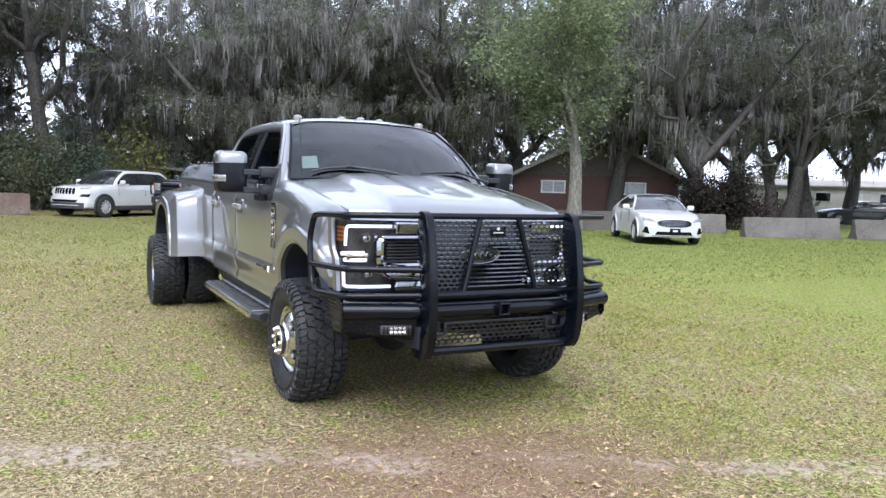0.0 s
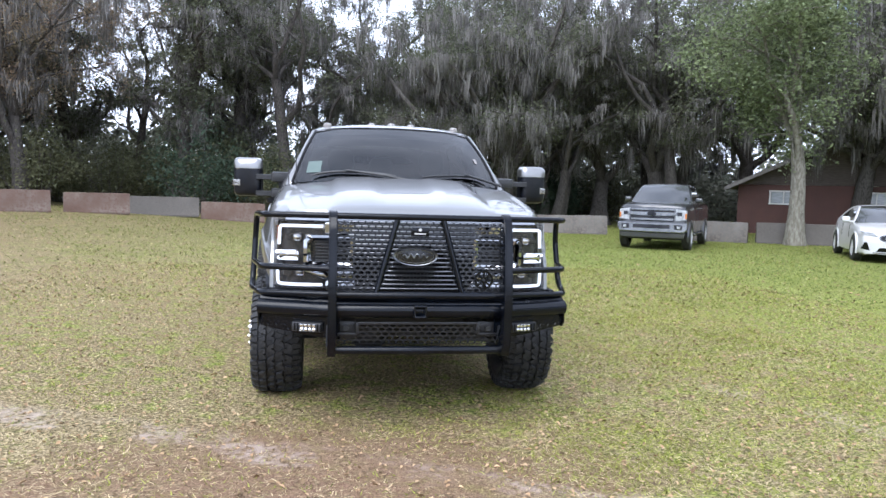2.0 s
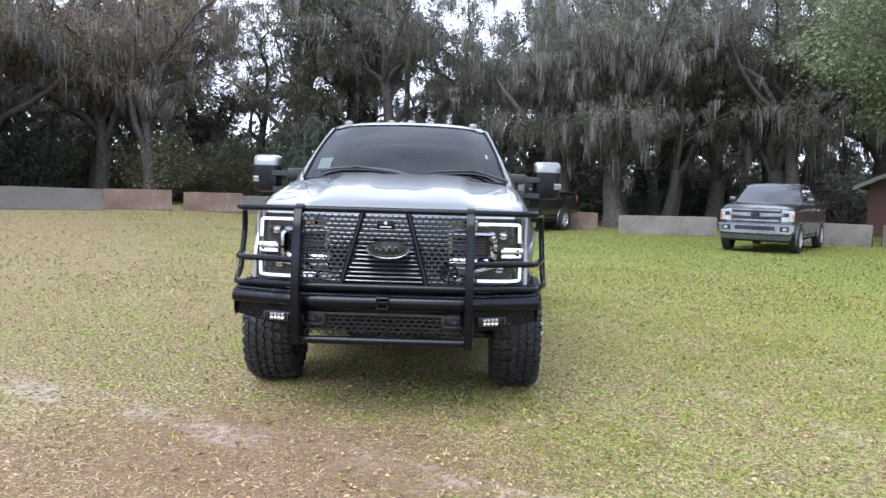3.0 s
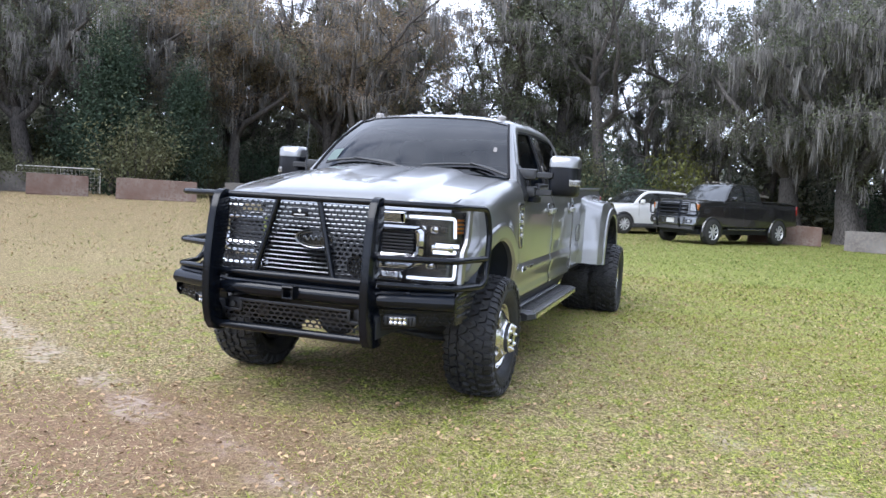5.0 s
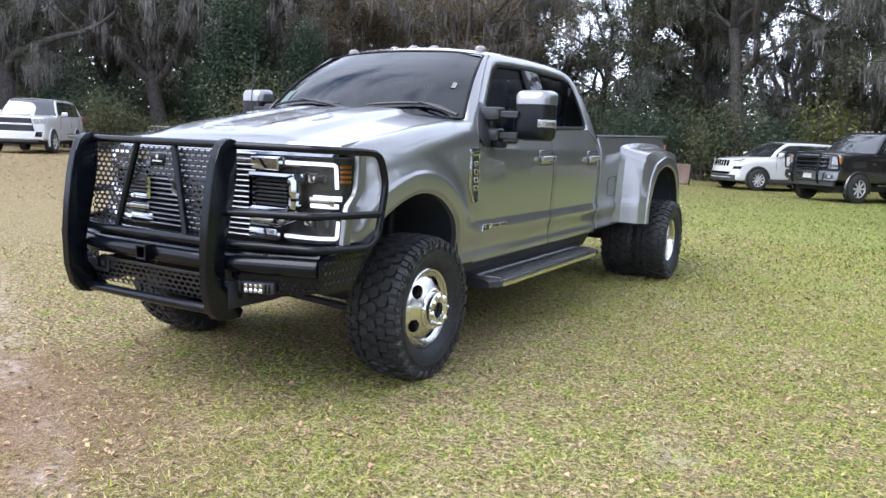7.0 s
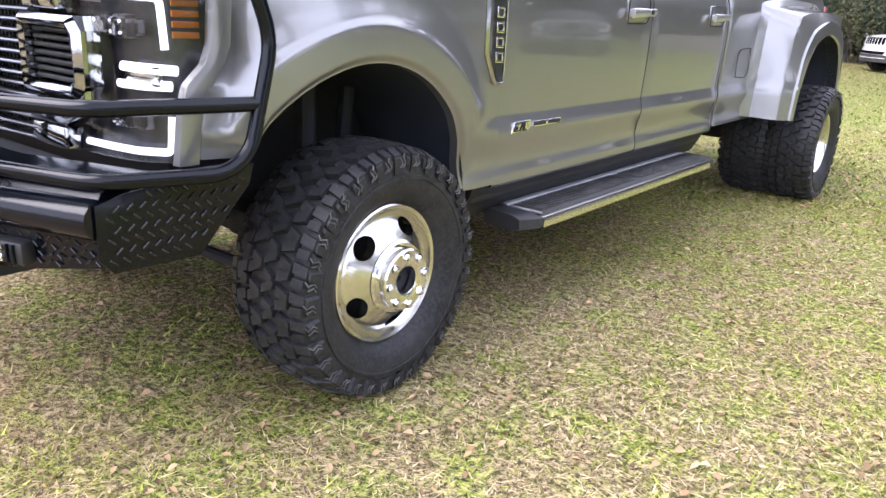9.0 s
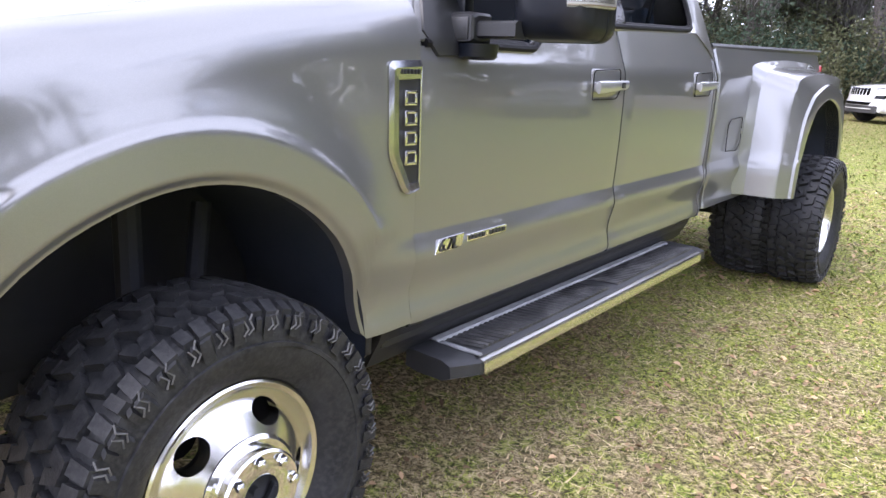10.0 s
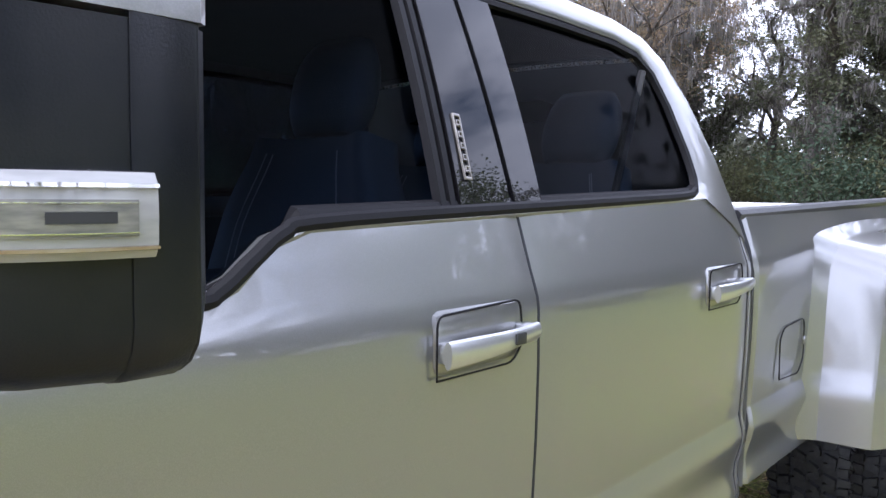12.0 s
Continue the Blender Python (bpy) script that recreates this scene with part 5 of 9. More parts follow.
for s in (1, -1):
    mirror = part("mirror", bmesh.new(), M_PLASTIC, truck, "extended black towing mirror with silver cap", fix=False)
    SEC = [(0.895, 0.13, 0.20, 0.05, 1.272), (0.904, 0.185, 0.28, 0.05, 1.274), (0.922, 0.220, 0.318, 0.045, 1.276), (0.955, 0.235, 0.328, 0.042, 1.276), (1.01, 0.241, 0.334, 0.04, 1.277), (1.055, 0.243, 0.334, 0.04, 1.277), (1.062, 0.232, 0.322, 0.05, 1.277), (1.045, 0.221, 0.31, 0.05, 1.277)]

    def shape(grow, low, high):
        rows = []
        for y, w, h, r, cx in SEC:
            rows.append([Vector((x, y + 0.10 * (x - 1.10) - 0.045, min(max(z, low), high))) for x, z in rounded(cx, 1.628, w + grow, h + grow, r)])
        return rows
    bm = bmesh.new()
    loft(bm, shape(0, 1.40, 1.698), closed=True, caps=True)
    part("mirror_housing", flip(bm, s), M_MIRROR, mirror, angle=40)
    bm = bmesh.new()
    loft(bm, shape(0.006, 1.702, 1.85)[:-1], closed=True, caps=True)
    part("mirror_cap", flip(bm, s), M_PAINT, mirror, "silver mirror cap", angle=40)
    bm = bmesh.new()
    loft(bm, [[Vector((x, y + 0.10 * (x - 1.10) - 0.045, z)) for x, z in rounded(1.277, 1.628, 0.243 + g, 0.334 + g, 0.042)] for y, g in ((1.008, 0.0), (1.011, 0.003), (1.050, 0.003), (1.056, -0.002), (1.054, -0.02))], closed=True)
    part("mirror_bezel", flip(bm, s), M_MIRROR, mirror, angle=40)
    bm = bmesh.new()
    loft(bm, [[Vector((x, 1.005 + 0.10 * (x - 1.10), z)) for x, z in rounded(1.281, 1.625, 0.211, 0.31, 0.05)]], closed=True)
    bm.faces.new(bm.verts)
    part("mirror_glass", flip(bm, s), M_CHROME, mirror)
    bm = bmesh.new()
    rows = []
    wrap = spline([(1.335, 0.872, 0), (1.353, 0.880, 0), (1.387, 0.907, 0), (1.405, 0.951, 0), (1.410, 1.002, 0)], 17)
    for k, p in enumerate(wrap):
        t = (wrap[min(k + 1, 16)] - wrap[max(k - 1, 0)]).normalized()
        out = Vector((t.y, -t.x, 0))
        rows.append([p + out * d + Vector((0, 0, z)) for d, z in ((-0.03, 1.546), (0.0, 1.549), (0.005, 1.556), (0.006, 1.575), (0.005, 1.595), (0.0, 1.602), (-0.03, 1.605))])
    loft(bm, rows, closed=True, caps=True)
    sig = part("signal_lamp", flip(bm, s), M_SIGNAL, mirror, "clear signal lamp")

    def band(z0, z1, k0, k1, out):
        strip = bmesh.new()
        rows = []
        for k in range(k0, k1 + 1):
            p = wrap[k]
            t = (wrap[min(k + 1, 16)] - wrap[max(k - 1, 0)]).normalized()
            rows.append([p + Vector((t.y, -t.x, 0)) * d + Vector((0, 0, z)) for d, z in ((0.001, z0), (out - 0.003, z0 + 0.001), (out - 0.003, z1 - 0.001), (0.001, z1))])
        loft(strip, rows, closed=True, caps=True)
        return flip(strip, s)
    part("lamp_reflector", band(1.562, 1.586, 1, 15, 0.0102), M_SMOKE, sig, "smoked reflector strip")
    part("lamp_rib", band(1.5915, 1.596, 1, 16, 0.0108), M_CHROME, sig)
    part("lamp_rib", band(1.5825, 1.5840, 2, 15, 0.0112), M_CHROME, sig)
    part("lamp_rib", band(1.5645, 1.5658, 2, 15, 0.0112), M_CHROME, sig)
    part("lamp_rib", band(1.5535, 1.5575, 1, 16, 0.0106), M_BRONZE, sig)
    for z in (1.5695, 1.574, 1.5785):
        part("lamp_rib", band(z, z + 0.0016, 2, 9, 0.0112), M_CHROME, sig)
    part("lettering_bar", band(1.570, 1.579, 11, 14, 0.0112), M_PLASTIC, sig)
    # arms and base
    for z in (1.632, 1.490):
        bm = bmesh.new()
        loft(bm, [[Vector((x, y, z + dz)) for y, dz in ((0.815 + c, 0.037 - c), (0.835 + c, 0.046 - c), (0.91, 0.046 - c), (0.91, -0.044 + c), (0.835 + c, -0.044 + c), (0.815 + c, -0.036 + c))] for x, c in ((0.86, 0.012), (0.885, 0.003), (0.90, 0.0), (1.05, 0.0), (1.064, 0.003), (1.070, 0.010))], closed=True, caps=True)
        loft(bm, [[Vector((x, y, z - 0.002 + dz)) for y, dz in ((0.838, 0.016), (0.85, 0.024), (0.90, 0.024), (0.90, -0.024), (0.85, -0.024), (0.838, -0.018))] for x in (1.06, 1.10, 1.16, 1.20)], closed=True, caps=True)
        part("mirror_arm", flip(bm, s), M_PLASTIC, mirror, angle=25)
        bm = bmesh.new()
        box(bm, (0.993, 0.8145, z), (0.128, 0.006, 0.060), 0.002)
        part("arm_cover", flip(bm, s), M_PLASTIC, mirror)
    bm = bmesh.new()
    lathe(bm, [(1.402, 0.01), (1.404, 0.046), (1.412, 0.056), (1.448, 0.060), (1.450, 0.03)], 20, "z")
    for v in bm.verts:
        v.co += Vector((1.055, 0.872, 0))
    box(bm, (0.965, 0.885, 1.56), (0.09, 0.05, 0.10), 0.012)
    part("mirror_pivot", flip(bm, s), M_MIRROR, mirror)
    bm = bmesh.new()
    sail = [(0.69, 1.475), (0.715, 1.57), (0.775, 1.645), (0.86, 1.715), (0.93, 1.70), (0.95, 1.57), (0.965, 1.415), (0.74, 1.405)]
    loft(bm, [[(upper_x(y, z) - 0.01, y, z) for y, z in sail], [(upper_x(y, z) + 0.012, y, z) for y, z in inset(sail, 0.006)], [(upper_x(y, z) + 0.028, y, z) for y, z in inset(sail, 0.04)], [(upper_x(y, z) + 0.030, y, z) for y, z in inset(sail, 0.07)]], closed=True, caps=True)
    part("mirror_base", flip(bm, s), M_PLASTIC, mirror)

# --- steps ---
M_PAD = material("dusty_step_rubber", (0.016, 0.016, 0.018), 0.28, second=(0.075, 0.075, 0.076), scale=16, amount=0.35, fine=(0.03, 0.03, 0.03), fine_scale=60, detail=8.0, stretch=(1, 0.5, 1))
M_STEPTRIM = material("dusty_step_trim", (0.34, 0.35, 0.36), 0.5, metal=0.2, second=(0.22, 0.225, 0.23), scale=14)
for s in (1, -1):
    step = part("running_board", bmesh.new(), M_PLASTIC, truck, "black step with bright edge", fix=False)
    bm = bmesh.new()
    rows = []
    for y, w in ((0.77, 0.86), (0.775, 1.0), (0.86, 1.0), (2.84, 1.0), (2.92, 0.98), (2.93, 0.86)):
        cut_in = 0.05 * max(0, (0.86 - y) / 0.09)
        rows.append([(0.90, y, 0.435), (0.90, y, 0.492), (0.93, y, 0.497), (1.095 - cut_in, y, 0.492), (1.128 - cut_in, y, 0.478), (1.132 - cut_in, y, 0.440), (1.10 - cut_in, y, 0.425), (0.95, y, 0.425)])
    loft(bm, rows, closed=True, caps=True)
    part("step_body", flip(bm, s), M_PLASTIC, step, angle=25)
    bm = bmesh.new()
    loft(bm, [[(x, y, z) for x, z in ((1.118, 0.4855), (1.131, 0.482), (1.137, 0.470), (1.138, 0.438), (1.131, 0.4345))] for y in (0.875, 1.4, 2.2, 2.86)])
    flange(bm, (-0.01, 0, 0))
    part("step_edge", flip(bm, s), M_POLISH, step, "bright metal step edge")
    bm = bmesh.new()
    loft(bm, [[(x, y, z) for x, z in ((0.912, 0.4975), (0.918, 0.5055), (0.948, 0.5055), (0.955, 0.4970))] for y in (0.87, 2.86)])
    box(bm, (1.02, 0.885, 0.4965), (0.19, 0.02, 0.008), 0.003)
    part("step_trim", flip(bm, s), M_STEPTRIM, step)
    bm = bmesh.new()
    loft(bm, [[(0.968, y, 0.625), (0.955, y, 0.585), (0.925, y, 0.53), (0.905, y, 0.49), (0.88, y, 0.47)] for y in (0.58, 0.80, 1.5, 2.3, 3.0, 3.14)])
    flange(bm, (-0.02, 0, 0))
    part("rocker_panel", flip(bm, s), M_PLASTIC, truck)
    bm = bmesh.new()
    box(bm, (0.90, 0.52, 0.61), (0.14, 0.03, 0.10), 0.01)
    part("splash_guard", flip(bm, s), M_PLASTIC, truck)
    for k in range(2):
        bm = bmesh.new()
        y0, y1 = (0.92, 1.86) if k == 0 else (1.94, 2.84)
        rows = []
        for q in range(121):
            y = lerp(y0, y1, q / 120)
            h = 0.4965 + 0.006 * (q % 4 in (1, 2))
            rows.append([(0.955, y - 0.014, 0.492), (0.957, y - 0.014, h), (1.086, y + 0.014, h), (1.088, y + 0.014, 0.490)])
        loft(bm, rows)
        part("step_pad", flip(bm, s), M_PAD, step, "dusty ribbed rubber step pad")
    for y in (1.1, 1.85, 2.6):
        bm = bmesh.new()
        tube(bm, bend([(0.60, y, 0.60), (0.80, y, 0.46), (0.95, y, 0.44)], 0.05), 0.02, 8)
        part("step_bracket", flip(bm, s), M_DARK, step)

# --- badges ---
M_BADGE = material("smoked_chrome", (0.50, 0.51, 0.53), 0.16, metal=1.0, second=(0.40, 0.41, 0.43), scale=9)
for s in (1, -1):
    BAD = [(0.522, 1.380), (0.534, 1.392), (0.650, 1.397), (0.654, 1.037), (0.607, 1.032), (0.587, 1.042), (0.534, 1.132), (0.527, 1.157)]
    INN = [(0.557, 1.342), (0.562, 1.344), (0.646, 1.348), (0.650, 1.064), (0.620, 1.062), (0.607, 1.068), (0.567, 1.142), (0.562, 1.162)]
    bx = 1.0165
    def rise(y, z):
        d = math.hypot(y - AY, z - AZ) - AR
        return 0.030 * math.exp(-(max(d - 0.10, 0) / 0.085) ** 2)
    bm = bmesh.new()
    loft(bm, [[(bx - 0.015 + rise(y, z), y, z) for y, z in BAD], [(bx + 0.006 + rise(y, z), y, z) for y, z in BAD], [(bx + 0.014 + rise(y, z), lerp(y, c, 0.35), lerp(z, d, 0.35)) for (y, z), (c, d) in zip(BAD, INN)],
              [(bx + 0.011 + rise(y, z), y, z) for y, z in INN], [(bx + 0.003 + rise(y, z), y, z) for y, z in INN]], closed=True)
    badge = part("fender_badge", flip(bm, s), M_BADGE, truck, "chrome fender badge with black field", angle=25)
    bm = bmesh.new()
    bm.faces.new([bm.verts.new((bx + 0.0045 + rise(y, z), y, z)) for y, z in INN])
    part("badge_field", flip(bm, s), M_PLASTIC, badge)
    for k in range(4):
        bm = bmesh.new()
        z = 1.297 - 0.054 * k
        y = 0.605 + 0.002 * k
        for dy, dz, w, h in ((0, 0.016, 0.05, 0.009), (0, -0.016, 0.05, 0.009), (-0.021, 0, 0.010, 0.040), (0.020, 0, 0.010, 0.040)):
            box(bm, (bx + 0.010 + rise(y, z), y + dy, z + dz), (0.012, w, h), 0.002)
        part("badge_mark", flip(bm, s), M_CHROME, badge)
    for k in range(6):
        bm = bmesh.new()
        box(bm, (bx + 0.013 + rise(0.59, 1.367), 0.567 + 0.014 * k, 1.366), (0.006, 0.009, 0.013), 0.001)
        part("badge_bar", flip(bm, s), M_PLASTIC, badge)
    # engine badge on the door
    tilt = Matrix.Rotation(radians(0.5), 4, "X")
    bm = bmesh.new()
    plate(bm, [(1.016, 0.905, 0.846), (1.016, 0.905, 0.870), (1.016, 1.130, 0.871), (1.016, 1.130, 0.847)], 0.010, (1, 0, 0), 0.002)
    eb = part("engine_badge", flip(bm, s), M_CHROME, truck, "chrome engine badge with black lettering")
    for k in range(11):
        if k != 5:
            bm = bmesh.new()
            box(bm, (1.027, 0.917 + 0.0195 * k, 0.859), (0.003, 0.013, 0.014))
            part("badge_bar", flip(bm, s), M_PLASTIC, eb)
    bm = bmesh.new()
    plate(bm, [(1.016, 0.745, 0.832), (1.016, 0.765, 0.876), (1.016, 0.890, 0.879), (1.016, 0.880, 0.839)], 0.008, (1, 0, 0), 0.002)
    part("badge_base", flip(bm, s), M_CHROME, eb)
    txt = bpy.data.curves.new("engine_size", "FONT")
    txt.body, txt.size, txt.extrude, txt.shear = "6.7L", 0.056, 0.002, 0.25
    to = new("engine_size", txt)
    to.matrix_world = pose(1.026 * s, 0.757 if s > 0 else 0.885, 0.838, 90, 0, 90 * s)
    me = bpy.data.meshes.new_from_object(to)
    o2 = new("engine_size", me)
    o2.matrix_world = to.matrix_world
    bpy.data.objects.remove(to)
    me.materials.clear()
    me.materials.append(M_PLASTIC)
    o2.parent = eb

# --- cabin ---
cab_dark = material("cabin_trim", (0.022, 0.023, 0.026), 0.6, second=(0.03, 0.03, 0.034), scale=6)
bm = bmesh.new()
box(bm, (0, 1.9, 0.86), (1.80, 2.45, 0.06))
box(bm, (0, 3.05, 1.15), (1.70, 0.06, 0.70))
for s in (1, -1):
    box(bm, (0.925 * s, 1.9, 1.17), (0.05, 2.4, 0.62), 0.01)
part("cabin_lining", bm, cab_dark, truck)
bm = bmesh.new()
loft(bm, [[(u * (upper_x(y, z) - 0.05), y, z - 0.05 + 0.03 * (1 - u * u)) for u in np.linspace(-1, 1, 9)] for y, z in ROOF_EDGE[:-1]])
part("headliner", bm, cab_dark, truck)
bm = bmesh.new()
loft(bm, [[(x, y, z) for x in np.linspace(-0.86, 0.86, 9)] for y, z in ((0.55, 1.545), (0.75, 1.575), (0.95, 1.565), (1.02, 1.51), (1.0, 1.30), (0.95, 1.0))])
box(bm, (0, 1.45, 1.12), (0.34, 0.95, 0.42), 0.05)
part("dashboard", bm, cab_dark, truck)
bm = bmesh.new()
tube(bm, [(0.42 + 0.19 * math.cos(a), 1.13 + 0.07 * math.sin(a), 1.42 + 0.175 * math.sin(a)) for a in [2 * math.pi * k / 28 for k in range(28)]], 0.015, 8, closed=True)
tube(bm, [(0.42, 1.13, 1.42), (0.42, 0.96, 1.34)], 0.03, 8)
box(bm, (0.42, 1.12, 1.42), (0.34, 0.03, 0.05), 0.012)
part("steering_wheel", bm, cab_dark, truck)


def seat(x, y, width, name, tilt=14, lift=0.0):
    """A padded seat: cushion, bolstered back, headrest."""
    holder = part(name, bmesh.new(), M_LEATHER, truck, "black leather seat", fix=False)
    lean = Matrix.Translation((x, y, 1.05 + lift)) @ Matrix.Rotation(radians(-tilt), 4, "X")
    bm = bmesh.new()
    rows = []
    for k in range(11):
        u = k / 10
        z = 0.62 * u
        w = width / 2 * (0.94 + 0.10 * math.sin(math.pi * min(u * 1.2, 1)) - 0.22 * smooth(0.72, 1.0, u))
        th = 0.085 - 0.03 * u
        ring = []
        for a in [2 * math.pi * q / 20 for q in range(20)]:
            c, d = math.cos(a), math.sin(a)
            px = w * math.copysign(abs(c) ** 0.55, c)
            py = th * math.copysign(abs(d) ** 0.7, d)
            if d < 0:
                py -= 0.045 * smooth(0.55, 0.95, abs(px) / w)
            ring.append(lean @ Vector((px, py, z)))
        rows.append(ring)
    loft(bm, rows, closed=True, caps=True)
    part("seat_back", bm, M_LEATHER, holder, angle=60)
    bm = bmesh.new()
    for sx in (-1, 1):
        for off in (0.0, 0.012):
            tube(bm, [lean @ Vector((sx * (width / 2 * 0.60 + off - 0.06 * smooth(0.6, 1, u)), -(0.088 - 0.03 * u) - 0.012 - (0.01 if off else 0.0), 0.62 * u)) for u in np.linspace(0.15, 0.93, 12)], 0.0016, 5)
    part("seam", bm, M_STITCH, holder)
    bm = bmesh.new()
    rows = []
    for k in range(9):
        u = k / 8
        w = 0.135 * (1 - 0.22 * abs(2 * u - 0.9) ** 2.4)
        th = 0.060 * (1 - 0.5 * abs(2 * u - 1) ** 3)
        rows.append([lean @ Vector((w * math.copysign(abs(math.cos(a)) ** 0.6, math.cos(a)), -0.02 + th * math.sin(a), 0.635 + 0.225 * u)) for a in [2 * math.pi * q / 18 for q in range(18)]])
    loft(bm, rows, closed=True, caps=True)
    part("headrest", bm, M_LEATHER, holder, angle=60)
    bm = bmesh.new()
    for sx in (-0.06, 0.06):
        tube(bm, [lean @ Vector((sx, -0.01, 0.58)), lean @ Vector((sx, -0.01, 0.70))], 0.007, 6)
    part("headrest_post", bm, M_CHROME, holder)
    bm = bmesh.new()
    box(bm, (x, y - 0.27, 1.03 + lift), (width, 0.56, 0.16), 0.06, seg=3)
    part("seat_cushion", bm, M_LEATHER, holder)


seat(0.46, 1.77, 0.58, "driver_seat", lift=0.05)
seat(-0.46, 1.77, 0.58, "passenger_seat", lift=0.05)
for x in (-0.58, 0.0, 0.58):
    seat(x, 2.62, 0.50, "rear_seat", 18, 0.03)
bm = bmesh.new()
tube(bm, [(0.80, 2.80, 1.95), (0.78, 2.70, 1.6), (0.74, 2.6, 1.2)], 0.012, 6)
part("seat_belt", bm, cab_dark, truck)

# == ground ==


def ground_material():
    m = bpy.data.materials.new("lawn")
    m.use_nodes = True
    n, l = m.node_tree.nodes, m.node_tree.links
    b = n["Principled BSDF"]
    b.inputs["Roughness"].default_value = 0.9
    b.inputs["Specular IOR Level"].default_value = 0.15
    co = n.new("ShaderNodeTexCoord")
    sep = n.new("ShaderNodeSeparateXYZ")
    l.new(co.outputs["Object"], sep.inputs["Vector"])

    def noisy(scale, detail=5.0, rough=0.6):
        t = n.new("ShaderNodeTexNoise")
        t.inputs["Scale"].default_value, t.inputs["Detail"].default_value, t.inputs["Roughness"].default_value = scale, detail, rough
        l.new(co.outputs["Object"], t.inputs["Vector"])
        return t.outputs["Fac"]

    def math_node(op, a, c):
        t = n.new("ShaderNodeMath")
        t.operation = op
        for i, v in enumerate((a, c)):
            if isinstance(v, (int, float)):
                t.inputs[i].default_value = v
            else:
                l.new(v, t.inputs[i])
        return t.outputs["Value"]

    def ranged(v, lo, hi):
        t = n.new("ShaderNodeMapRange")
        t.interpolation_type = "SMOOTHSTEP"
        t.inputs["From Min"].default_value, t.inputs["From Max"].default_value = lo, hi
        l.new(v, t.inputs["Value"])
        return t.outputs["Result"]

    def mix(f, a, c):
        t = n.new("ShaderNodeMixRGB")
        for s, v in ((t.inputs["Fac"], f), (t.inputs["Color1"], a), (t.inputs["Color2"], c)):
            if isinstance(v, tuple):
                s.default_value = (*v, 1)
            else:
                l.new(v, s)
        return t.outputs["Color"]

    broad, mid, fine, grain = noisy(0.22, 4), noisy(1.3, 6), noisy(14.0, 5), noisy(95.0, 4)
    # greener towards +x, browner towards -x and the nose of the truck
    lean = math_node("ADD", math_node("ADD", math_node("MULTIPLY", sep.outputs["X"], 0.034), math_node("MULTIPLY", sep.outputs["Y"], 0.016)), math_node("ADD", math_node("MULTIPLY", broad, 0.7), math_node("MULTIPLY", mid, 0.5)))
    tuft = noisy(5.5, 4, 0.65)
    lean = math_node("ADD", lean, math_node("MULTIPLY", math_node("SUBTRACT", tuft, 0.5), 1.7))
    green = ranged(lean, 0.50, 0.86)
    col = mix(green, (0.275, 0.212, 0.110), (0.200, 0.260, 0.045))
    col = mix(math_node("MULTIPLY", ranged(fine, 0.42, 0.66), 0.75), col, mix(green, (0.410, 0.330, 0.180), (0.385, 0.405, 0.098)))
    col = mix(ranged(grain, 0.47, 0.60), col, (0.060, 0.055, 0.024))
    speck = noisy(36.0, 3, 0.7)
    col = mix(ranged(speck, 0.53, 0.60), col, mix(green, (0.480, 0.385, 0.225), (0.440, 0.440, 0.135)))
    col = mix(ranged(math_node("SUBTRACT", 1.0, speck), 0.53, 0.62), col, mix(green, (0.085, 0.070, 0.034), (0.045, 0.050, 0.018)))
    # bare brown earth before the truck
    dx, dy = math_node("SUBTRACT", sep.outputs["X"], -0.5), math_node("SUBTRACT", sep.outputs["Y"], -1.9)
    far = math_node("ADD", math_node("MULTIPLY", math_node("MULTIPLY", dx, dx), 0.16), math_node("MULTIPLY", math_node("MULTIPLY", dy, dy), 0.38))
    bare = math_node("MULTIPLY", math_node("MULTIPLY", ranged(math_node("SUBTRACT", math_node("MULTIPLY", mid, 1.7), far), 0.15, 0.75), math_node("ADD", 0.62, math_node("MULTIPLY", 0.38, ranged(math_node("ADD", math_node("MULTIPLY", fine, 0.6), math_node("MULTIPLY", tuft, 0.6)), 0.46, 0.70)))), 0.85)
    col = mix(bare, col, mix(ranged(grain, 0.42, 0.62), (0.290, 0.172, 0.122), (0.130, 0.074, 0.050)))
    # greener grass towards the trees on the green side, their shade mixed into its colour
    lush_shade = math_node("ADD", math_node("MULTIPLY", sep.outputs["Y"], 0.06), math_node("ADD", math_node("MULTIPLY", sep.outputs["X"], 0.035), math_node("MULTIPLY", broad, 0.5)))
    col = mix(math_node("MULTIPLY", ranged(lush_shade, 0.55, 1.5), 0.45), col, mix(ranged(speck, 0.42, 0.62), (0.070, 0.098, 0.026), (0.185, 0.215, 0.058)))
    # leaf litter thickens towards the trees on the brown side, toned down for their shade
    shade = math_node("ADD", math_node("ADD", math_node("MULTIPLY", sep.outputs["Y"], 0.045), math_node("MULTIPLY", sep.outputs["X"], -0.055)), math_node("ADD", math_node("MULTIPLY", broad, 0.8), math_node("MULTIPLY", tuft, 0.7)))
    col = mix(math_node("MULTIPLY", ranged(shade, 1.2, 2.2), 0.62), col, mix(ranged(speck, 0.45, 0.6), (0.150, 0.112, 0.062), (0.280, 0.208, 0.115)))
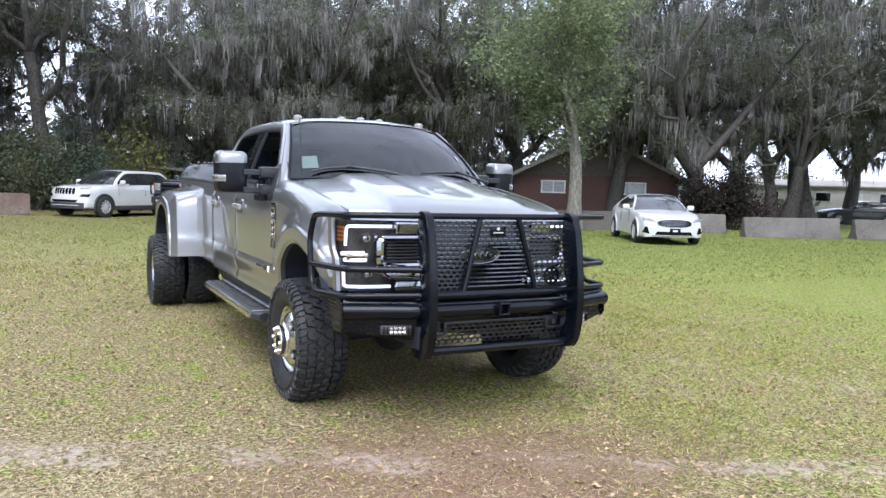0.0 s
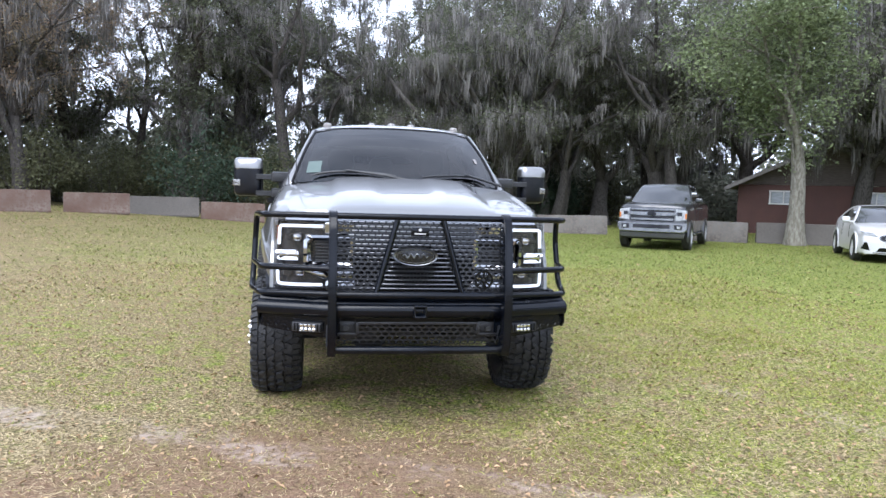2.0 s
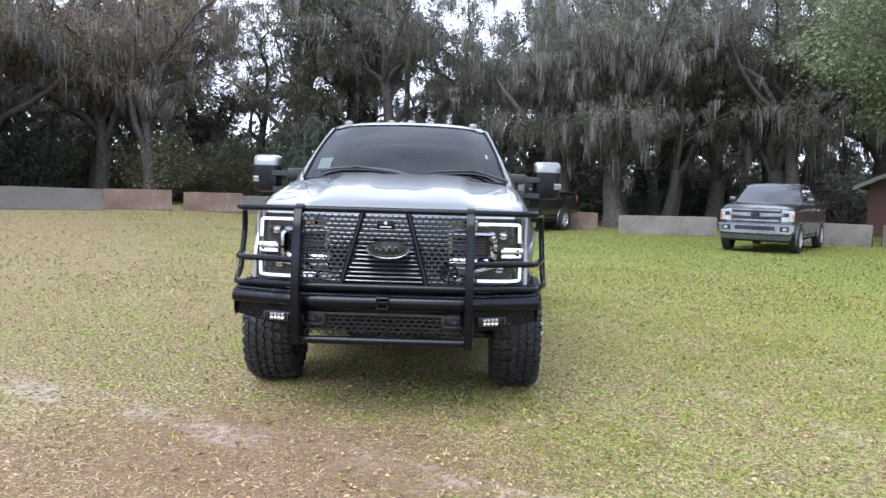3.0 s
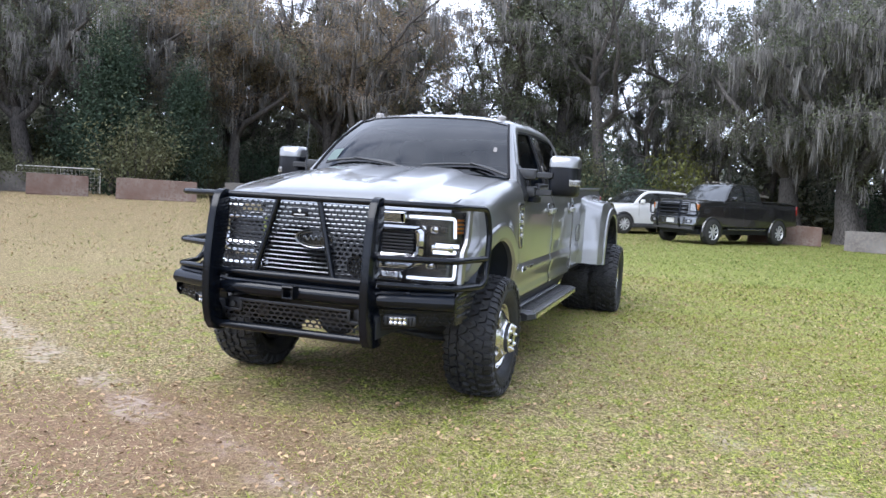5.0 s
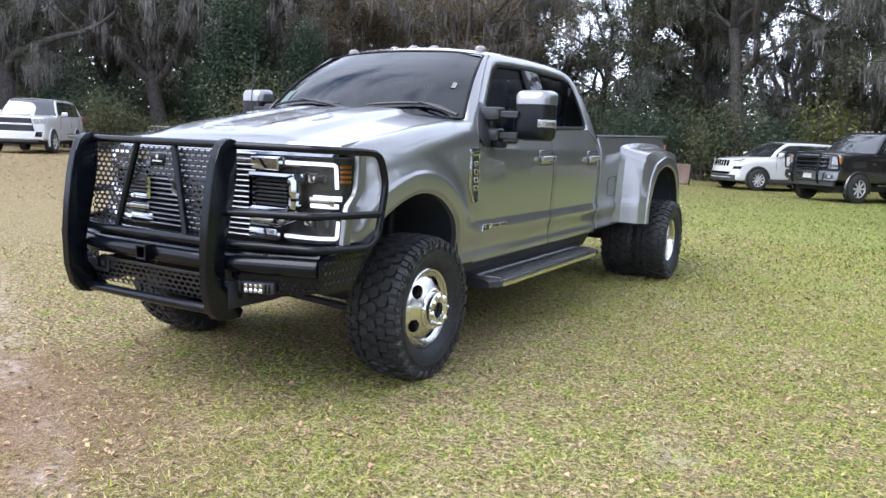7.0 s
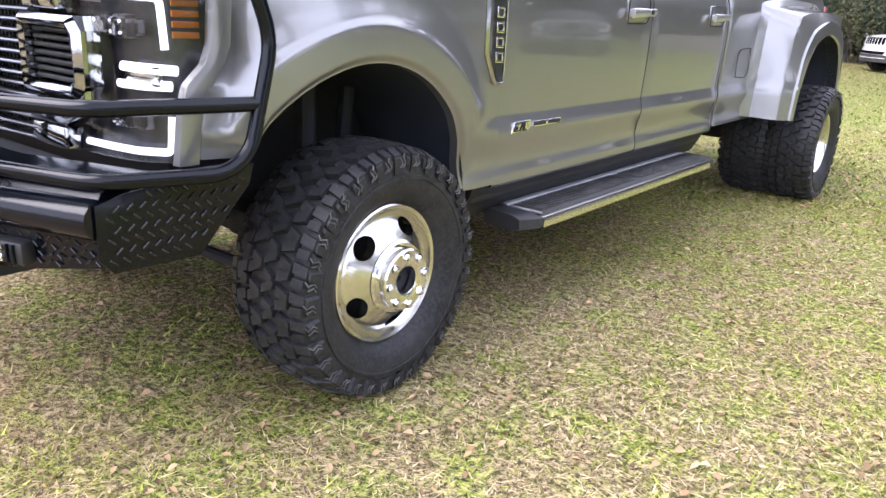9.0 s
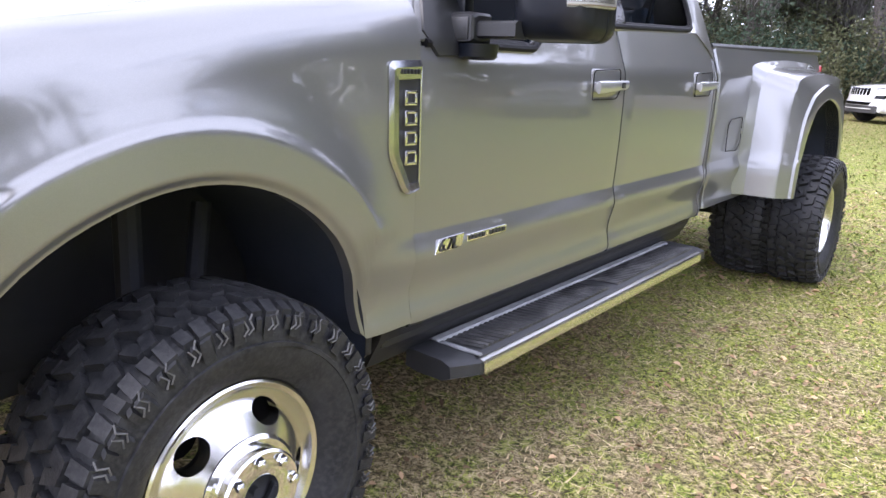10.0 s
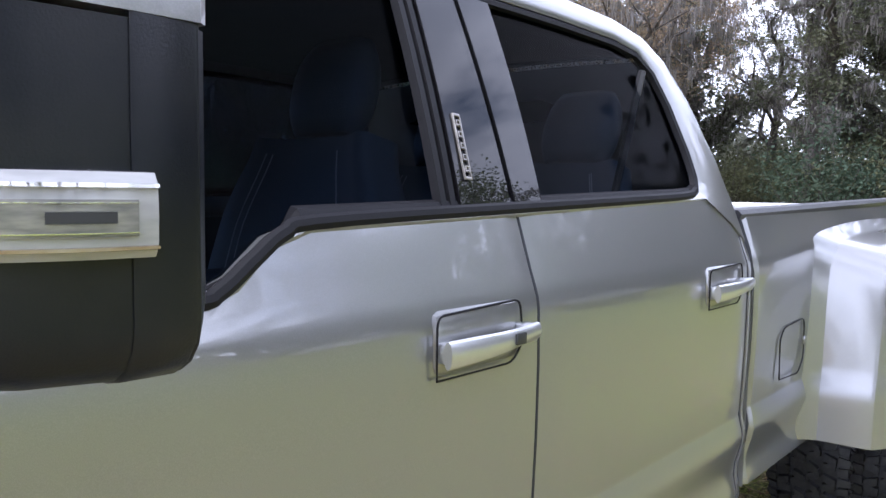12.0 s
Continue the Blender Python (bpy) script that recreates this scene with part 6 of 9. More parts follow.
    # sandy wheel tracks
    for a, c, w, x0, x1 in ((1.86, 0.50, 0.16, -6.0, 2.6), (-4.3, 1.75, 0.30, 2.2, 3.9)):
        d = math_node("ADD", math_node("ADD", sep.outputs["Y"], a), math_node("MULTIPLY", sep.outputs["X"], c))
        d = math_node("ABSOLUTE", math_node("ADD", d, math_node("MULTIPLY", math_node("SUBTRACT", mid, 0.5), 1.1)), 0)
        on = math_node("SUBTRACT", 1.0, ranged(d, w * 0.3, w * 1.7))
        on = math_node("MULTIPLY", on, math_node("MULTIPLY", ranged(sep.outputs["X"], x0, x0 + 0.8), math_node("SUBTRACT", 1.0, ranged(sep.outputs["X"], x1 - 0.8, x1))))
        on = math_node("MULTIPLY", math_node("MULTIPLY", on, ranged(fine, 0.36, 0.60)), ranged(mid, 0.38, 0.62))
        col = mix(math_node("MULTIPLY", on, 0.95), col, (0.50, 0.41, 0.35))
    l.new(col, b.inputs["Base Color"])
    bp = n.new("ShaderNodeBump")
    bp.inputs["Strength"].default_value, bp.inputs["Distance"].default_value = 0.6, 0.03
    l.new(math_node("ADD", grain, math_node("MULTIPLY", fine, 0.8)), bp.inputs["Height"])
    l.new(bp.outputs["Normal"], b.inputs["Normal"])
    return m


M_LAWN = ground_material()
axis_x = sorted(set([-700, -400, -250, -160, -120, -90, -70] + list(np.linspace(-55, 55, 111)) + [70, 90, 120, 160, 250, 400, 700]))
axis_y = sorted(set([-700, -400, -200, -120, -70, -40] + list(np.linspace(-25, 60, 86)) + [75, 95, 130, 180, 300, 500, 800]))
gb = bmesh.new()
loft(gb, [[(x, y, shell(x, y)) for x in axis_x] for y in axis_y])
tagged(part("ground", gb, M_LAWN), "patchy green and straw-coloured lawn with leaf litter and sandy tracks", "lawn", kind="structure")

# == concrete barriers ==
M_CONCRETE = material("weathered_concrete", (0.180, 0.172, 0.160), 0.85, second=(0.075, 0.064, 0.055), scale=1.6, amount=0.9, fine=(0.15, 0.132, 0.115), fine_scale=12, bump=0.35, bump_scale=50)
M_RUSTCON = material("red_stained_concrete", (0.088, 0.046, 0.031), 0.85, second=(0.160, 0.130, 0.108), scale=1.5, amount=0.7, fine=(0.110, 0.065, 0.048), fine_scale=12, bump=0.35, bump_scale=50)
M_DARKCON = material("dark_concrete", (0.085, 0.080, 0.074), 0.88, second=(0.13, 0.115, 0.10), scale=1.2, amount=1.2, fine=(0.09, 0.082, 0.074), fine_scale=18, bump=0.35, bump_scale=50)
BARRIERS = [(-18.24, 17.17, -15.98, 18.88, 1), (-15.12, 19.45, -12.27, 21.05, 2), (-12.84, 22.35, -10.57, 23.27, 1), (-10.49, 24.36, -8.28, 25.04, 1), (-8.64, 26.37, -5.96, 26.88, 2), (-5.9, 26.96, -3.3, 27.21, 1),
            (-21.34, 16.0, -19.92, 17.53, 1), (-24.64, 16.73, -23.0, 18.2, 0), (4.2, 28.0, 6.9, 27.8, 1), (7.45, 25.9, 11.3, 25.1, 0), (11.9, 22.9, 15.2, 20.6, 0), (15.6, 20.7, 18.7, 19.2, 2), (19.2, 18.6, 22.4, 17.1, 0), (21.2, 15.1, 24.55, 13.45, 0), (25.4, 13.4, 28.8, 12.0, 0), (29.4, 11.6, 32.6, 10.4, 0)]


def barrier(x0, y0, x1, y1, tone, seed):
    rnd = random.Random(seed)
    length = math.hypot(x1 - x0, y1 - y0)
    bm = bmesh.new()
    prof = [(-0.30, 0.0), (-0.30, 0.075), (-0.175, 0.33), (-0.082, 0.795), (-0.07, 0.81), (0.07, 0.81), (0.082, 0.795), (0.175, 0.33), (0.30, 0.075), (0.30, 0.0)]
    rows = []
    for k in range(15):
        x = lerp(-length / 2, length / 2, k / 14)
        end = 0.985 if k in (0, 14) else 1.0
        rows.append([(x, a * end + rnd.uniform(-0.004, 0.004), c * end + (rnd.uniform(-0.004, 0.004) if c > 0.1 else 0)) for a, c in prof])
    loft(bm, rows, closed=True, caps=True)
    label = ("weathered grey concrete road barrier on grass", "rust-red stained concrete road barrier on grass", "dark mossy concrete road barrier on grass")[tone]
    ob = part("concrete_barrier", bm, (M_CONCRETE, M_RUSTCON, M_DARKCON)[tone], angle=25)
    cx, cy = (x0 + x1) / 2, (y0 + y1) / 2
    ob.matrix_world = pose(cx, cy, shell(cx, cy) - 0.03, rnd.uniform(-1, 1), rnd.uniform(-1, 1), math.degrees(math.atan2(y1 - y0, x1 - x0)))
    tagged(ob, label, "barrier", "row of barriers")
    for sx in (-1, 1):
        bm = bmesh.new()
        tube(bm, bend([(sx * length / 2, 0, 0.60), (sx * (length / 2 + 0.05), 0.03, 0.60), (sx * (length / 2 + 0.05), -0.03, 0.60), (sx * length / 2, 0, 0.57)], 0.02), 0.012, 6)
        part("link_loop", bm, M_DARKCON, ob)


for i, row in enumerate(BARRIERS):
    barrier(*row, seed=i)

# == house beyond the barriers ==
M_BRICK = material("dark_red_brick", (0.080, 0.034, 0.028), 0.85, second=(0.055, 0.028, 0.024), scale=2.5, amount=1.0, fine=(0.11, 0.058, 0.047), fine_scale=30, bump=0.3, bump_scale=60)
M_SIDING = material("brown_wood_siding", (0.060, 0.047, 0.040), 0.8, second=(0.095, 0.078, 0.066), scale=4, bump=0.2, bump_scale=30, stretch=(1, 8, 8))
M_ROOFING = material("grey_shingle", (0.16, 0.15, 0.14), 0.9, second=(0.10, 0.09, 0.085), scale=3, fine=(0.21, 0.20, 0.185), fine_scale=20, bump=0.3, bump_scale=40)
M_WHITETRIM = material("white_trim", (0.62, 0.62, 0.60), 0.6, second=(0.50, 0.50, 0.47), scale=3)
M_SHEET = material("pale_sheet_metal", (0.52, 0.51, 0.48), 0.55, second=(0.40, 0.39, 0.36), scale=1.5, fine=(0.45, 0.43, 0.40), fine_scale=12)
M_REDROOF = material("weathered_roof", (0.30, 0.27, 0.24), 0.8, second=(0.38, 0.35, 0.32), scale=1.0)


def house():
    h = thing("house", "low dark red brick house with brown gable behind trees", "house", m=pose(22.6, 25.9, 0.0, 0, 0, math.degrees(math.atan2(23.34 - 28.35, 25.72 - 19.35))))
    W, D, E, P = 8.4, 11.0, 2.35, 4.35
    bm = bmesh.new()
    # front wall with two openings
    holes = [(-2.75, -1.55, 1.45, 2.05), (0.85, 2.55, 1.45, 2.05)]
    xs = sorted({-W / 2, W / 2, *[v for a in holes for v in a[:2]]})
    for a, c in zip(xs, xs[1:]):
        hole = [q for q in holes if q[0] <= a and q[1] >= c]
        for z0, z1 in ([(0, 1.45), (2.05, E)] if hole else [(0, E)]):
            box(bm, ((a + c) / 2, 0, (z0 + z1) / 2), (c - a, 0.2, z1 - z0))
    for sx in (-1, 1):
        box(bm, (sx * (W / 2 - 0.1), D / 2, E / 2), (0.2, D - 0.2, E))
    box(bm, (0, D, E / 2), (W, 0.2, E))
    part("wall", bm, M_BRICK, h)
    for k in range(12):
        z = E + 0.02 + k * 0.165
        half = (W / 2) * (1 - (z - E) / (P - E))
        if half < 0.15:
            continue
        bm = bmesh.new()
        half2 = max((W / 2) * (1 - (z + 0.16 - E) / (P - E)), 0.02)
        plate(bm, [(-half, -0.06, z), (half, -0.06, z), (half2, -0.085, z + 0.17), (-half2, -0.085, z + 0.17)], 0.10, (0, 1, 0))
        part("siding_board", bm, M_SIDING, h)
    for sx in (-1, 1):
        bm = bmesh.new()
        s0, s1 = Vector((sx * (W / 2 + 0.55), 0, E - 0.24)), Vector((0, 0, P + 0.04))
        plate(bm, [s0 + Vector((0, -0.6, 0)), s1 + Vector((0, -0.6, 0)), s1 + Vector((0, D + 0.4, 0)), s0 + Vector((0, D + 0.4, 0))], 0.12, (0, 0, 1))
        part("roof", bm, M_ROOFING, h)
        bm = bmesh.new()
        plate(bm, [s0 + Vector((0, -0.62, 0.10)), s1 + Vector((0, -0.62, 0.10)), s1 + Vector((0, -0.62, -0.08)), s0 + Vector((0, -0.62, -0.08))], 0.04, (0, -1, 0))
        part("fascia", bm, M_ROOFING, h)
    for x0, x1, z0, z1 in holes:
        cx, cz = (x0 + x1) / 2, (z0 + z1) / 2
        w = thing("window", "", "")
        w.parent = h
        for dx, dz, sx, sz in ((0, (z1 - z0) / 2, x1 - x0 + 0.1, 0.07), (0, -(z1 - z0) / 2, x1 - x0 + 0.1, 0.07), ((x1 - x0) / 2, 0, 0.07, z1 - z0), (-(x1 - x0) / 2, 0, 0.07, z1 - z0), (0, 0, 0.05, z1 - z0)):
            bm = bmesh.new()
            box(bm, (cx + dx, -0.11, cz + dz), (sx, 0.07, sz))
            part("window_frame", bm, M_WHITETRIM, w)
        bm = bmesh.new()
        box(bm, (cx, -0.02, cz), (x1 - x0, 0.02, z1 - z0))
        part("pane", bm, material("pale_blind", (0.34, 0.36, 0.37), 0.15, coat=1.0, second=(0.22, 0.24, 0.25), scale=3, stretch=(1, 1, 6)), w)


house()


def trailer_home():
    h = thing("mobile_home", "long pale sheet-metal mobile home with weathered roof", "house", m=pose(48.5, 29.5, 0.0, 0, 0, -56))
    L = 15.0
    bm = bmesh.new()
    box(bm, (0, 2, 1.35), (L, 4, 2.2), 0.03)
    part("wall", bm, M_SHEET, h)
    bm = bmesh.new()
    loft(bm, [[(x, y, z) for y, z in ((-0.25, 2.38), (-0.25, 2.48), (2.0, 2.95), (4.25, 2.48), (4.25, 2.38))] for x in (-L / 2 - 0.2, L / 2 + 0.2)], closed=True, caps=True)
    part("roof", bm, M_REDROOF, h)
    for x in (-5.0, -1.5, 2.6, 5.5):
        bm = bmesh.new()
        box(bm, (x, -0.02, 1.65), (1.1, 0.06, 0.75))
        w = part("window", bm, M_WHITETRIM, h)
        bm = bmesh.new()
        box(bm, (x, -0.045, 1.65), (0.95, 0.04, 0.6))
        part("pane", bm, M_GLOSSBLACK, w)
    bm = bmesh.new()
    box(bm, (0.6, -0.03, 1.25), (0.9, 0.06, 1.95))
    part("door", bm, M_WHITETRIM, h)
    for k in range(15):
        bm = bmesh.new()
        box(bm, (-L / 2 + 0.5 + k, -0.012, 0.12), (0.96, 0.03, 0.26))
        part("skirting_panel", bm, M_SHEET, h)


trailer_home()
fence = thing("white_fence", "plain white board fence", "fence", m=pose(44.5, 36.5, 0.0, 0, 0, -50))
for k in range(9):
    bm = bmesh.new()
    box(bm, (-4 + k * 1.0, 0, 0.65), (0.96, 0.05, 1.3), 0.01)
    part("fence_panel", bm, M_WHITETRIM, fence)

# low shed roofs among the trees
for x, y, rot, w in ((2.0, 40.5, 8, 7.0), (15.5, 46.0, -12, 8.0)):
    shed = thing("shed", "dark open shed with pale metal roof among trees", "shed", m=pose(x, y, shell(x, y), 0, 0, rot))
    bm = bmesh.new()
    box(bm, (0, 0, 2.35), (w, 4.0, 0.09), 0.02, Matrix.Rotation(radians(4), 4, "X") @ Matrix.Rotation(radians(5), 4, "Y"))
    part("roof", bm, M_SHEET, shed)
    bm = bmesh.new()
    box(bm, (0, 1.2, 1.0), (w - 0.5, 0.15, 2.0))
    part("wall", bm, M_SIDING, shed)
    for sx in (-1, 1):
        bm = bmesh.new()
        box(bm, (sx * (w / 2 - 0.3), -1.6, 1.1), (0.12, 0.12, 2.2))
        part("post", bm, M_SIDING, shed)

# wire gate by the woods
gate = thing("wire_gate", "low grey wire gate in front of the woods", "gate", m=pose(-22.5, 18.6, shell(-22.5, 18.6), 0, 0, 28))
bm = bmesh.new()
tube(bm, bend([(-1.6, 0, 0.05), (-1.6, 0, 1.05), (1.6, 0, 1.05), (1.6, 0, 0.05)], 0.08), 0.022, 8)
part("gate_frame", bm, M_SHEET, gate)
bm = bmesh.new()
for k in range(22):
    tube(bm, [(-1.6 + 3.2 * (k + 0.5) / 22, 0, 0.05), (-1.6 + 3.2 * (k + 0.5) / 22, 0, 1.05)], 0.004, 4)
for k in range(7):
    tube(bm, [(-1.6, 0, 0.1 + 0.14 * k), (1.6, 0, 0.1 + 0.14 * k)], 0.004, 4)
part("wire_mesh", bm, M_SHEET, gate)

# == parked vehicles: each built nose towards -y with its front axle over its origin ==
M_TYREFAR = material("road_tyre", (0.022, 0.022, 0.022), 0.7, second=(0.035, 0.034, 0.033), scale=9)
M_ALLOY = material("alloy_wheel", (0.62, 0.62, 0.63), 0.3, metal=0.35, second=(0.52, 0.52, 0.53), scale=8)
M_CARCHROME = material("dull_chrome", (0.26, 0.265, 0.27), 0.26, metal=0.9, second=(0.19, 0.195, 0.20), scale=6)
M_CARLAMP = material("car_lamp_lens", (0.38, 0.39, 0.40), 0.1, coat=1.0, second=(0.20, 0.21, 0.22), scale=14)
M_CLADDING = material("dark_cladding", (0.030, 0.030, 0.032), 0.6, second=(0.042, 0.042, 0.044), scale=6)


def car_wheel(parent, x, y, r, w, spokes):
    s = 1 if x > 0 else -1
    bm = bmesh.new()
    lathe(bm, [(-w / 2, r * 0.62), (-w / 2 * 1.02, r * 0.85), (-w / 2 * 0.8, r * 0.985), (0, r), (w / 2 * 0.8, r * 0.985), (w / 2 * 1.02, r * 0.85), (w / 2, r * 0.62)], 32)
    tyre = part("wheel", bm, M_TYREFAR, parent)
    tyre.matrix_basis = pose(x, y, r) @ Matrix.Diagonal((s, 1, 1, 1))
    bm = bmesh.new()
    lathe(bm, [(w * 0.30, r * 0.64), (w * 0.46, r * 0.63), (w * 0.47, r * 0.60), (w * 0.35, r * 0.57)], 32)
    for k in range(spokes):
        a = 2 * math.pi * k / spokes
        m = Matrix.Rotation(a, 4, "X")
        vs = box(bm, (0, 0, 0), (w * 0.10, r * 0.13, r * 0.50), 0.006, seg=1)
        for v in vs:
            v.co = m @ (v.co + Vector((w * 0.38, 0, r * 0.34)))
    lathe(bm, [(w * 0.34, r * 0.18), (w * 0.45, r * 0.16), (w * 0.47, r * 0.05), (w * 0.47, 0.001)], 16)
    part("rim", bm, M_ALLOY, tyre)
    bm = bmesh.new()
    lathe(bm, [(w * 0.22, r * 0.62), (w * 0.22, 0.001)], 24)
    part("brake_shadow", bm, M_DARK, tyre)


def car(name, label, category, m, paint, wide, stations, cab, axle, wheel_r, spokes, clad, lamps, windows, bow=0.22, lean=0.18, size=1.0, track=0.0):
    """stations: (y, sill height, shoulder height, half width) from nose to tail; cab: y of the windscreen's foot and head, of the rear
    window's head and foot, belt height in front and behind, roof height, half widths at belt and roof."""
    root = thing(name, label, category, "parked cars", m @ Matrix.Scale(size, 4))
    nose_y = stations[0][0]

    def bent(x, y, z):
        """Bows the nose in plan and leans it back above the bumper."""
        k = smooth(nose_y + 0.9, nose_y, y)
        return Vector((x, y + k * (bow * (x / wide) ** 2 + lean * max(0.0, z - 0.55)), z))
    bm = bmesh.new()
    fine = spline([(a, c, d) for a, c, d, e in stations], len(stations) * 4 - 3)
    fine_w = spline([(e, 0, 0) for a, c, d, e in stations], len(stations) * 4 - 3)
    rows = []
    for (y, lo, hi), wv in zip(fine, fine_w):
        w = wv.x
        sect = [(w * 0.90, lo), (w * 0.975, lo + 0.05), (w * 0.992, lerp(lo, hi, 0.22)), (w, lerp(lo, hi, 0.45)), (w * 0.988, lerp(lo, hi, 0.60)), (w * 0.992, lerp(lo, hi, 0.74)), (w * 0.975, lerp(lo, hi, 0.88)),
                (w * 0.93, lerp(lo, hi, 0.97)), (w * 0.82, hi + 0.008), (w * 0.5, hi + 0.026), (0, hi + 0.034)]
        rows.append([bent(x, y, z) for x, z in sect + [(-x, z) for x, z in sect[-2::-1]]])
    loft(bm, rows)
    for row in (rows[0], rows[-1]):
        half = len(row) // 2
        loft(bm, [[bent(lerp(row[i].x, -row[i].x, u), fine[0][0] if row is rows[0] else fine[-1][0], row[i].z) for u in np.linspace(0, 1, 13)] for i in range(half + 1)])
    bmesh.ops.remove_doubles(bm, verts=bm.verts, dist=0.0015)
    part("body", bm, paint, root, angle=35)
    # upper body: one skin whose panes, pillars and roof are told apart by where they lie
    A0, A1, D1, D0, b0, b1, roof, wb, wt = cab
    line = spline([(A0, 0.0, 0), (lerp(A0, A1, 0.55), 0.60, 0), (A1, 0.925, 0), (A1 + 0.4, 0.99, 0), ((A1 + D1) / 2, 1.0, 0), (D1 - 0.35, 0.975, 0), (D1, 0.91, 0), (lerp(D1, D0, 0.55), 0.48, 0), (D0, 0.0, 0)], 80)
    top_at = [(p.x, p.y) for p in line]
    skins = {}
    grid, info = [], []
    for y in np.linspace(A0, D0, 72):
        f = table(y, top_at)
        belt = lerp(b0, b1, (y - A0) / (D0 - A0))
        zr = belt + (roof - belt) * f
        h = zr - belt
        rc = min(0.085, 0.45 * h)
        row, tags = [], []

        def half_width(z):
            return lerp(wb, wt, min(1.0, ((z - belt) / (roof - belt))) ** 1.25)
        for k in range(9):
            z = belt - 0.05 + (h + 0.05 - rc) * k / 8
            row.append((half_width(max(z, belt)), z))
        w1 = half_width(zr - rc)
        for k in range(1, 5):
            a = math.pi / 2 * k / 4
            row.append((w1 - rc * 0.9 * (1 - math.cos(a)), zr - rc + rc * math.sin(a)))
        w2 = row[-1][0]
        for k in range(1, 7):
            u = k / 6
            row.append((w2 * (1 - u), zr + 0.03 * f * (1 - (1 - u) ** 2)))
        full = row + [(-x, z) for x, z in row[-2::-1]]
        fore, aft = 1 - smooth(A0, A1 + 0.5, y), smooth(D1 - 0.4, D0, y)
        grid.append([Vector((x, y + 0.17 * fore * (x / wb) ** 2 - 0.10 * aft * (x / wb) ** 2, z)) for x, z in full])
        info.append((y, belt, zr))
    count = len(grid[0])

    def kind_of(i, k):
        y, belt, zr = info[i]
        kk = k if k < count // 2 else count - 2 - k
        z = (grid[i][k].z + grid[i][k + 1].z + grid[i + 1][k].z) / 3
        if kk >= 12:
            if A0 + 0.03 < y < A1:
                return "windshield"
            if D1 + 0.02 < y < D0 - 0.06:
                return "rear_window"
            return "cabin"
        if kk < 8 and belt + 0.025 < z < roof - 0.115:
            for n, (p, q) in enumerate(windows):
                if p < y < q:
                    return "side_window", n, k < count // 2
            if windows[0][0] < y < windows[-1][1] and kk < 8:
                return "door_pillar", 0, k < count // 2
        return "cabin"
    for i in range(len(grid) - 1):
        for k in range(count - 1):
            bm, seen = skins.setdefault(kind_of(i, k), (bmesh.new(), {}))
            corners = ((i, k), (i, k + 1), (i + 1, k + 1), (i + 1, k))
            for q in corners:
                if q not in seen:
                    seen[q] = bm.verts.new(grid[q[0]][q[1]])
            bm.faces.new([seen[q] for q in corners])
    for key in sorted(skins, key=str):
        nm = key if isinstance(key, str) else key[0]
        part(nm, skins[key][0], paint if nm == "cabin" else (M_GLOSSBLACK if nm == "door_pillar" else M_CARGLASS), root, angle=50, fix=False)
    belt = lerp(b0, b1, 0.3)
    mid = (A0 + D0) / 2
    for sx in (1, -1):
        bm = bmesh.new()
        box(bm, (sx * (wb + 0.15), A0 + 0.50, belt + 0.10), (0.21, 0.11, 0.15), 0.045, seg=3)
        box(bm, (sx * (wb + 0.04), A0 + 0.52, belt + 0.04), (0.14, 0.06, 0.05), 0.015)
        part("wing_mirror", bm, clad if category == "truck" else paint, root)
        for y in (0, axle):
            car_wheel(root, sx * (wide - wheel_r * 0.29 + 0.03 + track), y, wheel_r, wheel_r * 0.62, spokes)
            bm = bmesh.new()
            loft(bm, [[(sx * xx, y + rr * math.cos(a), max(wheel_r + rr * math.sin(a), 0.22)) for a in np.linspace(radians(-18), radians(198), 26)] for xx, rr in ((wide - 0.06, wheel_r * 1.06), (wide + 0.012, wheel_r * 1.09), (wide + 0.016, wheel_r * 1.22), (wide - 0.03, wheel_r * 1.27))])
            part("wheel_arch", bm, clad, root)
            bm = bmesh.new()
            lathe(bm, [(0.004, wheel_r * 1.08), (0.004, 0.001)], 28)
            ob = part("wheel_housing", bm, M_DARK, root)
            ob.matrix_basis = pose(sx * (wide - 0.002), y, wheel_r + 0.02)
        for y in (mid - 0.15, mid + 0.85):
            bm = bmesh.new()
            box(bm, (sx * (wide - 0.004), y, belt - 0.15), (0.03, 0.18, 0.03), 0.012)
            part("door_handle", bm, M_CARCHROME if category == "truck" else paint, root)
        for y in (mid + 0.02, A0 + 0.42, mid + 1.0):
            bm = bmesh.new()
            tube(bm, [(sx * (wide * 0.975), y, belt - 0.04), (sx * (wide + 0.001), y, belt - 0.30), (sx * (wide * 0.985), y, 0.48)], 0.005, 5)
            part("door_gap", bm, M_DARK, root)
    bm = bmesh.new()
    box(bm, (0, axle / 2, wheel_r), (wide * 1.66, axle + 1.1, 0.20), 0.03)
    part("underbody", bm, M_DARK, root)
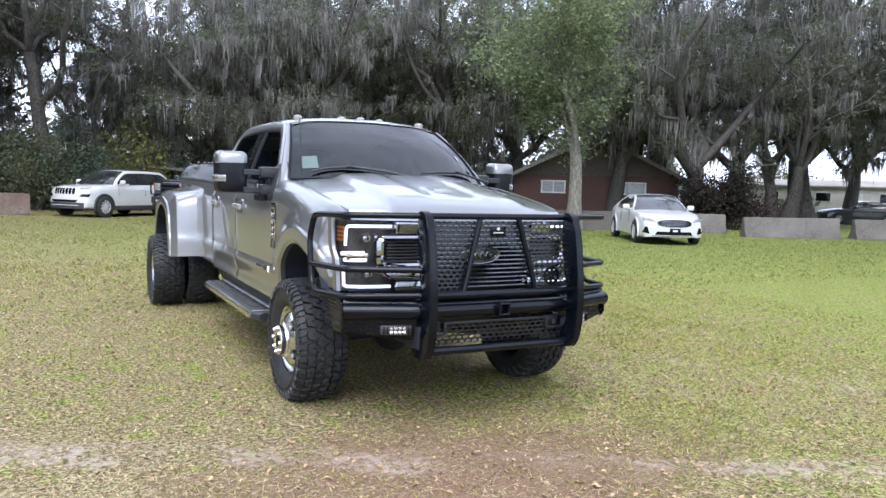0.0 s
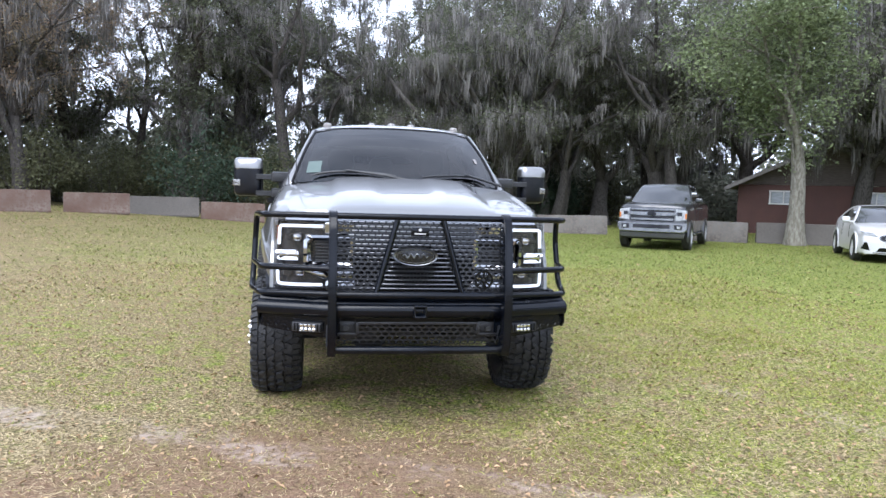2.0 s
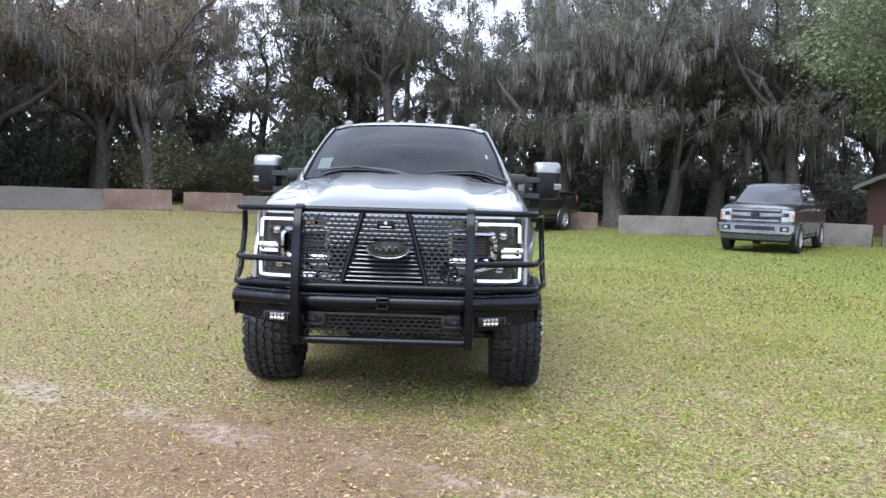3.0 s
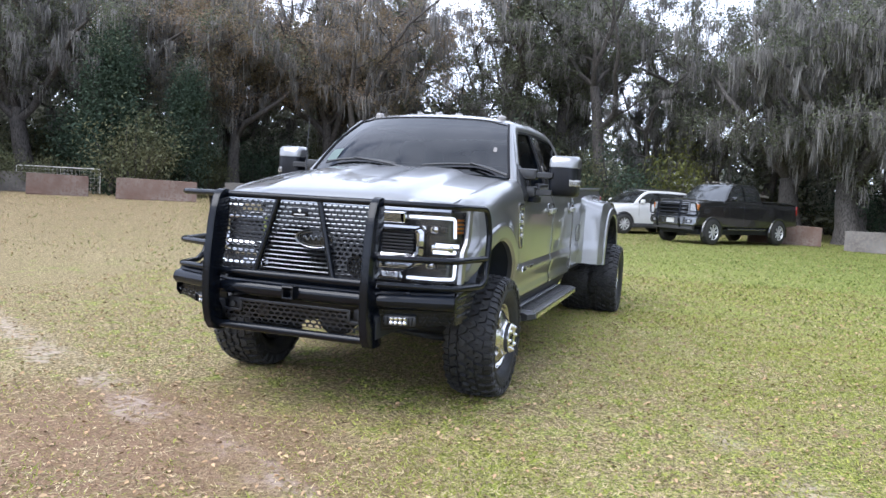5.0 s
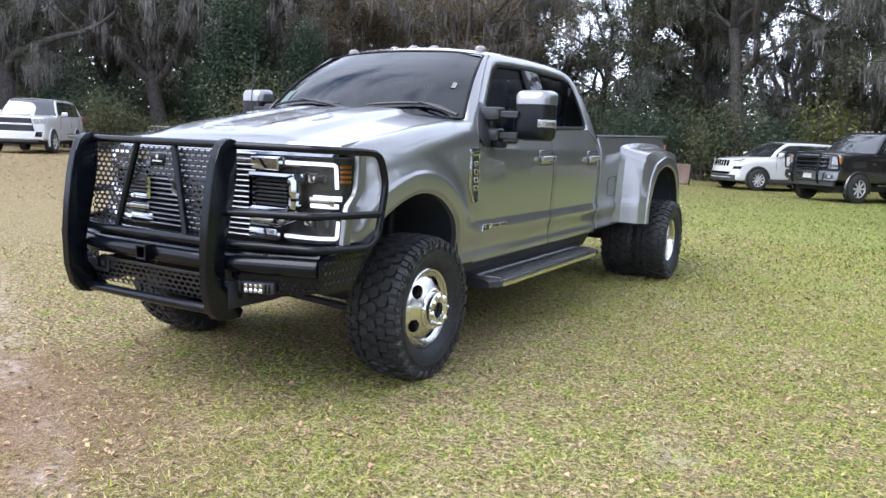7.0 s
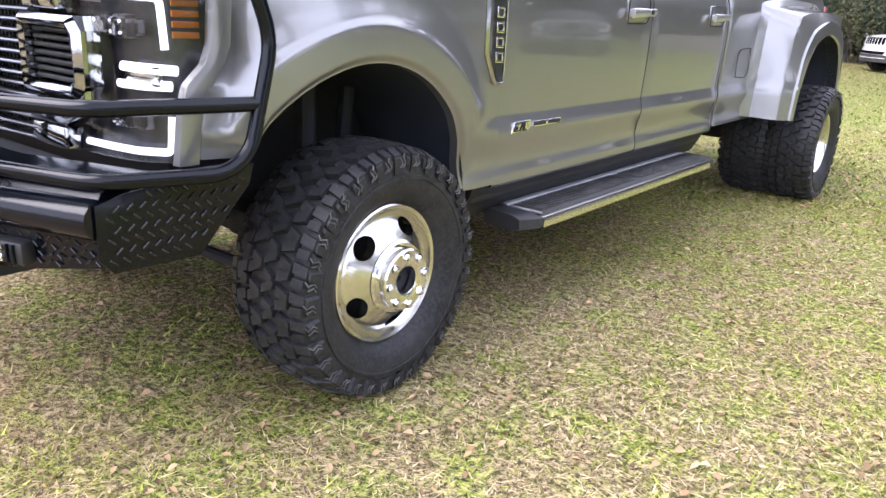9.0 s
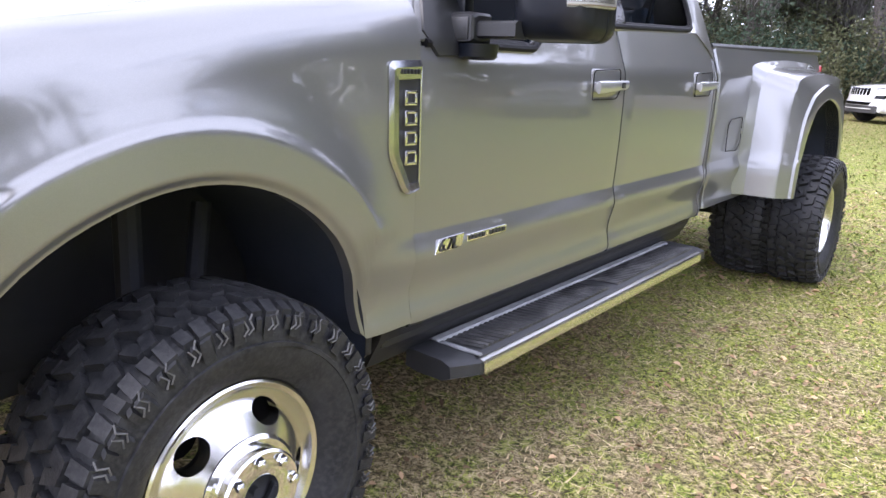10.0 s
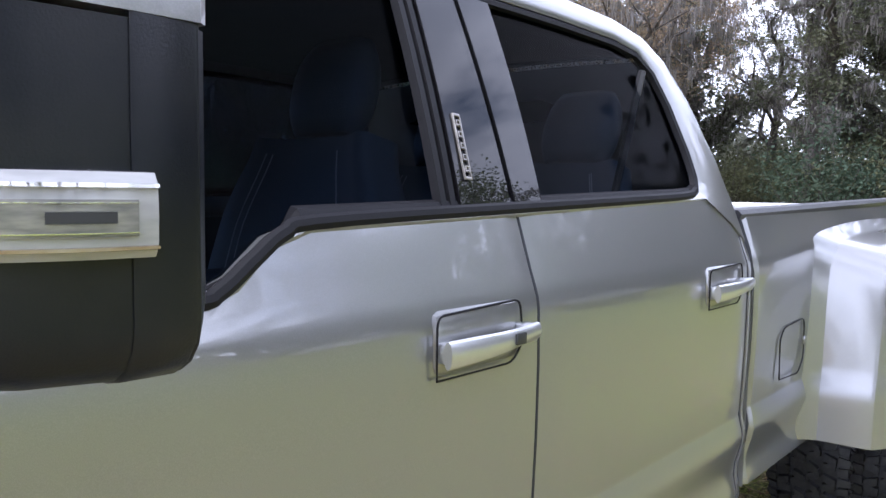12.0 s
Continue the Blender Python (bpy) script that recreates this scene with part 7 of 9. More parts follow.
    for nm, mat, c, dims, bev, turn in lamps:
        bm = bmesh.new()
        if isinstance(dims, list):
            # a panel of any outline laid on the nose
            xs = sorted({round(x, 4) for x, z in dims} | set(np.round(np.linspace(min(dims)[0], max(dims)[0], 2 + int((max(dims)[0] - min(dims)[0]) / 0.07)), 4)))
            rows = []
            for x in xs:
                zs = [z for q, z in dims if abs(q - x) < 6e-5]
                zs += [lerp(p[1], q[1], (x - p[0]) / (q[0] - p[0])) for p, q in zip(dims, dims[1:] + dims[:1]) if min(p[0], q[0]) < x < max(p[0], q[0])]
                lo, hi = min(zs), max(max(zs), min(zs) + 0.002)
                e = min(bev, (hi - lo) * 0.3)
                ring = [(lo, -0.06), (lo, c - e), (lo + e, c), (hi - e, c), (hi, c - e), (hi, -0.06)]
                rows.append([bent(x, nose_y, z) - Vector((0, d, 0)) for z, d in ring])
            loft(bm, rows, closed=True, caps=True)
            part(nm, bm, mat, root)
            continue
        box(bm, (0, 0, 0), dims, bev, Matrix.Rotation(radians(turn), 4, "Z"))
        ob = part(nm, bm, mat, root)
        ob.location = c
    return root


def panel(nm, mat, proud, outline, bevel=0.006):
    return [(nm, mat, proud, list(outline), bevel, 0)]


def panels(nm, mat, proud, outline, bevel=0.006):
    """The same panel on both sides of the nose."""
    return panel(nm, mat, proud, outline, bevel) + panel(nm, mat, proud, [(-x, z) for x, z in outline][::-1], bevel)


def oval(cx, cz, rx, rz, n=18, power=0.8):
    return [(cx + rx * math.copysign(abs(math.cos(a)) ** power, math.cos(a)), cz + rz * math.copysign(abs(math.sin(a)) ** power, math.sin(a))) for a in [2 * math.pi * k / n for k in range(n)]]


def slab(x0, x1, z0, z1):
    return [(x0, z0), (x1, z0), (x1, z1), (x0, z1)]


def both(nm, mat, c, size, bev, turn):
    return [(nm, mat, c, size, bev, turn), (nm, mat, (-c[0], c[1], c[2]), size, bev, -turn)]


def heading(x, y, dx, dy):
    """Front axle near (x, y), nose along (dx, dy)."""
    return pose(x, y, shell(x, y), 0, 0, math.degrees(math.atan2(dx, -dy)))


# white compact SUV
fr = -0.92
nose = panel("front_bumper", M_CLADDING, 0.02, slab(-0.74, 0.74, 0.30, 0.50)) + panel("lower_intake", M_GLOSSBLACK, 0.03, [(-0.50, 0.52), (0.50, 0.52), (0.56, 0.60), (-0.56, 0.60)]) + panel("bumper_blade", M_WHITETRIM, 0.035, slab(-0.60, 0.60, 0.405, 0.425), 0.003)
for k in range(7):
    x = -0.39 + 0.13 * k
    nose += panel("grille_slot", M_GLOSSBLACK, 0.012, oval(x, 0.885, 0.042, 0.10, 14)) + panel("slot_rim", M_CARCHROME, 0.009, oval(x, 0.885, 0.050, 0.110, 14), 0.002)
nose += panels("head_lamp", M_CARLAMP, 0.010, [(0.56, 0.955), (0.84, 1.005), (0.90, 1.04), (0.60, 0.995)], 0.004) + panels("fog_lamp", M_GLOSSBLACK, 0.010, [(0.60, 0.70), (0.84, 0.70), (0.86, 0.80), (0.64, 0.79)])
nose += both("roof_rail", M_CLADDING, (0.60, 1.95, 1.675), (0.035, 1.5, 0.03), 0.012, 0) + both("side_sill", M_CLADDING, (0.915, 1.35, 0.32), (0.06, 2.0, 0.16), 0.02, 0) + both("tail_lamp", M_GLOSSBLACK, (0.80, 3.62, 1.05), (0.16, 0.10, 0.12), 0.02, 0)
car("compact_suv", "white compact SUV with slotted grille parked on grass", "car", heading(-1.4, 27.7, -0.75, -0.66), M_WHITECAR, 0.93,
    [(fr, 0.36, 0.90, 0.80), (fr + 0.06, 0.32, 0.98, 0.86), (-0.62, 0.30, 1.03, 0.90), (-0.2, 0.28, 1.07, 0.92), (0.3, 0.27, 1.10, 0.93), (1.2, 0.27, 1.11, 0.93), (2.4, 0.28, 1.14, 0.93), (3.2, 0.30, 1.16, 0.91), (3.58, 0.36, 1.10, 0.86), (3.68, 0.46, 1.00, 0.78)],
    (0.22, 1.10, 2.95, 3.55, 1.09, 1.16, 1.63, 0.87, 0.66), 2.70, 0.365, 10, M_CLADDING, nose, ((0.50, 1.55), (1.62, 2.55), (2.64, 3.15)), bow=0.30, lean=0.16, size=1.14)

# white sedan
fr = -0.98
nose = panel("grille_rim", M_CARCHROME, 0.010, oval(0, 0.64, 0.50, 0.115, 24, 0.75), 0.004) + panel("grille", M_GLOSSBLACK, 0.014, oval(0, 0.64, 0.47, 0.095, 24, 0.75), 0.003)
for k in range(4):
    nose += panel("grille_bar", M_CARCHROME, 0.020, slab(-0.40 + 0.03 * abs(k - 1.5), 0.40 - 0.03 * abs(k - 1.5), 0.580 + 0.036 * k, 0.592 + 0.036 * k), 0.002)
nose += panel("lower_intake", M_GLOSSBLACK, 0.010, [(-0.55, 0.30), (0.55, 0.30), (0.48, 0.40), (-0.48, 0.40)]) + panel("splitter", M_CARCHROME, 0.022, slab(-0.62, 0.62, 0.262, 0.280), 0.003) + panel("number_plate", M_GLOSSBLACK, 0.030, slab(-0.15, 0.15, 0.36, 0.50), 0.003) + panel("plate_bar", M_WHITETRIM, 0.036, slab(-0.07, 0.07, 0.40, 0.455), 0.001)
nose += panels("head_lamp", M_CARLAMP, 0.010, [(0.50, 0.665), (0.80, 0.715), (0.90, 0.80), (0.62, 0.765)], 0.004) + panels("side_intake", M_GLOSSBLACK, 0.010, [(0.68, 0.32), (0.86, 0.36), (0.80, 0.53), (0.74, 0.52)])
car("sedan", "white four-door sedan parked on grass", "car", heading(14.75, 12.6, -0.47, -0.88), M_WHITECAR, 0.925,
    [(fr, 0.24, 0.66, 0.80), (fr + 0.05, 0.21, 0.75, 0.85), (-0.66, 0.20, 0.83, 0.89), (-0.2, 0.19, 0.91, 0.915), (0.35, 0.19, 0.97, 0.925), (1.2, 0.19, 0.97, 0.925), (2.4, 0.20, 0.99, 0.925), (3.2, 0.23, 1.03, 0.90), (3.70, 0.30, 1.02, 0.83), (3.84, 0.45, 0.92, 0.76)],
    (0.38, 1.32, 2.35, 3.40, 0.945, 1.0, 1.45, 0.85, 0.58), 2.85, 0.345, 12, M_WHITECAR, nose, ((0.75, 1.72), (1.79, 2.75)), bow=0.34, lean=0.22, size=1.06)

# black heavy pickup with its own brush guard
fr = -0.98
nose = panel("front_bumper", M_CARCHROME, 0.10, [(-1.0, 0.72), (-0.9, 0.66), (0.9, 0.66), (1.0, 0.72), (1.0, 0.96), (-1.0, 0.96)], 0.03) + panel("lower_valance", M_CLADDING, 0.04, slab(-0.86, 0.86, 0.50, 0.66), 0.02) + panel("grille_surround", M_CARCHROME, 0.02, slab(-0.66, 0.66, 1.00, 1.46), 0.02) + panel("grille", M_GLOSSBLACK, 0.03, slab(-0.60, 0.60, 1.04, 1.42), 0.01)
for k in range(3):
    nose += panel("grille_bar", M_CARCHROME, 0.045, slab(-0.60, 0.60, 1.09 + 0.13 * k, 1.13 + 0.13 * k), 0.008)
nose += panel("number_plate", M_WHITETRIM, 0.115, slab(-0.16, 0.16, 0.73, 0.88), 0.004) + panels("head_lamp", M_CARLAMP, 0.015, slab(0.69, 0.95, 1.16, 1.42), 0.02) + panels("lower_lamp", M_CARCHROME, 0.012, slab(0.69, 0.95, 1.00, 1.13), 0.02) + panels("turn_lamp", M_AMBER, 0.022, slab(0.90, 0.96, 1.20, 1.40), 0.006)
nose += panels("fog_recess", M_GLOSSBLACK, 0.112, slab(0.62, 0.86, 0.74, 0.86), 0.01) + panels("fog_lamp", M_CARLAMP, 0.120, slab(0.70, 0.80, 0.76, 0.84), 0.01)
# a dark panel closes the open bed and stands for its shaded inside
nose += both("step_bar", M_CARCHROME, (1.03, 1.95, 0.56), (0.14, 2.3, 0.06), 0.025, 0) + [("rear_bumper", M_CARCHROME, (0, 5.25, 0.82), (1.9, 0.16, 0.2), 0.03, 0), ("bed_shade_panel", M_CLADDING, (0, 4.05, 1.60), (1.72, 2.0, 0.02), 0.008, 0)]
nose += both("badge", M_CARCHROME, (1.0, 0.62, 1.22), (0.02, 0.10, 0.06), 0.01, 0) + both("bed_rail", M_CLADDING, (0.95, 4.08, 1.60), (0.07, 2.1, 0.03), 0.01, 0) + both("tail_lamp", material("far_red_lens", (0.25, 0.015, 0.012), 0.15, coat=1.0), (0.95, 5.17, 1.32), (0.10, 0.08, 0.34), 0.015, 0)
for x in (-0.42, -0.16, 0.0, 0.16, 0.42):
    nose.append(("roof_lamp", M_MARKER, (x, 1.42, 2.245), (0.09, 0.10, 0.045), 0.015, 0))
big = car("heavy_pickup", "black four-door pickup with brush guard and chrome bumper", "truck", heading(1.95, 23.4, -0.60, -0.80), M_BLACKCAR, 1.0,
          [(fr, 0.74, 1.44, 0.93), (fr + 0.05, 0.68, 1.50, 0.97), (-0.6, 0.64, 1.54, 0.99), (0.3, 0.62, 1.58, 1.0), (1.2, 0.60, 1.58, 1.0), (2.9, 0.60, 1.57, 1.0), (3.05, 0.60, 1.56, 1.0), (4.0, 0.62, 1.56, 1.0), (5.08, 0.68, 1.56, 0.99), (5.2, 0.72, 1.55, 0.97)],
          (0.50, 1.32, 2.78, 3.00, 1.55, 1.57, 2.20, 0.94, 0.72), 4.0, 0.45, 8, M_BLACKCAR, nose, ((0.85, 1.78), (1.88, 2.62)), bow=0.12, lean=0.08, track=0.02)
bg = part("brush_guard", bmesh.new(), M_STEEL, big, "black brush guard", fix=False)
for sx in (1, -1):
    bm = bmesh.new()
    tube(bm, bend([(sx * 0.48, fr - 0.16, 0.58), (sx * 0.48, fr - 0.24, 0.85), (sx * 0.48, fr - 0.16, 1.54)], 0.06), 0.038, 8)
    part("guard_post", bm, M_STEEL, bg)
    bm = bmesh.new()
    tube(bm, bend([(sx * 0.48, fr - 0.17, 1.50), (sx * 0.98, fr - 0.02, 1.47), (sx * 1.02, fr + 0.06, 1.02), (sx * 0.48, fr - 0.20, 1.02)], 0.10), 0.028, 8)
    part("guard_wing", bm, M_STEEL, bg)
for z in (1.50, 1.37, 1.24, 1.11, 0.97):
    bm = bmesh.new()
    tube(bm, [(-0.48, fr - 0.19, z), (0.48, fr - 0.19, z)], 0.024, 8)
    part("guard_bar", bm, M_STEEL, bg)

# dark grey pickup
fr = -0.95
nose = panel("front_bumper", M_CARCHROME, 0.09, [(-0.98, 0.60), (-0.9, 0.52), (0.9, 0.52), (0.98, 0.60), (0.98, 0.80), (-0.98, 0.80)], 0.03) + panel("lower_valance", M_GREYCAR, 0.06, [(-0.90, 0.36), (0.90, 0.36), (0.93, 0.52), (-0.93, 0.52)], 0.02) + panel("bumper_slot", M_GLOSSBLACK, 0.10, slab(-0.52, 0.52, 0.64, 0.75), 0.008)
nose += panel("grille", M_GLOSSBLACK, 0.012, slab(-0.62, 0.62, 0.84, 1.22), 0.01) + panel("grille_bar", M_CARCHROME, 0.035, slab(-0.64, 0.64, 1.155, 1.215), 0.012) + panel("grille_bar", M_CARCHROME, 0.045, [(-0.70, 1.02), (-0.28, 1.00), (0.28, 1.00), (0.70, 1.02), (0.70, 1.11), (-0.70, 1.11)], 0.012) + panel("grille_bar", M_CARCHROME, 0.035, slab(-0.60, 0.60, 0.865, 0.935), 0.012) + panel("emblem", M_GLOSSBLACK, 0.055, oval(0, 1.06, 0.13, 0.055), 0.006)
nose += panels("head_lamp", M_CARLAMP, 0.012, [(0.66, 0.86), (0.96, 0.88), (0.96, 1.17), (0.66, 1.22)], 0.02) + panels("lamp_eye", M_GLOSSBLACK, 0.020, slab(0.70, 0.83, 1.01, 1.12), 0.01) + panels("fog_recess", M_GLOSSBLACK, 0.10, slab(0.64, 0.86, 0.62, 0.75), 0.01) + panels("fog_lamp", M_CARLAMP, 0.108, slab(0.72, 0.81, 0.645, 0.715), 0.01) + panels("turn_lamp", M_AMBER, 0.020, slab(0.91, 0.96, 0.93, 1.08), 0.006)
nose += both("step_bar", M_CARCHROME, (0.98, 1.8, 0.44), (0.10, 2.1, 0.05), 0.02, 0) + both("bed_rail", M_CLADDING, (0.94, 3.75, 1.42), (0.07, 1.7, 0.03), 0.01, 0)
car("pickup", "dark grey pickup with chrome grille and bumper parked on grass", "truck", heading(9.6, 16.4, -0.56, -0.83), M_GREYCAR, 0.99,
    [(fr, 0.58, 1.22, 0.90), (fr + 0.05, 0.52, 1.29, 0.95), (-0.6, 0.48, 1.34, 0.98), (0.3, 0.45, 1.39, 0.99), (1.2, 0.44, 1.39, 0.99), (2.75, 0.44, 1.39, 0.99), (2.9, 0.46, 1.38, 0.99), (3.8, 0.48, 1.38, 0.99), (4.6, 0.54, 1.38, 0.97), (4.7, 0.60, 1.37, 0.95)],
    (0.42, 1.26, 2.60, 2.85, 1.36, 1.39, 1.96, 0.92, 0.69), 3.68, 0.40, 6, M_GREYCAR, nose, ((0.76, 1.66), (1.74, 2.46)), bow=0.14, lean=0.07, size=1.04)

# dark sedan by the mobile home
nose = panel("grille", M_GLOSSBLACK, 0.012, oval(0, 0.64, 0.47, 0.095)) + panels("head_lamp", M_CARLAMP, 0.010, [(0.50, 0.665), (0.80, 0.715), (0.90, 0.80), (0.62, 0.765)], 0.004)
car("dark_sedan", "dark grey sedan parked far off beside the mobile home", "car", heading(40.2, 24.6, -0.80, 0.60), M_GREYCAR, 0.91,
    [(-0.95, 0.24, 0.66, 0.80), (-0.90, 0.21, 0.75, 0.85), (-0.66, 0.20, 0.83, 0.88), (-0.2, 0.19, 0.91, 0.90), (0.35, 0.19, 0.97, 0.91), (1.2, 0.19, 0.97, 0.91), (2.4, 0.20, 0.99, 0.91), (3.2, 0.23, 1.03, 0.89), (3.60, 0.30, 1.02, 0.83), (3.74, 0.45, 0.92, 0.76)],
    (0.38, 1.32, 2.35, 3.35, 0.945, 1.0, 1.44, 0.84, 0.58), 2.75, 0.335, 10, M_GREYCAR, nose, ((0.75, 1.72), (1.79, 2.72)), bow=0.34, lean=0.22)

# white SUV by the woods
fr = -0.92
nose = panel("front_bumper", M_WHITECAR, 0.05, [(-0.86, 0.46), (0.86, 0.46), (0.90, 0.72), (-0.90, 0.72)], 0.03) + panel("grille_surround", M_GLOSSBLACK, 0.02, [(-0.60, 0.74), (0.60, 0.74), (0.50, 1.16), (-0.50, 1.16)], 0.01) + panel("grille_bar", M_WHITECAR, 0.045, slab(-0.54, 0.54, 0.93, 0.985), 0.012) + panel("lower_intake", M_CLADDING, 0.03, slab(-0.70, 0.70, 0.38, 0.46), 0.01)
nose += panels("head_lamp", M_CARLAMP, 0.012, [(0.58, 0.98), (0.88, 1.00), (0.90, 1.16), (0.54, 1.14)], 0.01) + panels("fog_recess", M_GLOSSBLACK, 0.055, [(0.62, 0.56), (0.82, 0.56), (0.84, 0.72), (0.66, 0.72)], 0.01) + both("roof_rail", M_CLADDING, (0.60, 2.05, 1.88), (0.045, 1.9, 0.04), 0.015, 0) + both("tail_lamp", material("far_tail_lens", (0.25, 0.015, 0.012), 0.15, coat=1.0), (0.88, 3.72, 1.20), (0.10, 0.10, 0.26), 0.015, 0)
nose += [("hood_scoop", M_WHITECAR, (0, -0.25, 1.265), (0.56, 0.55, 0.05), 0.02, 0)]
car("offroad_suv", "white boxy off-road SUV parked by the woods", "car", heading(-21.6, 11.0, 0.66, -0.75), M_WHITECAR, 0.95,
    [(fr, 0.48, 1.10, 0.86), (fr + 0.06, 0.44, 1.17, 0.91), (-0.5, 0.42, 1.21, 0.94), (0.3, 0.40, 1.25, 0.95), (1.4, 0.40, 1.26, 0.95), (2.8, 0.42, 1.28, 0.95), (3.6, 0.46, 1.28, 0.93), (3.80, 0.54, 1.24, 0.88)],
    (0.40, 1.02, 3.20, 3.70, 1.22, 1.28, 1.84, 0.90, 0.70), 2.79, 0.40, 6, M_WHITECAR, nose, ((0.62, 1.50), (1.60, 2.45), (2.56, 3.25)), bow=0.18, lean=0.10)

# == trees and shrubs ==
M_BARK = material("grey_oak_bark", (0.062, 0.055, 0.051), 0.9, second=(0.125, 0.114, 0.104), scale=3.0, amount=1.0, fine=(0.03, 0.026, 0.024), fine_scale=20, bump=0.6, bump_scale=25, stretch=(1, 1, 0.35))
M_BARKPALE = material("pale_lichen_bark", (0.20, 0.185, 0.15), 0.9, second=(0.10, 0.088, 0.07), scale=4.0, amount=0.8, fine=(0.27, 0.26, 0.22), fine_scale=14, bump=0.5, bump_scale=25, stretch=(1, 1, 0.4))
M_OAKLEAF = leafy("oak_leaves", (0.100, 0.118, 0.074), (0.180, 0.186, 0.124), 0.4, 0.36)
M_GREENLEAF = leafy("bright_green_leaves", (0.165, 0.205, 0.105), (0.255, 0.295, 0.165), 0.45)
M_RUSTLEAF = leafy("russet_leaves", (0.330, 0.225, 0.155), (0.230, 0.215, 0.140), 0.4, 0.42)
M_DARKLEAF = leafy("dark_evergreen_leaves", (0.036, 0.058, 0.040), (0.062, 0.088, 0.056), 0.35, 0.2)
M_SHRUBLEAF = leafy("shrub_leaves", (0.085, 0.100, 0.052), (0.165, 0.160, 0.090), 0.4)
M_YELLOWLEAF = leafy("yellow_green_leaves", (0.190, 0.195, 0.060), (0.125, 0.140, 0.048), 0.4)
M_FARLEAF = leafy("far_leaves", (0.130, 0.148, 0.108), (0.225, 0.218, 0.172), 0.5, 0.45)
M_MOSS = leafy("hanging_moss", (0.275, 0.265, 0.252), (0.165, 0.157, 0.150), 0.45, 0.35)
M_BUSHRED = leafy("camellia_leaves", (0.018, 0.026, 0.016), (0.05, 0.025, 0.03), 0.4, 0.1)


def raw_mesh(name, verts, faces, mat):
    """A mesh from arrays of points and of three- or four-cornered faces."""
    me = bpy.data.meshes.new(name)
    v = np.asarray(verts, np.float32).reshape(-1, 3)
    f = np.asarray(faces, np.int32)
    me.vertices.add(len(v))
    me.vertices.foreach_set("co", v.ravel())
    me.loops.add(f.size)
    me.loops.foreach_set("vertex_index", f.ravel())
    me.polygons.add(len(f))
    me.polygons.foreach_set("loop_start", np.arange(0, f.size, f.shape[1], dtype=np.int32))
    me.update(calc_edges=True)
    me.materials.append(mat)
    return me


def leaf_cloud(points, size, rng, flat=0.5):
    """Small pointed leaves round the points, each two triangles sharing a rib."""
    p = np.asarray(points, np.float32)
    n = len(p)
    d = rng.normal(size=(n, 3))
    d[:, 2] = d[:, 2] * flat - 0.25
    d /= np.linalg.norm(d, axis=1)[:, None] + 1e-9
    s = np.cross(d, rng.normal(size=(n, 3)))
    s /= np.linalg.norm(s, axis=1)[:, None] + 1e-9
    L = (size * rng.uniform(0.6, 1.5, n))[:, None]
    v = np.stack([p, p + d * L * 0.5 + s * L * 0.24, p + d * L, p + d * L * 0.45 - s * L * 0.24], 1)
    f = np.arange(n * 4).reshape(-1, 4)
    return v.reshape(-1, 3), f


def moss_strands(points, lengths, rng, wide=0.05):
    """Hanging strands: narrow wavy ribbons that taper to a point."""
    p = np.asarray(points, np.float32)
    n = len(p)
    L = np.asarray(lengths)
    a = rng.uniform(0, 2 * np.pi, n)
    side = np.stack([np.cos(a), np.sin(a), np.zeros(n)], 1)
    w = wide * rng.uniform(0.5, 1.4, n)
    rows = []
    off = np.zeros((n, 3))
    for k, (u, g) in enumerate(((0, 0.5), (0.3, 1.0), (0.65, 0.7), (1.0, 0.05))):
        if k:
            off = off + rng.normal(size=(n, 3)) * np.array([1, 1, 0]) * 0.035
        c = p + off - np.stack([np.zeros(n), np.zeros(n), L * u], 1)
        rows += [c + side * (w * g)[:, None], c - side * (w * g)[:, None]]
    v = np.stack(rows, 1).reshape(-1, 3)
    base = (np.arange(n) * 8)[:, None]
    f = np.concatenate([base + np.array([[k * 2, k * 2 + 1, k * 2 + 3, k * 2 + 2]]) for k in range(3)])
    return v, f


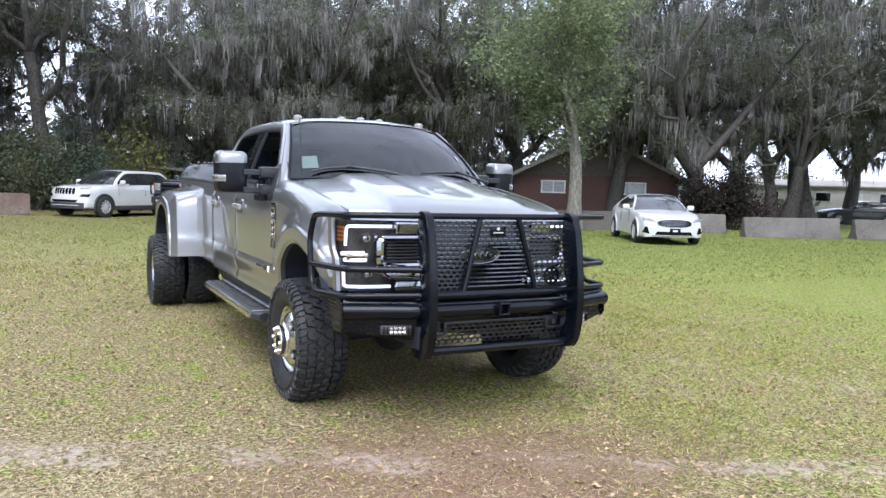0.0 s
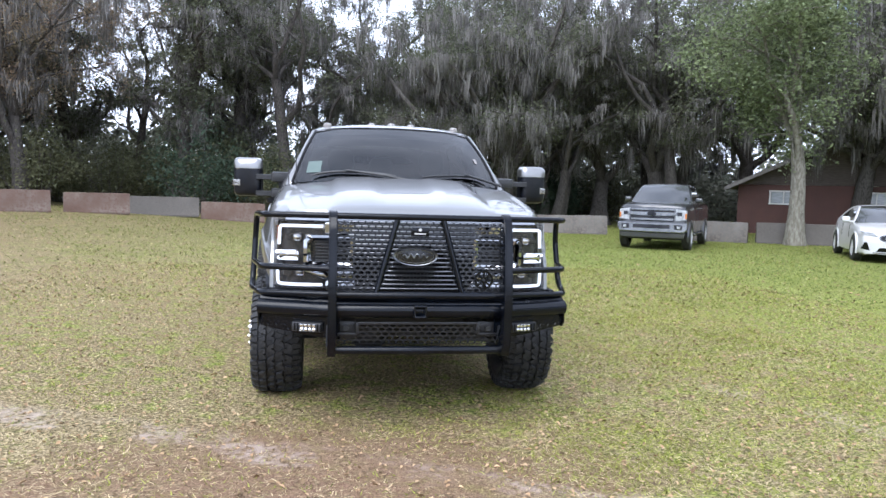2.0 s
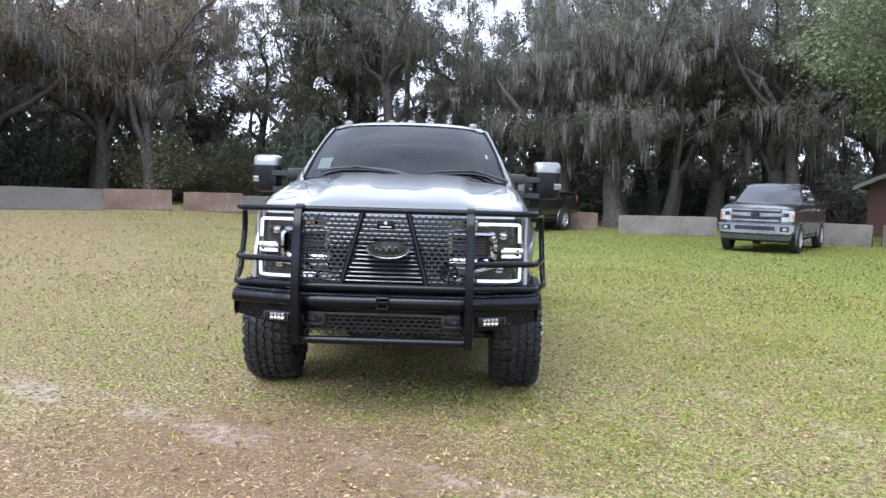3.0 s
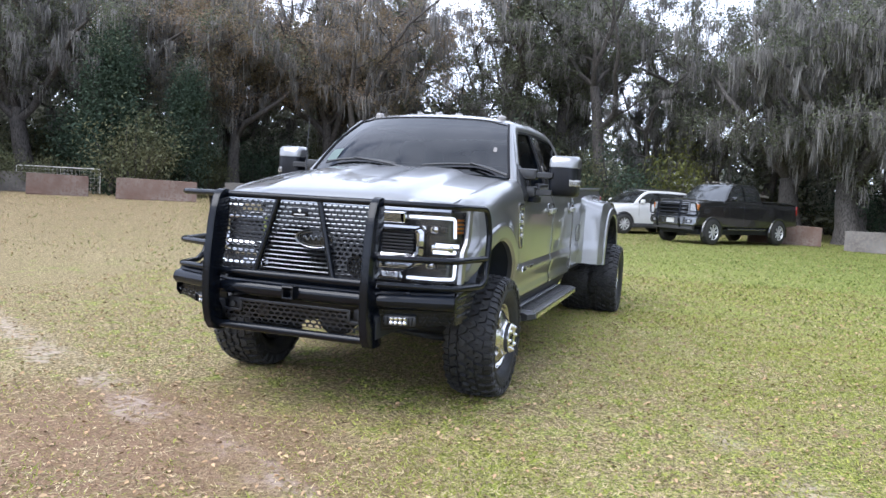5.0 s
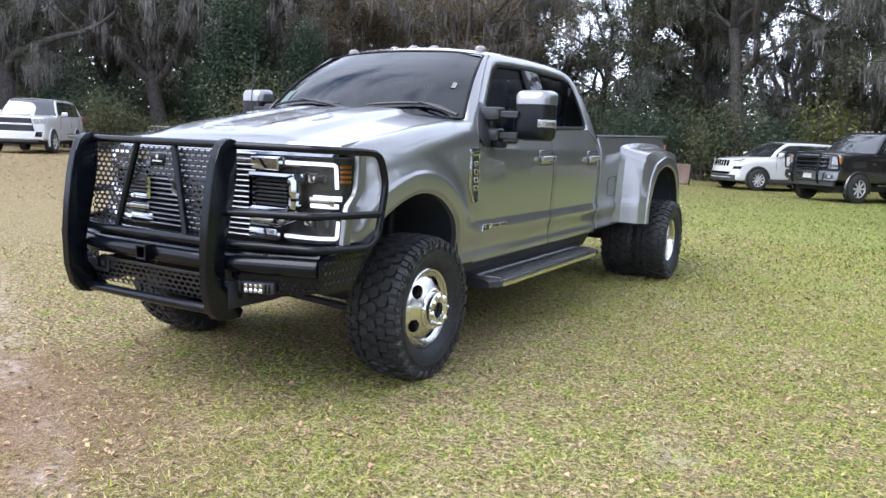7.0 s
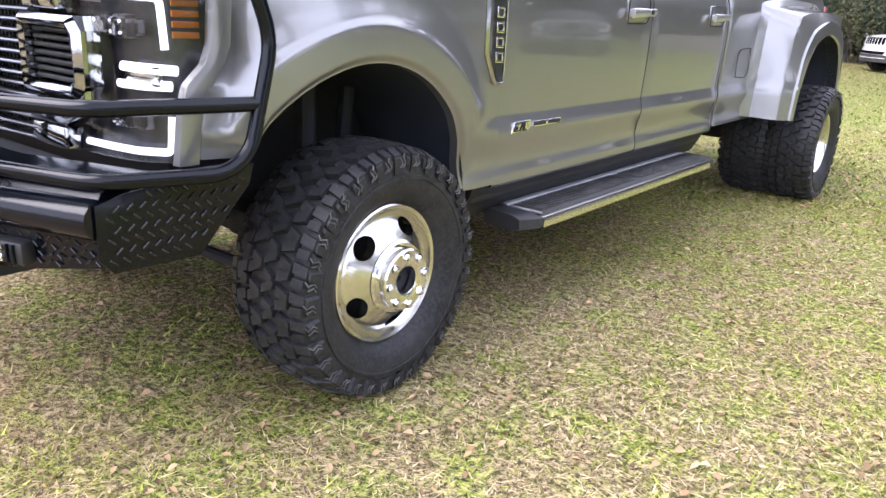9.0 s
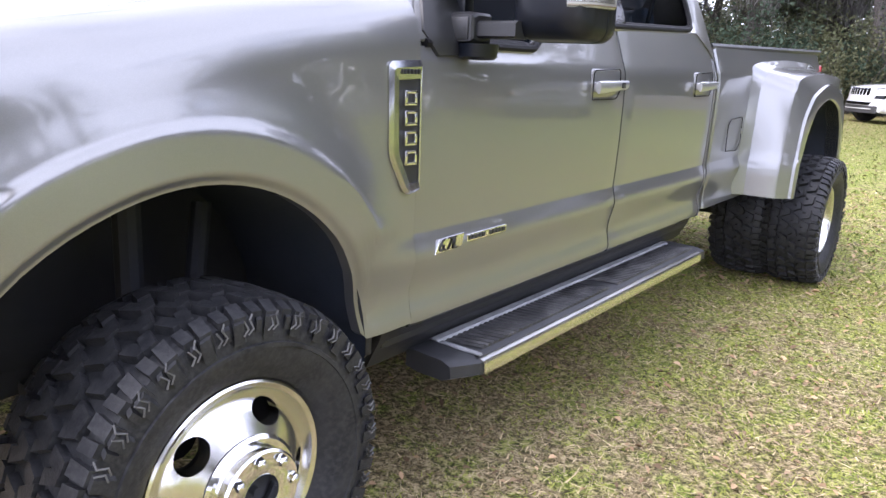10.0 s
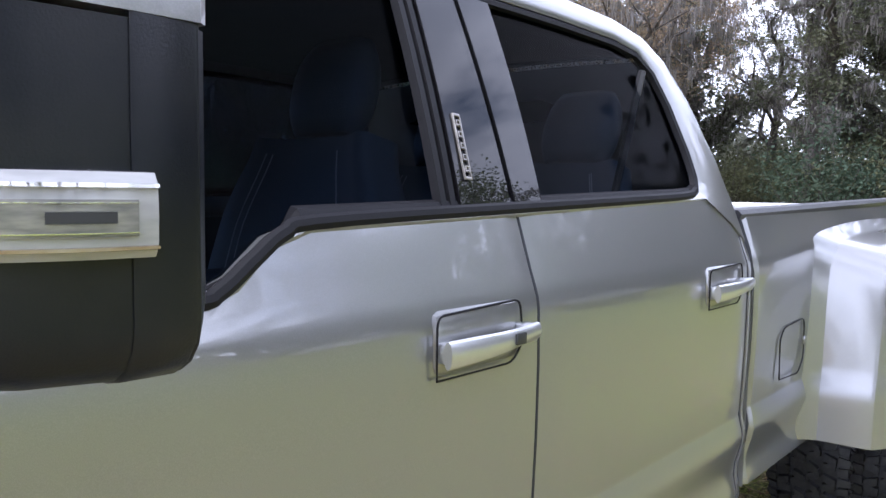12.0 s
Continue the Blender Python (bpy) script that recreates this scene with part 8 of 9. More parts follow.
def grow(seed, height, trunk_r, fork, limbs, spread, lean=(0, 0), rise=0.5, stems=1, sub=5, twigs=4, low=4):
    """A branching skeleton: returns the limbs (points, radii) and the twig points where leaves and moss sit."""
    rnd = random.Random(seed)
    out, tips, mossy = [], [], []

    def branch(p, d, length, r, level):
        pts, rs = [p.copy()], [r]
        n = 6 if level < 2 else 4
        q, v = p.copy(), d.normalized()
        for k in range(n):
            wob = Vector((rnd.gauss(0, 1), rnd.gauss(0, 1), rnd.gauss(0, 0.6))) * ((0.06, 0.30, 0.36, 0.30)[level])
            up = Vector((0, 0, rise if level == 1 else (0.12 if level else 0.6)))
            v = (v + wob + up * 0.18).normalized()
            q = q + v * (length / n)
            pts.append(q.copy())
            rs.append(r * (1 - 0.72 * (k + 1) / n) if level else r * (1 - 0.35 * (k + 1) / n))
        out.append((pts, rs, level))
        return pts, rs, v
    for st in range(stems):
        ang = 2 * math.pi * st / max(stems, 1) + rnd.uniform(-0.3, 0.3)
        tilt = 0.0 if stems == 1 else 0.38
        d0 = Vector((lean[0] + tilt * math.cos(ang), lean[1] + tilt * math.sin(ang), 1.0))
        pts, rs, v = branch(Vector((0.25 * math.cos(ang) * (stems > 1), 0.25 * math.sin(ang) * (stems > 1), -0.1)), d0, fork, trunk_r, 0)
        for i in range(limbs):
            a = 2 * math.pi * (i + rnd.uniform(-0.3, 0.3)) / limbs + ang
            k = rnd.choice((low, 5, 6, 6) if low > 3 else (low, 3, 4, 5, 6)) if i else 6
            d1 = Vector((math.cos(a) * spread, math.sin(a) * spread, 0.55 + rnd.uniform(-0.25, 0.55))) + v * 0.5
            if i == 0:
                d1 = v + Vector((rnd.uniform(-0.25, 0.25), rnd.uniform(-0.25, 0.25), 0.6))
            l1 = (height - fork) * rnd.uniform(0.62, 1.0)
            p1, r1, v1 = branch(pts[k], d1, l1, rs[k] * (0.72 if i == 0 else rnd.uniform(0.45, 0.66)), 1)
            for j in range(sub):
                m = rnd.choice((1, 2, 3, 4, 5, 6))
                b = rnd.uniform(0, 2 * math.pi)
                d2 = (p1[min(m + 1, 6)] - p1[m - 1]).normalized() * 0.6 + Vector((math.cos(b), math.sin(b), rnd.uniform(-0.25, 0.6)))
                p2, r2, v2 = branch(p1[m], d2, l1 * rnd.uniform(0.28, 0.52), max(r1[m] * 0.55, 0.03), 2)
                mossy.extend(p2[1:])
                for t in range(twigs):
                    m2 = rnd.choice((1, 2, 3, 4))
                    d3 = v2 * 0.4 + Vector((rnd.gauss(0, 1), rnd.gauss(0, 1), rnd.gauss(0.1, 0.6)))
                    p3, r3, v3 = branch(p2[m2], d3, l1 * rnd.uniform(0.12, 0.24), max(r2[m2] * 0.5, 0.014), 3)
                    tips.extend(p3[1:])
                    mossy.extend(p3[1:])
            mossy.extend(p1[2:])
    return out, tips, mossy


def tree_meshes(seed, leaf_n, leaf_size, moss_n, moss_len, blob, bark, leaf, spec, moss_wide=0.022):
    rng = np.random.default_rng(seed)
    limbs, tips, mossy = grow(seed, **spec)
    bm = bmesh.new()
    for pts, rs, level in limbs:
        if level == 0:
            rs = [rs[0] * 1.45, rs[0] * 1.08] + rs[2:]
        tube(bm, pts, rs, (10, 6, 4, 3)[level], caps=False)
    me = bpy.data.meshes.new("trunk")
    bm.to_mesh(me)
    bm.free()
    me.materials.append(bark)
    me.shade_smooth()
    tips, mossy = np.array([tuple(t) for t in tips]), np.array([tuple(t) for t in mossy])
    # leaves sit in clumps with gaps between them
    clumps = tips[rng.integers(0, len(tips), leaf_n // 40)] + rng.normal(size=(leaf_n // 40, 3)) * 0.15
    idx = rng.integers(0, len(clumps), leaf_n)
    p = clumps[idx] + rng.normal(size=(leaf_n, 3)) * blob * np.array([0.8, 0.8, 0.5])
    lv, lf = leaf_cloud(p, leaf_size, rng)
    crown = raw_mesh("crown", lv, lf, leaf)
    moss = None
    if moss_n:
        # beards: many strands hang from one spot, the longest in its middle
        per = 22
        tufts = moss_n // per
        spots = mossy[rng.integers(0, len(mossy), tufts)]
        size = rng.uniform(0.25, 1.0, tufts) ** 1.4
        r = rng.normal(size=(tufts, per, 3)) * np.array([1.0, 1.0, 0.4]) * (0.07 + 0.13 * size)[:, None, None]
        out = np.hypot(r[..., 0], r[..., 1]) / (0.07 + 0.13 * size)[:, None]
        L = moss_len * (0.2 + 0.9 * size)[:, None] * np.exp(-0.35 * out * out) * rng.uniform(0.55, 1.0, (tufts, per))
        mv, mf = moss_strands((spots[:, None] + r).reshape(-1, 3), L.ravel(), rng, moss_wide)
        moss = raw_mesh("moss", mv, mf, M_MOSS)
    return me, crown, moss


OAK = dict(height=13.0, trunk_r=0.46, fork=3.8, limbs=7, spread=1.25, rise=0.25)
TREES = {
    "oak_a": tree_meshes(11, 26000, 0.105, 11000, 1.55, 0.50, M_BARK, M_OAKLEAF, OAK),
    "oak_b": tree_meshes(12, 24000, 0.105, 12500, 1.75, 0.50, M_BARK, M_OAKLEAF, dict(height=14.0, trunk_r=0.55, fork=3.0, limbs=6, spread=1.15, rise=0.35, lean=(0.18, 0.05))),
    "oak_c": tree_meshes(13, 17000, 0.125, 8000, 1.1, 0.48, M_BARK, M_OAKLEAF, dict(height=12.5, trunk_r=0.34, fork=3.2, limbs=4, spread=0.9, rise=0.4, stems=3)),
    "russet": tree_meshes(14, 26000, 0.100, 8500, 1.4, 0.48, M_BARK, M_RUSTLEAF, dict(height=14.0, trunk_r=0.38, fork=4.0, limbs=6, spread=0.8, rise=0.6)),
    "slim": tree_meshes(15, 11000, 0.125, 5500, 1.0, 0.42, M_BARK, M_OAKLEAF, dict(height=16.0, trunk_r=0.36, fork=7.0, limbs=6, spread=0.75, rise=0.5)),
    "column": tree_meshes(17, 17000, 0.125, 7000, 1.1, 0.40, M_BARK, M_OAKLEAF, dict(height=13.0, trunk_r=0.34, fork=9.0, limbs=12, spread=1.0, rise=0.25, sub=4, twigs=4, low=2)),
    "maple": tree_meshes(16, 32000, 0.135, 0, 1.3, 0.55, M_BARKPALE, M_GREENLEAF, dict(height=11.0, trunk_r=0.30, fork=4.2, limbs=8, spread=0.85, rise=0.7, sub=6, twigs=5)),
}
LABELS = {
    "oak_a": ("live_oak", "broad live oak hung with grey moss"), "oak_b": ("live_oak", "leaning live oak hung with long grey moss"),
    "oak_c": ("live_oak", "live oak with three trunks and hanging moss"), "russet": ("moss_hung_tree", "tall tree with russet leaves and grey moss"),
    "column": ("tall_tree", "tall dark tree with limbs down its trunk and moss"),
    "slim": ("tall_tree", "tall thin tree with bare trunk and moss"), "maple": ("green_tree", "bright green leafy tree with pale lichened trunk"),
}


def plant(kind, x, y, size=1.0, turn=0.0, sink=0.05):
    name, label = LABELS[kind]
    root = thing(name, label, "tree", "trees of the wood edge", pose(x, y, shell(x, y) - sink, 0, 0, turn) @ Matrix.Scale(size, 4))
    for nm, me in zip(("trunk", "crown", "hanging_moss"), TREES[kind]):
        if me:
            o = new(nm, me)
            o.parent = root
    return root


PLANTED = [
    ("maple", 16.5, 19.6, 1.05, 40), ("oak_b", 24.6, 21.4, 1.0, -20), ("oak_c", 30.5, 20.7, 1.05, 0), ("oak_a", 23.3, 25.3, 1.0, 70), ("slim", 31.8, 31.1, 0.9, 0), ("oak_a", 40.5, 23.9, 1.0, 150), ("oak_b", 37.8, 17.0, 0.9, 60),
    ("slim", -2.5, 34.8, 1.05, 200), ("oak_a", 11.6, 38.5, 1.1, 20), ("oak_b", 14.7, 35.2, 1.0, 100), ("oak_a", 18.9, 37.7, 1.15, 260), ("oak_b", 8.4, 31.0, 1.0, 185), ("slim", 9.0, 32.5, 0.9, 70),
    ("oak_c", 11.3, 33.0, 1.0, 30), ("slim", -6.1, 39.7, 1.0, 0), ("oak_b", 16.8, 32.0, 1.05, 250), ("slim", 16.9, 30.0, 0.95, 120), ("slim", 18.3, 33.0, 1.05, 10),
    ("russet", -13.9, 29.6, 1.0, 0), ("russet", -17.2, 31.4, 1.05, 90), ("oak_a", -26.8, 21.0, 1.0, 45), ("russet", -22.6, 27.2, 1.05, 180), ("russet", -20.4, 27.6, 0.95, 250), ("oak_a", -18.9, 34.4, 1.1, 130), ("russet", -18.2, 38.0, 1.0, 300),
    ("column", -8.4, 35.5, 1.15, 0), ("column", -14.6, 40.0, 1.2, 240), ("slim", -11.6, 39.0, 0.8, 30), ("slim", 3.2, 41.0, 1.05, 130), ("column", -6.3, 37.0, 1.15, 80), ("slim", 8.0, 44.0, 1.1, 220), ("oak_a", 11.0, 47.0, 1.2, 60), ("column", 5.6, 42.0, 1.0, 10), ("oak_b", 6.4, 33.5, 1.0, 200), ("slim", -5.6, 37.5, 1.0, 90), ("oak_b", -34.0, 18.0, 1.15, 120), ("oak_a", 27.0, 28.0, 1.3, 190), ("oak_b", 37.0, 29.5, 1.3, 280), ("oak_b", 34.5, 22.5, 1.35, 140), ("oak_a", 26.0, 24.5, 1.3, 250), ("slim", -4.7, 40.4, 1.05, 200), ("oak_b", -0.4, 37.5, 0.75, 30), ("oak_b", 2.4, 39.0, 0.95, 75), ("oak_a", -29.5, 15.0, 1.0, 300), ("russet", -31.5, 22.0, 1.05, 20), 
    ("oak_a", 22.5, 33.0, 1.1, 10), ("oak_a", -33.0, 10.0, 1.0, 100), ("oak_b", 27.0, 30.0, 1.1, 220), ("oak_a", -25.5, 24.5, 1.05, 50), ("oak_b", -24.5, 33.5, 1.1, 210), ("russet", -27.5, 28.0, 1.1, 70), ("slim", 13.5, 43.0, 1.1, 300),
    ("oak_a", 31.0, 1.0, 1.15, 10), ("oak_b", 28.0, -9.0, 1.1, 80), ("oak_a", 25.0, -20.0, 1.15, 140), ("oak_b", 36.0, -4.0, 1.2, 200), ("russet", 39.0, 9.0, 1.1, 30), ("oak_a", 36.0, -18.0, 1.1, 200), ("maple", 35.0, 12.0, 1.1, 0), ("oak_b", 40.0, -10.0, 1.2, 0), ("oak_a", 31.0, -25.0, 1.1, 90),
]
for row in PLANTED:
    plant(*row)


def shrub_mesh(seed, n, w, h, size, leaf, cone=False):
    """A bush: many thin stems and a ragged cloud of leaves with gaps."""
    rng = np.random.default_rng(seed)
    rnd = random.Random(seed)
    bm = bmesh.new()
    heads = []
    for k in range(26):
        a, r = rnd.uniform(0, 6.28), rnd.uniform(0.1, 1.0) ** 0.6
        if cone:
            z = rnd.uniform(0.1, 1.0)
            top = Vector((math.cos(a) * w * (1.05 - z) * r, math.sin(a) * w * (1.05 - z) * r, h * z))
            foot = Vector((0, 0, h * z * 0.7))
        else:
            top = Vector((math.cos(a) * w * r, math.sin(a) * w * r, h * rnd.uniform(0.35, 1.0) * (1.1 - 0.35 * r)))
            foot = Vector((math.cos(a) * w * 0.2, math.sin(a) * w * 0.2, 0))
        mid = (top + foot) / 2 + Vector((rnd.gauss(0, 0.12), rnd.gauss(0, 0.12), 0.1))
        tube(bm, [foot, mid, top], [0.025, 0.018, 0.006], 4, caps=False)
        heads += [top, mid.lerp(top, 0.6), mid]
    if cone:
        tube(bm, [(0, 0, -0.1), (0, 0, h * 0.5), (0, 0, h)], [0.09, 0.06, 0.01], 6, caps=False)
    me = bpy.data.meshes.new("stem")
    bm.to_mesh(me)
    bm.free()
    me.materials.append(M_BARK)
    heads = np.array([tuple(q) for q in heads])
    p = heads[rng.integers(0, len(heads), n)] + rng.normal(size=(n, 3)) * np.array([0.17 * w, 0.17 * w, 0.10 * h])
    p[:, 2] = np.abs(p[:, 2])
    v, f = leaf_cloud(p, size, rng, 0.8)
    return me, raw_mesh("leaves", v, f, leaf)


SHRUBS = {"mixed": shrub_mesh(31, 4800, 1.9, 3.2, 0.12, M_SHRUBLEAF), "low": shrub_mesh(32, 3600, 1.7, 2.0, 0.11, M_SHRUBLEAF), "dark": shrub_mesh(33, 5000, 2.0, 4.0, 0.13, M_DARKLEAF),
          "cedar": shrub_mesh(34, 17000, 2.5, 6.2, 0.13, M_DARKLEAF, True), "yellow": shrub_mesh(35, 2800, 1.7, 4.6, 0.15, M_YELLOWLEAF), "camellia": shrub_mesh(36, 17000, 1.75, 2.9, 0.12, M_BUSHRED)}
SHRUB_LABEL = {"mixed": "olive green undergrowth bush at the wood edge", "low": "low olive green undergrowth bush", "dark": "dense dark green bush at the wood edge", "cedar": "dark green cedar with pointed top",
               "yellow": "loose yellow-green bush in the wood", "camellia": "rounded dark camellia bush with few blossoms"}


def bush(kind, x, y, size=1.0, turn=0.0):
    root = thing("cedar_tree" if kind == "cedar" else "bush", SHRUB_LABEL[kind], "tree" if kind == "cedar" else "bush", "undergrowth", pose(x, y, shell(x, y) - 0.03, 0, 0, turn) @ Matrix.Scale(size, 4))
    for nm, me in zip(("stem", "foliage"), SHRUBS[kind]):
        o = new(nm, me)
        o.parent = root


for row in (("camellia", 25.2, 19.6, 1.05, 0), ("cedar", -21.7, 20.6, 1.0, 0), ("cedar", -19.7, 23.1, 0.85, 60), ("cedar", -23.2, 22.0, 1.1, 200), ("mixed", -3.6, 31.8, 1.1, 0), ("yellow", 1.0, 34.0, 1.0, 90), ("mixed", -6.0, 35.0, 1.4, 40),
            ("dark", 9.8, 33.5, 0.8, 0), ("dark", 12.5, 36.5, 0.9, 70), ("low", 44.0, 30.5, 0.9, 0), ("yellow", 41.0, 42.0, 1.4, 0), ("mixed", 46.0, 44.0, 1.6, 50), ("mixed", 55.0, 40.0, 1.8, 90)):
    bush(*row)
rnd = random.Random(77)
for k in range(62):
    a = lerp(-68, 22, k / 61) + rnd.uniform(-1, 1)
    d = rnd.uniform(34, 45) if a > -38 else rnd.uniform(31, 42)
    x, y = d * math.sin(radians(a)) - 0.5, d * math.cos(radians(a)) - 4
    if a > 2:
        d = rnd.uniform(44, 54)
        x, y = d * math.sin(radians(a)), d * math.cos(radians(a)) - 4
    bush(rnd.choice(("mixed", "mixed", "low", "dark", "low", "mixed")), x, y, rnd.uniform(0.75, 1.25), rnd.uniform(0, 360))

# far woods all round, one mass of leaf clumps and trunks
rng = np.random.default_rng(5)
N = 60000
ang = rng.uniform(0, 2 * np.pi, N)
seen = (ang > radians(20)) & (ang < radians(168))
rad = np.where(seen, rng.uniform(52, 68, N), rng.uniform(70, 95, N))
ragged = 5.5 + 3.5 * np.sin(ang * 9.0) * np.sin(ang * 4.3 + 1.0) + 2.0 * np.sin(ang * 31.0)
gap = np.abs(np.degrees(ang) - 106.5) < 2.2
zz = rng.uniform(0, 1, N) ** np.where(seen, 1.25, 0.8) * np.where(gap | (np.abs(np.degrees(ang) - 87) < 8), 6.0, np.maximum(ragged + np.where(seen, np.where(ang > radians(125), 10.0, 5.5), 3.5), 2.5))
pts = np.stack([rad * np.cos(ang), rad * np.sin(ang), zz], 1) + rng.normal(size=(N, 3)) * 0.5
keep = ~((ang > radians(24)) & (ang < radians(43)))
keep |= zz < 0.8
v, f = leaf_cloud(pts[keep], 0.55, rng, 0.8)
# undergrowth between the trunks
K = 84000
a2 = rng.uniform(radians(50), radians(172), K)
r2 = rng.uniform(44, 60, K)
h2 = rng.uniform(0, 1, K) * (np.where(a2 > radians(97), 7.0, 4.2) + 1.8 * np.sin(a2 * 23.0) + 1.2 * np.sin(a2 * 61.0))
q2 = np.stack([r2 * np.cos(a2), r2 * np.sin(a2) - 3, h2], 1) + rng.normal(size=(K, 3)) * 0.4
v3, f3 = leaf_cloud(q2, 0.42, rng, 0.8)
v, f = np.concatenate([v, v3]), np.concatenate([f, f3 + len(v)])
# taller woods behind the field's brown side
C = 26000
a5 = rng.uniform(radians(118), radians(168), C)
r5 = rng.uniform(46, 58, C)
q5 = np.stack([r5 * np.cos(a5), r5 * np.sin(a5), 2 + rng.uniform(0, 1, C) ** 1.2 * (12 + 2 * np.sin(a5 * 29.0))], 1) + rng.normal(size=(C, 3)) * 0.6
v5, f5 = leaf_cloud(q5, 0.5, rng, 0.8)
v, f = np.concatenate([v, v5]), np.concatenate([f, f5 + len(v)])
# a thick thicket closes the view behind the undergrowth
B = 7000
a4 = rng.uniform(radians(48), radians(172), B)
q4 = np.stack([63 * np.cos(a4), 63 * np.sin(a4), rng.uniform(-0.5, 1, B) * (4.6 + 1.2 * np.sin(a4 * 37.0))], 1) + rng.normal(size=(B, 3)) * 0.6
v4, f4 = leaf_cloud(q4, 1.3, rng, 0.8)
tagged(new("thicket", raw_mesh("thicket", v4, f4, M_FARLEAF)), "dense olive thicket behind the trees", "woods", kind="stuff")
ob = new("far_woods", raw_mesh("far_woods", v, f, M_FARLEAF))
tagged(ob, "distant olive green woods round the field", "woods", kind="stuff")

# == grass blades, straw and fallen leaves ==
M_BLADE = leafy("grass_blades", (0.190, 0.230, 0.036), (0.360, 0.365, 0.085), 0.75, 0.3)
# darker copy of the blades: tree shade over the far lawn put into the green
M_BLADEFAR = leafy("far_shaded_blades", (0.115, 0.155, 0.032), (0.210, 0.235, 0.058), 0.5, 0.25)
M_STRAW = leafy("straw", (0.56, 0.475, 0.290), (0.37, 0.275, 0.160), 0.8, 0.15)
M_DEADLEAF = material("fallen_leaves", (0.27, 0.165, 0.085), 0.8, spec=0.2, second=(0.40, 0.29, 0.175), scale=3, amount=0.8, vary=0.65)
rng = np.random.default_rng(9)


def heights(x, y):
    return np.array([shell(a, c) for a, c in zip(x, y)])


def patchy(x, y, s, o):
    """A smooth field of 0..1 made of a few waves, for clumps."""
    v = np.sin(x * s * 1.3 + o) * np.cos(y * s + o * 2) + 0.6 * np.sin(x * s * 2.7 + y * s * 1.9 + o) + 0.5 * np.cos(y * s * 3.6 - x * s * 2.2 + 2 * o)
    return np.clip(0.5 + v * 0.28, 0, 1)


def blades(name, n, x0, x1, y0, y1, h, w, lie, mat, label, green=True):
    x, y = rng.uniform(x0, x1, n), rng.uniform(y0, y1, n)
    g = patchy(x, y, 0.9, 1.0) * 0.6 + patchy(x, y, 3.1, 2.0) * 0.4
    lane = np.abs(y + 1.86 + 0.5 * x + 0.12 * np.sin(x * 3))
    keep = rng.uniform(0, 1, n) < np.clip((g - 0.05 + 0.05 * x + 0.03 * y) if green else (1.2 - 0.7 * g - 0.04 * x - 0.02 * y), 0.08, 1) * np.clip(lane / 0.35, 0.15, 1) * np.clip(np.hypot((x + 0.5) * 0.75, y + 1.9) / 1.3, 0.3, 1)
    x, y, g = x[keep], y[keep], g[keep]
    n = len(x)
    z = heights(x, y)
    a = rng.uniform(0, 2 * np.pi, n)
    side = np.stack([np.cos(a), np.sin(a), np.zeros(n)], 1) * (w * rng.uniform(0.6, 1.4, n))[:, None]
    b = rng.uniform(0, 2 * np.pi, n)
    H = h * rng.uniform(0.5, 1.5, n) * (0.6 + 0.6 * g)
    tip = np.stack([np.cos(b) * H * lie, np.sin(b) * H * lie, H * (1 - 0.6 * min(lie, 1.4))], 1)
    p = np.stack([x, y, z], 1)
    v = np.stack([p + side, p - side, p + tip], 1).reshape(-1, 3)
    ob = new(name, raw_mesh(name, v, np.arange(len(v)).reshape(-1, 3), mat))
    return tagged(ob, label, "grass", kind="stuff")


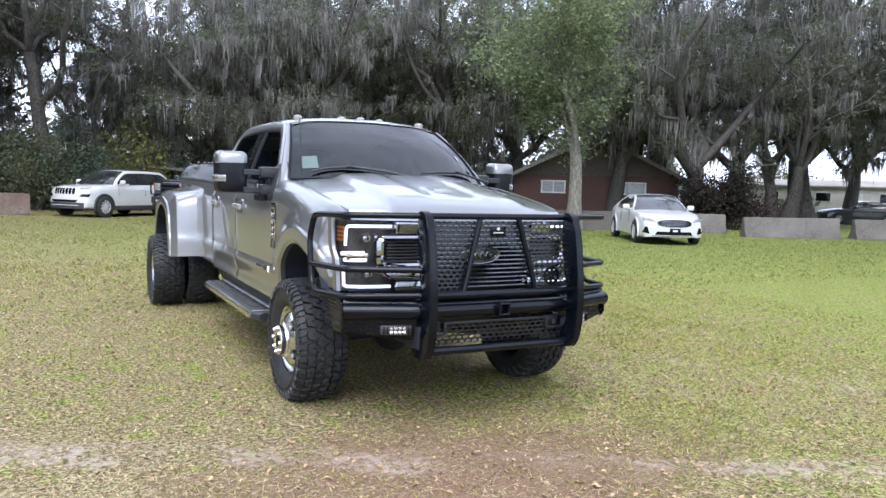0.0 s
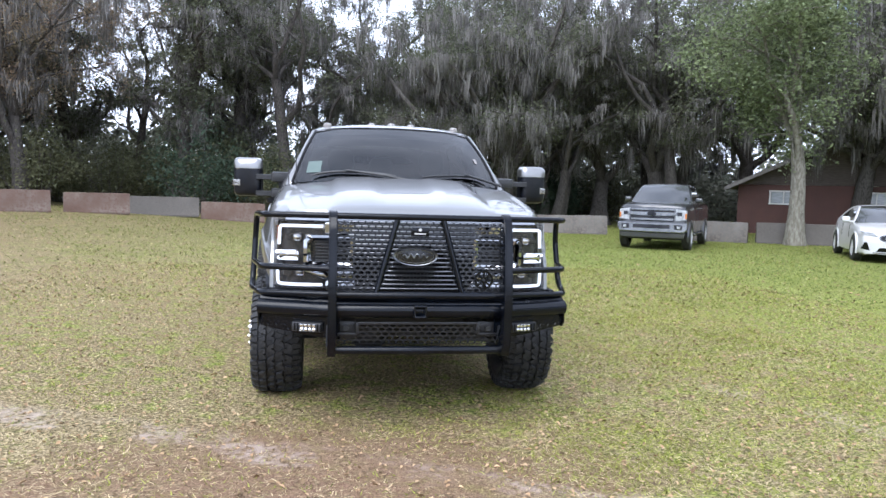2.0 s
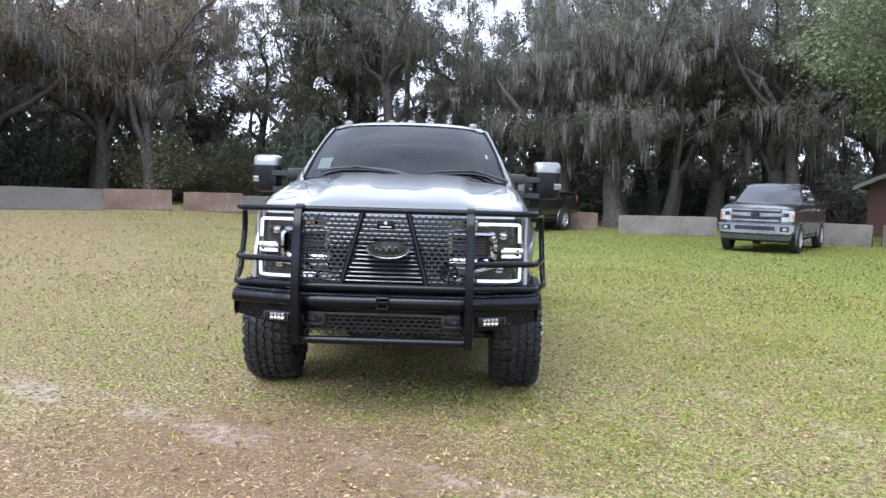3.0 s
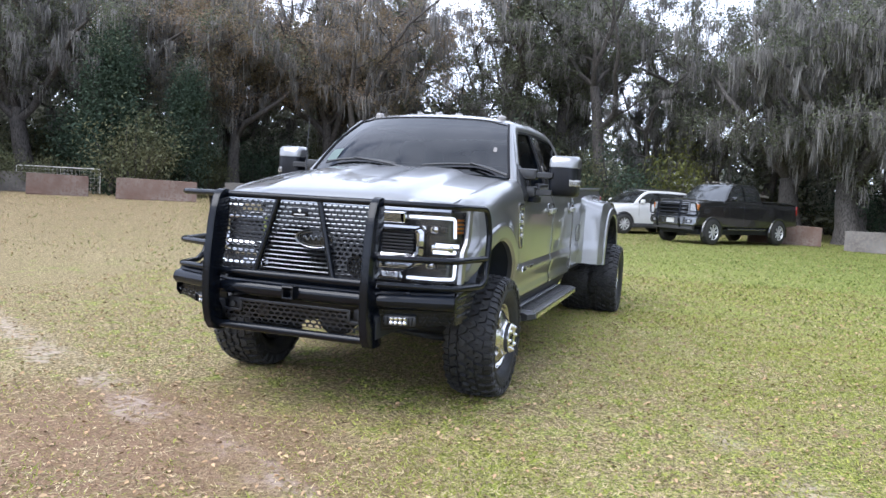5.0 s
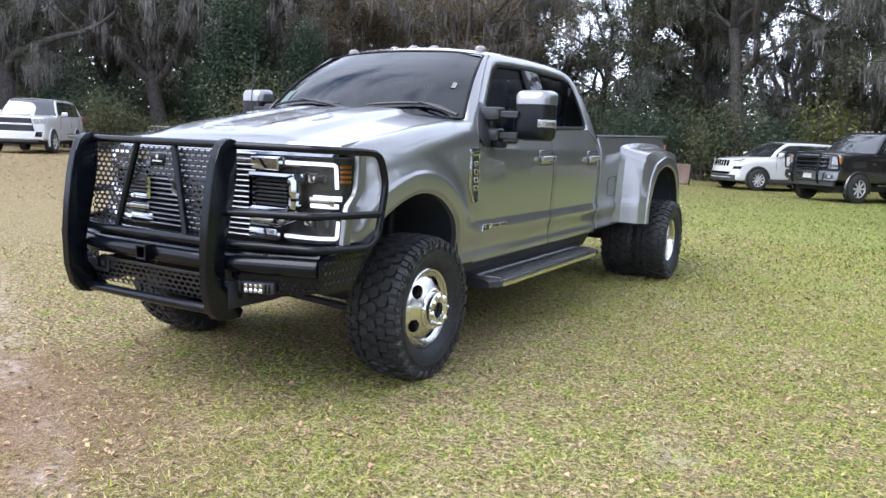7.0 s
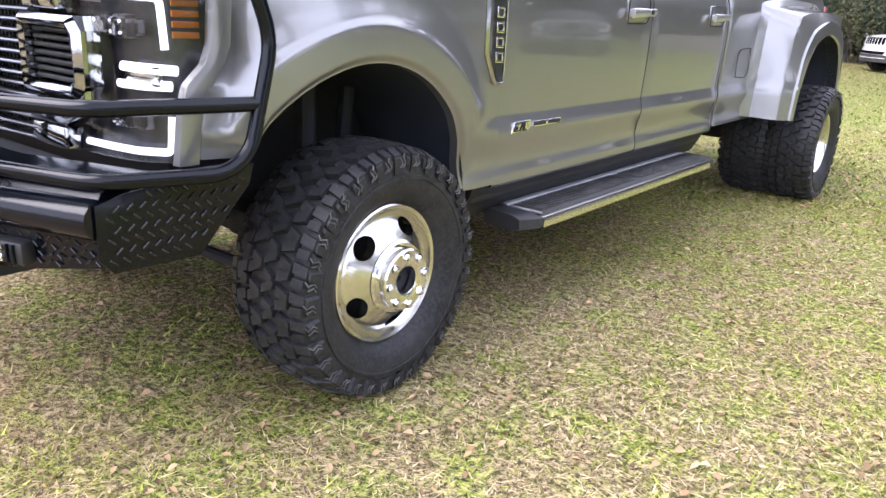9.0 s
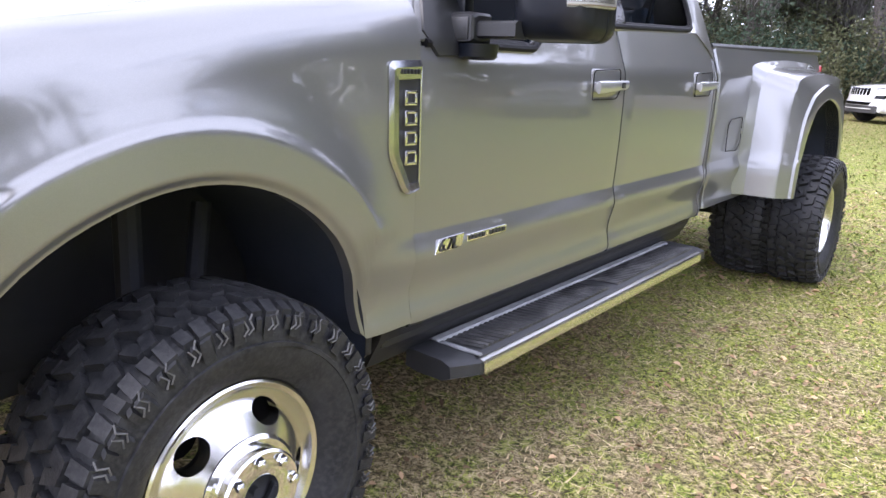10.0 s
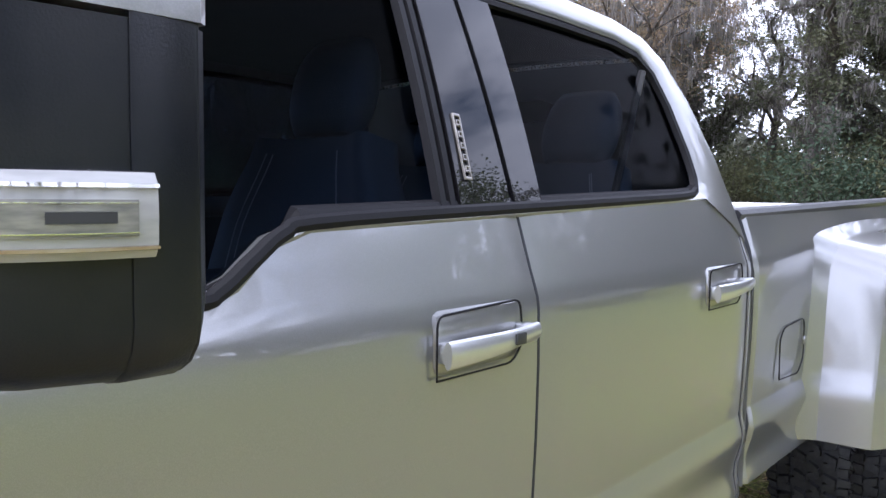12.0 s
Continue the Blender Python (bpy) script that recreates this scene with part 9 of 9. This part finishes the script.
blades("grass", 110000, 0.6, 4.6, -2.4, 5.0, 0.030, 0.0026, 0.9, M_BLADE, "fine green lawn grass blades beside the truck")
blades("straw", 80000, 0.6, 4.6, -2.4, 5.0, 0.040, 0.0022, 1.4, M_STRAW, "fine dry straw beside the truck", False)
blades("grass", 130000, -5.5, 7.0, -5.0, 9.5, 0.036, 0.0042, 0.75, M_BLADE, "short green lawn grass blades")
blades("grass", 120000, -26, 26, 4, 30, 0.05, 0.012, 0.6, M_BLADEFAR, "short green lawn grass blades farther out")
blades("straw", 70000, -5.5, 7.0, -5.0, 9.5, 0.05, 0.0034, 1.4, M_STRAW, "dry straw lying in the lawn", False)
blades("straw", 50000, -26, 26, 4, 30, 0.06, 0.010, 1.3, M_STRAW, "dry straw lying in the far lawn", False)


def fallen(n, x0, x1, y0, y1, size, label):
    x, y = rng.uniform(x0, x1, n), rng.uniform(y0, y1, n)
    z = heights(x, y) + rng.uniform(0.008, 0.022, n)
    a = rng.uniform(0, 2 * np.pi, n)
    L = size * rng.uniform(0.45, 1.35, n)
    d = np.stack([np.cos(a), np.sin(a), rng.normal(0, 0.22, n)], 1)
    s = np.stack([-np.sin(a), np.cos(a), rng.normal(0, 0.22, n)], 1)
    p = np.stack([x, y, z], 1)
    curl = np.stack([np.zeros(n), np.zeros(n), rng.uniform(0.05, 0.3, n) * L], 1)
    L = L[:, None]
    v = np.stack([p - d * L * 0.5, p - d * L * 0.1 + s * L * 0.26 + curl, p + d * L * 0.2 + s * L * 0.22 + curl, p + d * L * 0.5, p + d * L * 0.2 - s * L * 0.22 + curl * 0.7, p - d * L * 0.1 - s * L * 0.26 + curl * 0.7], 1).reshape(-1, 3)
    base = (np.arange(n) * 6)[:, None]
    f = np.concatenate([base + np.array([[0, 1, 2, 3]]), base + np.array([[0, 3, 4, 5]])])
    ob = new("fallen_leaves", raw_mesh("fallen_leaves", v, f, M_DEADLEAF))
    return tagged(ob, label, "leaves", kind="stuff")


blades("grass", 100000, -3.6, 4.6, -4.7, -1.0, 0.026, 0.0030, 0.95, M_BLADE, "fine green lawn grass blades before the truck")
blades("straw", 90000, -3.6, 4.6, -4.7, -1.0, 0.034, 0.0026, 1.45, M_STRAW, "fine dry straw before the truck", False)
fallen(28000, -5.5, 7.0, -5.0, 9.5, 0.031, "dry brown oak leaves fallen on the lawn")
fallen(16000, -28, 26, 4, 32, 0.050, "dry brown leaves scattered over the far lawn")
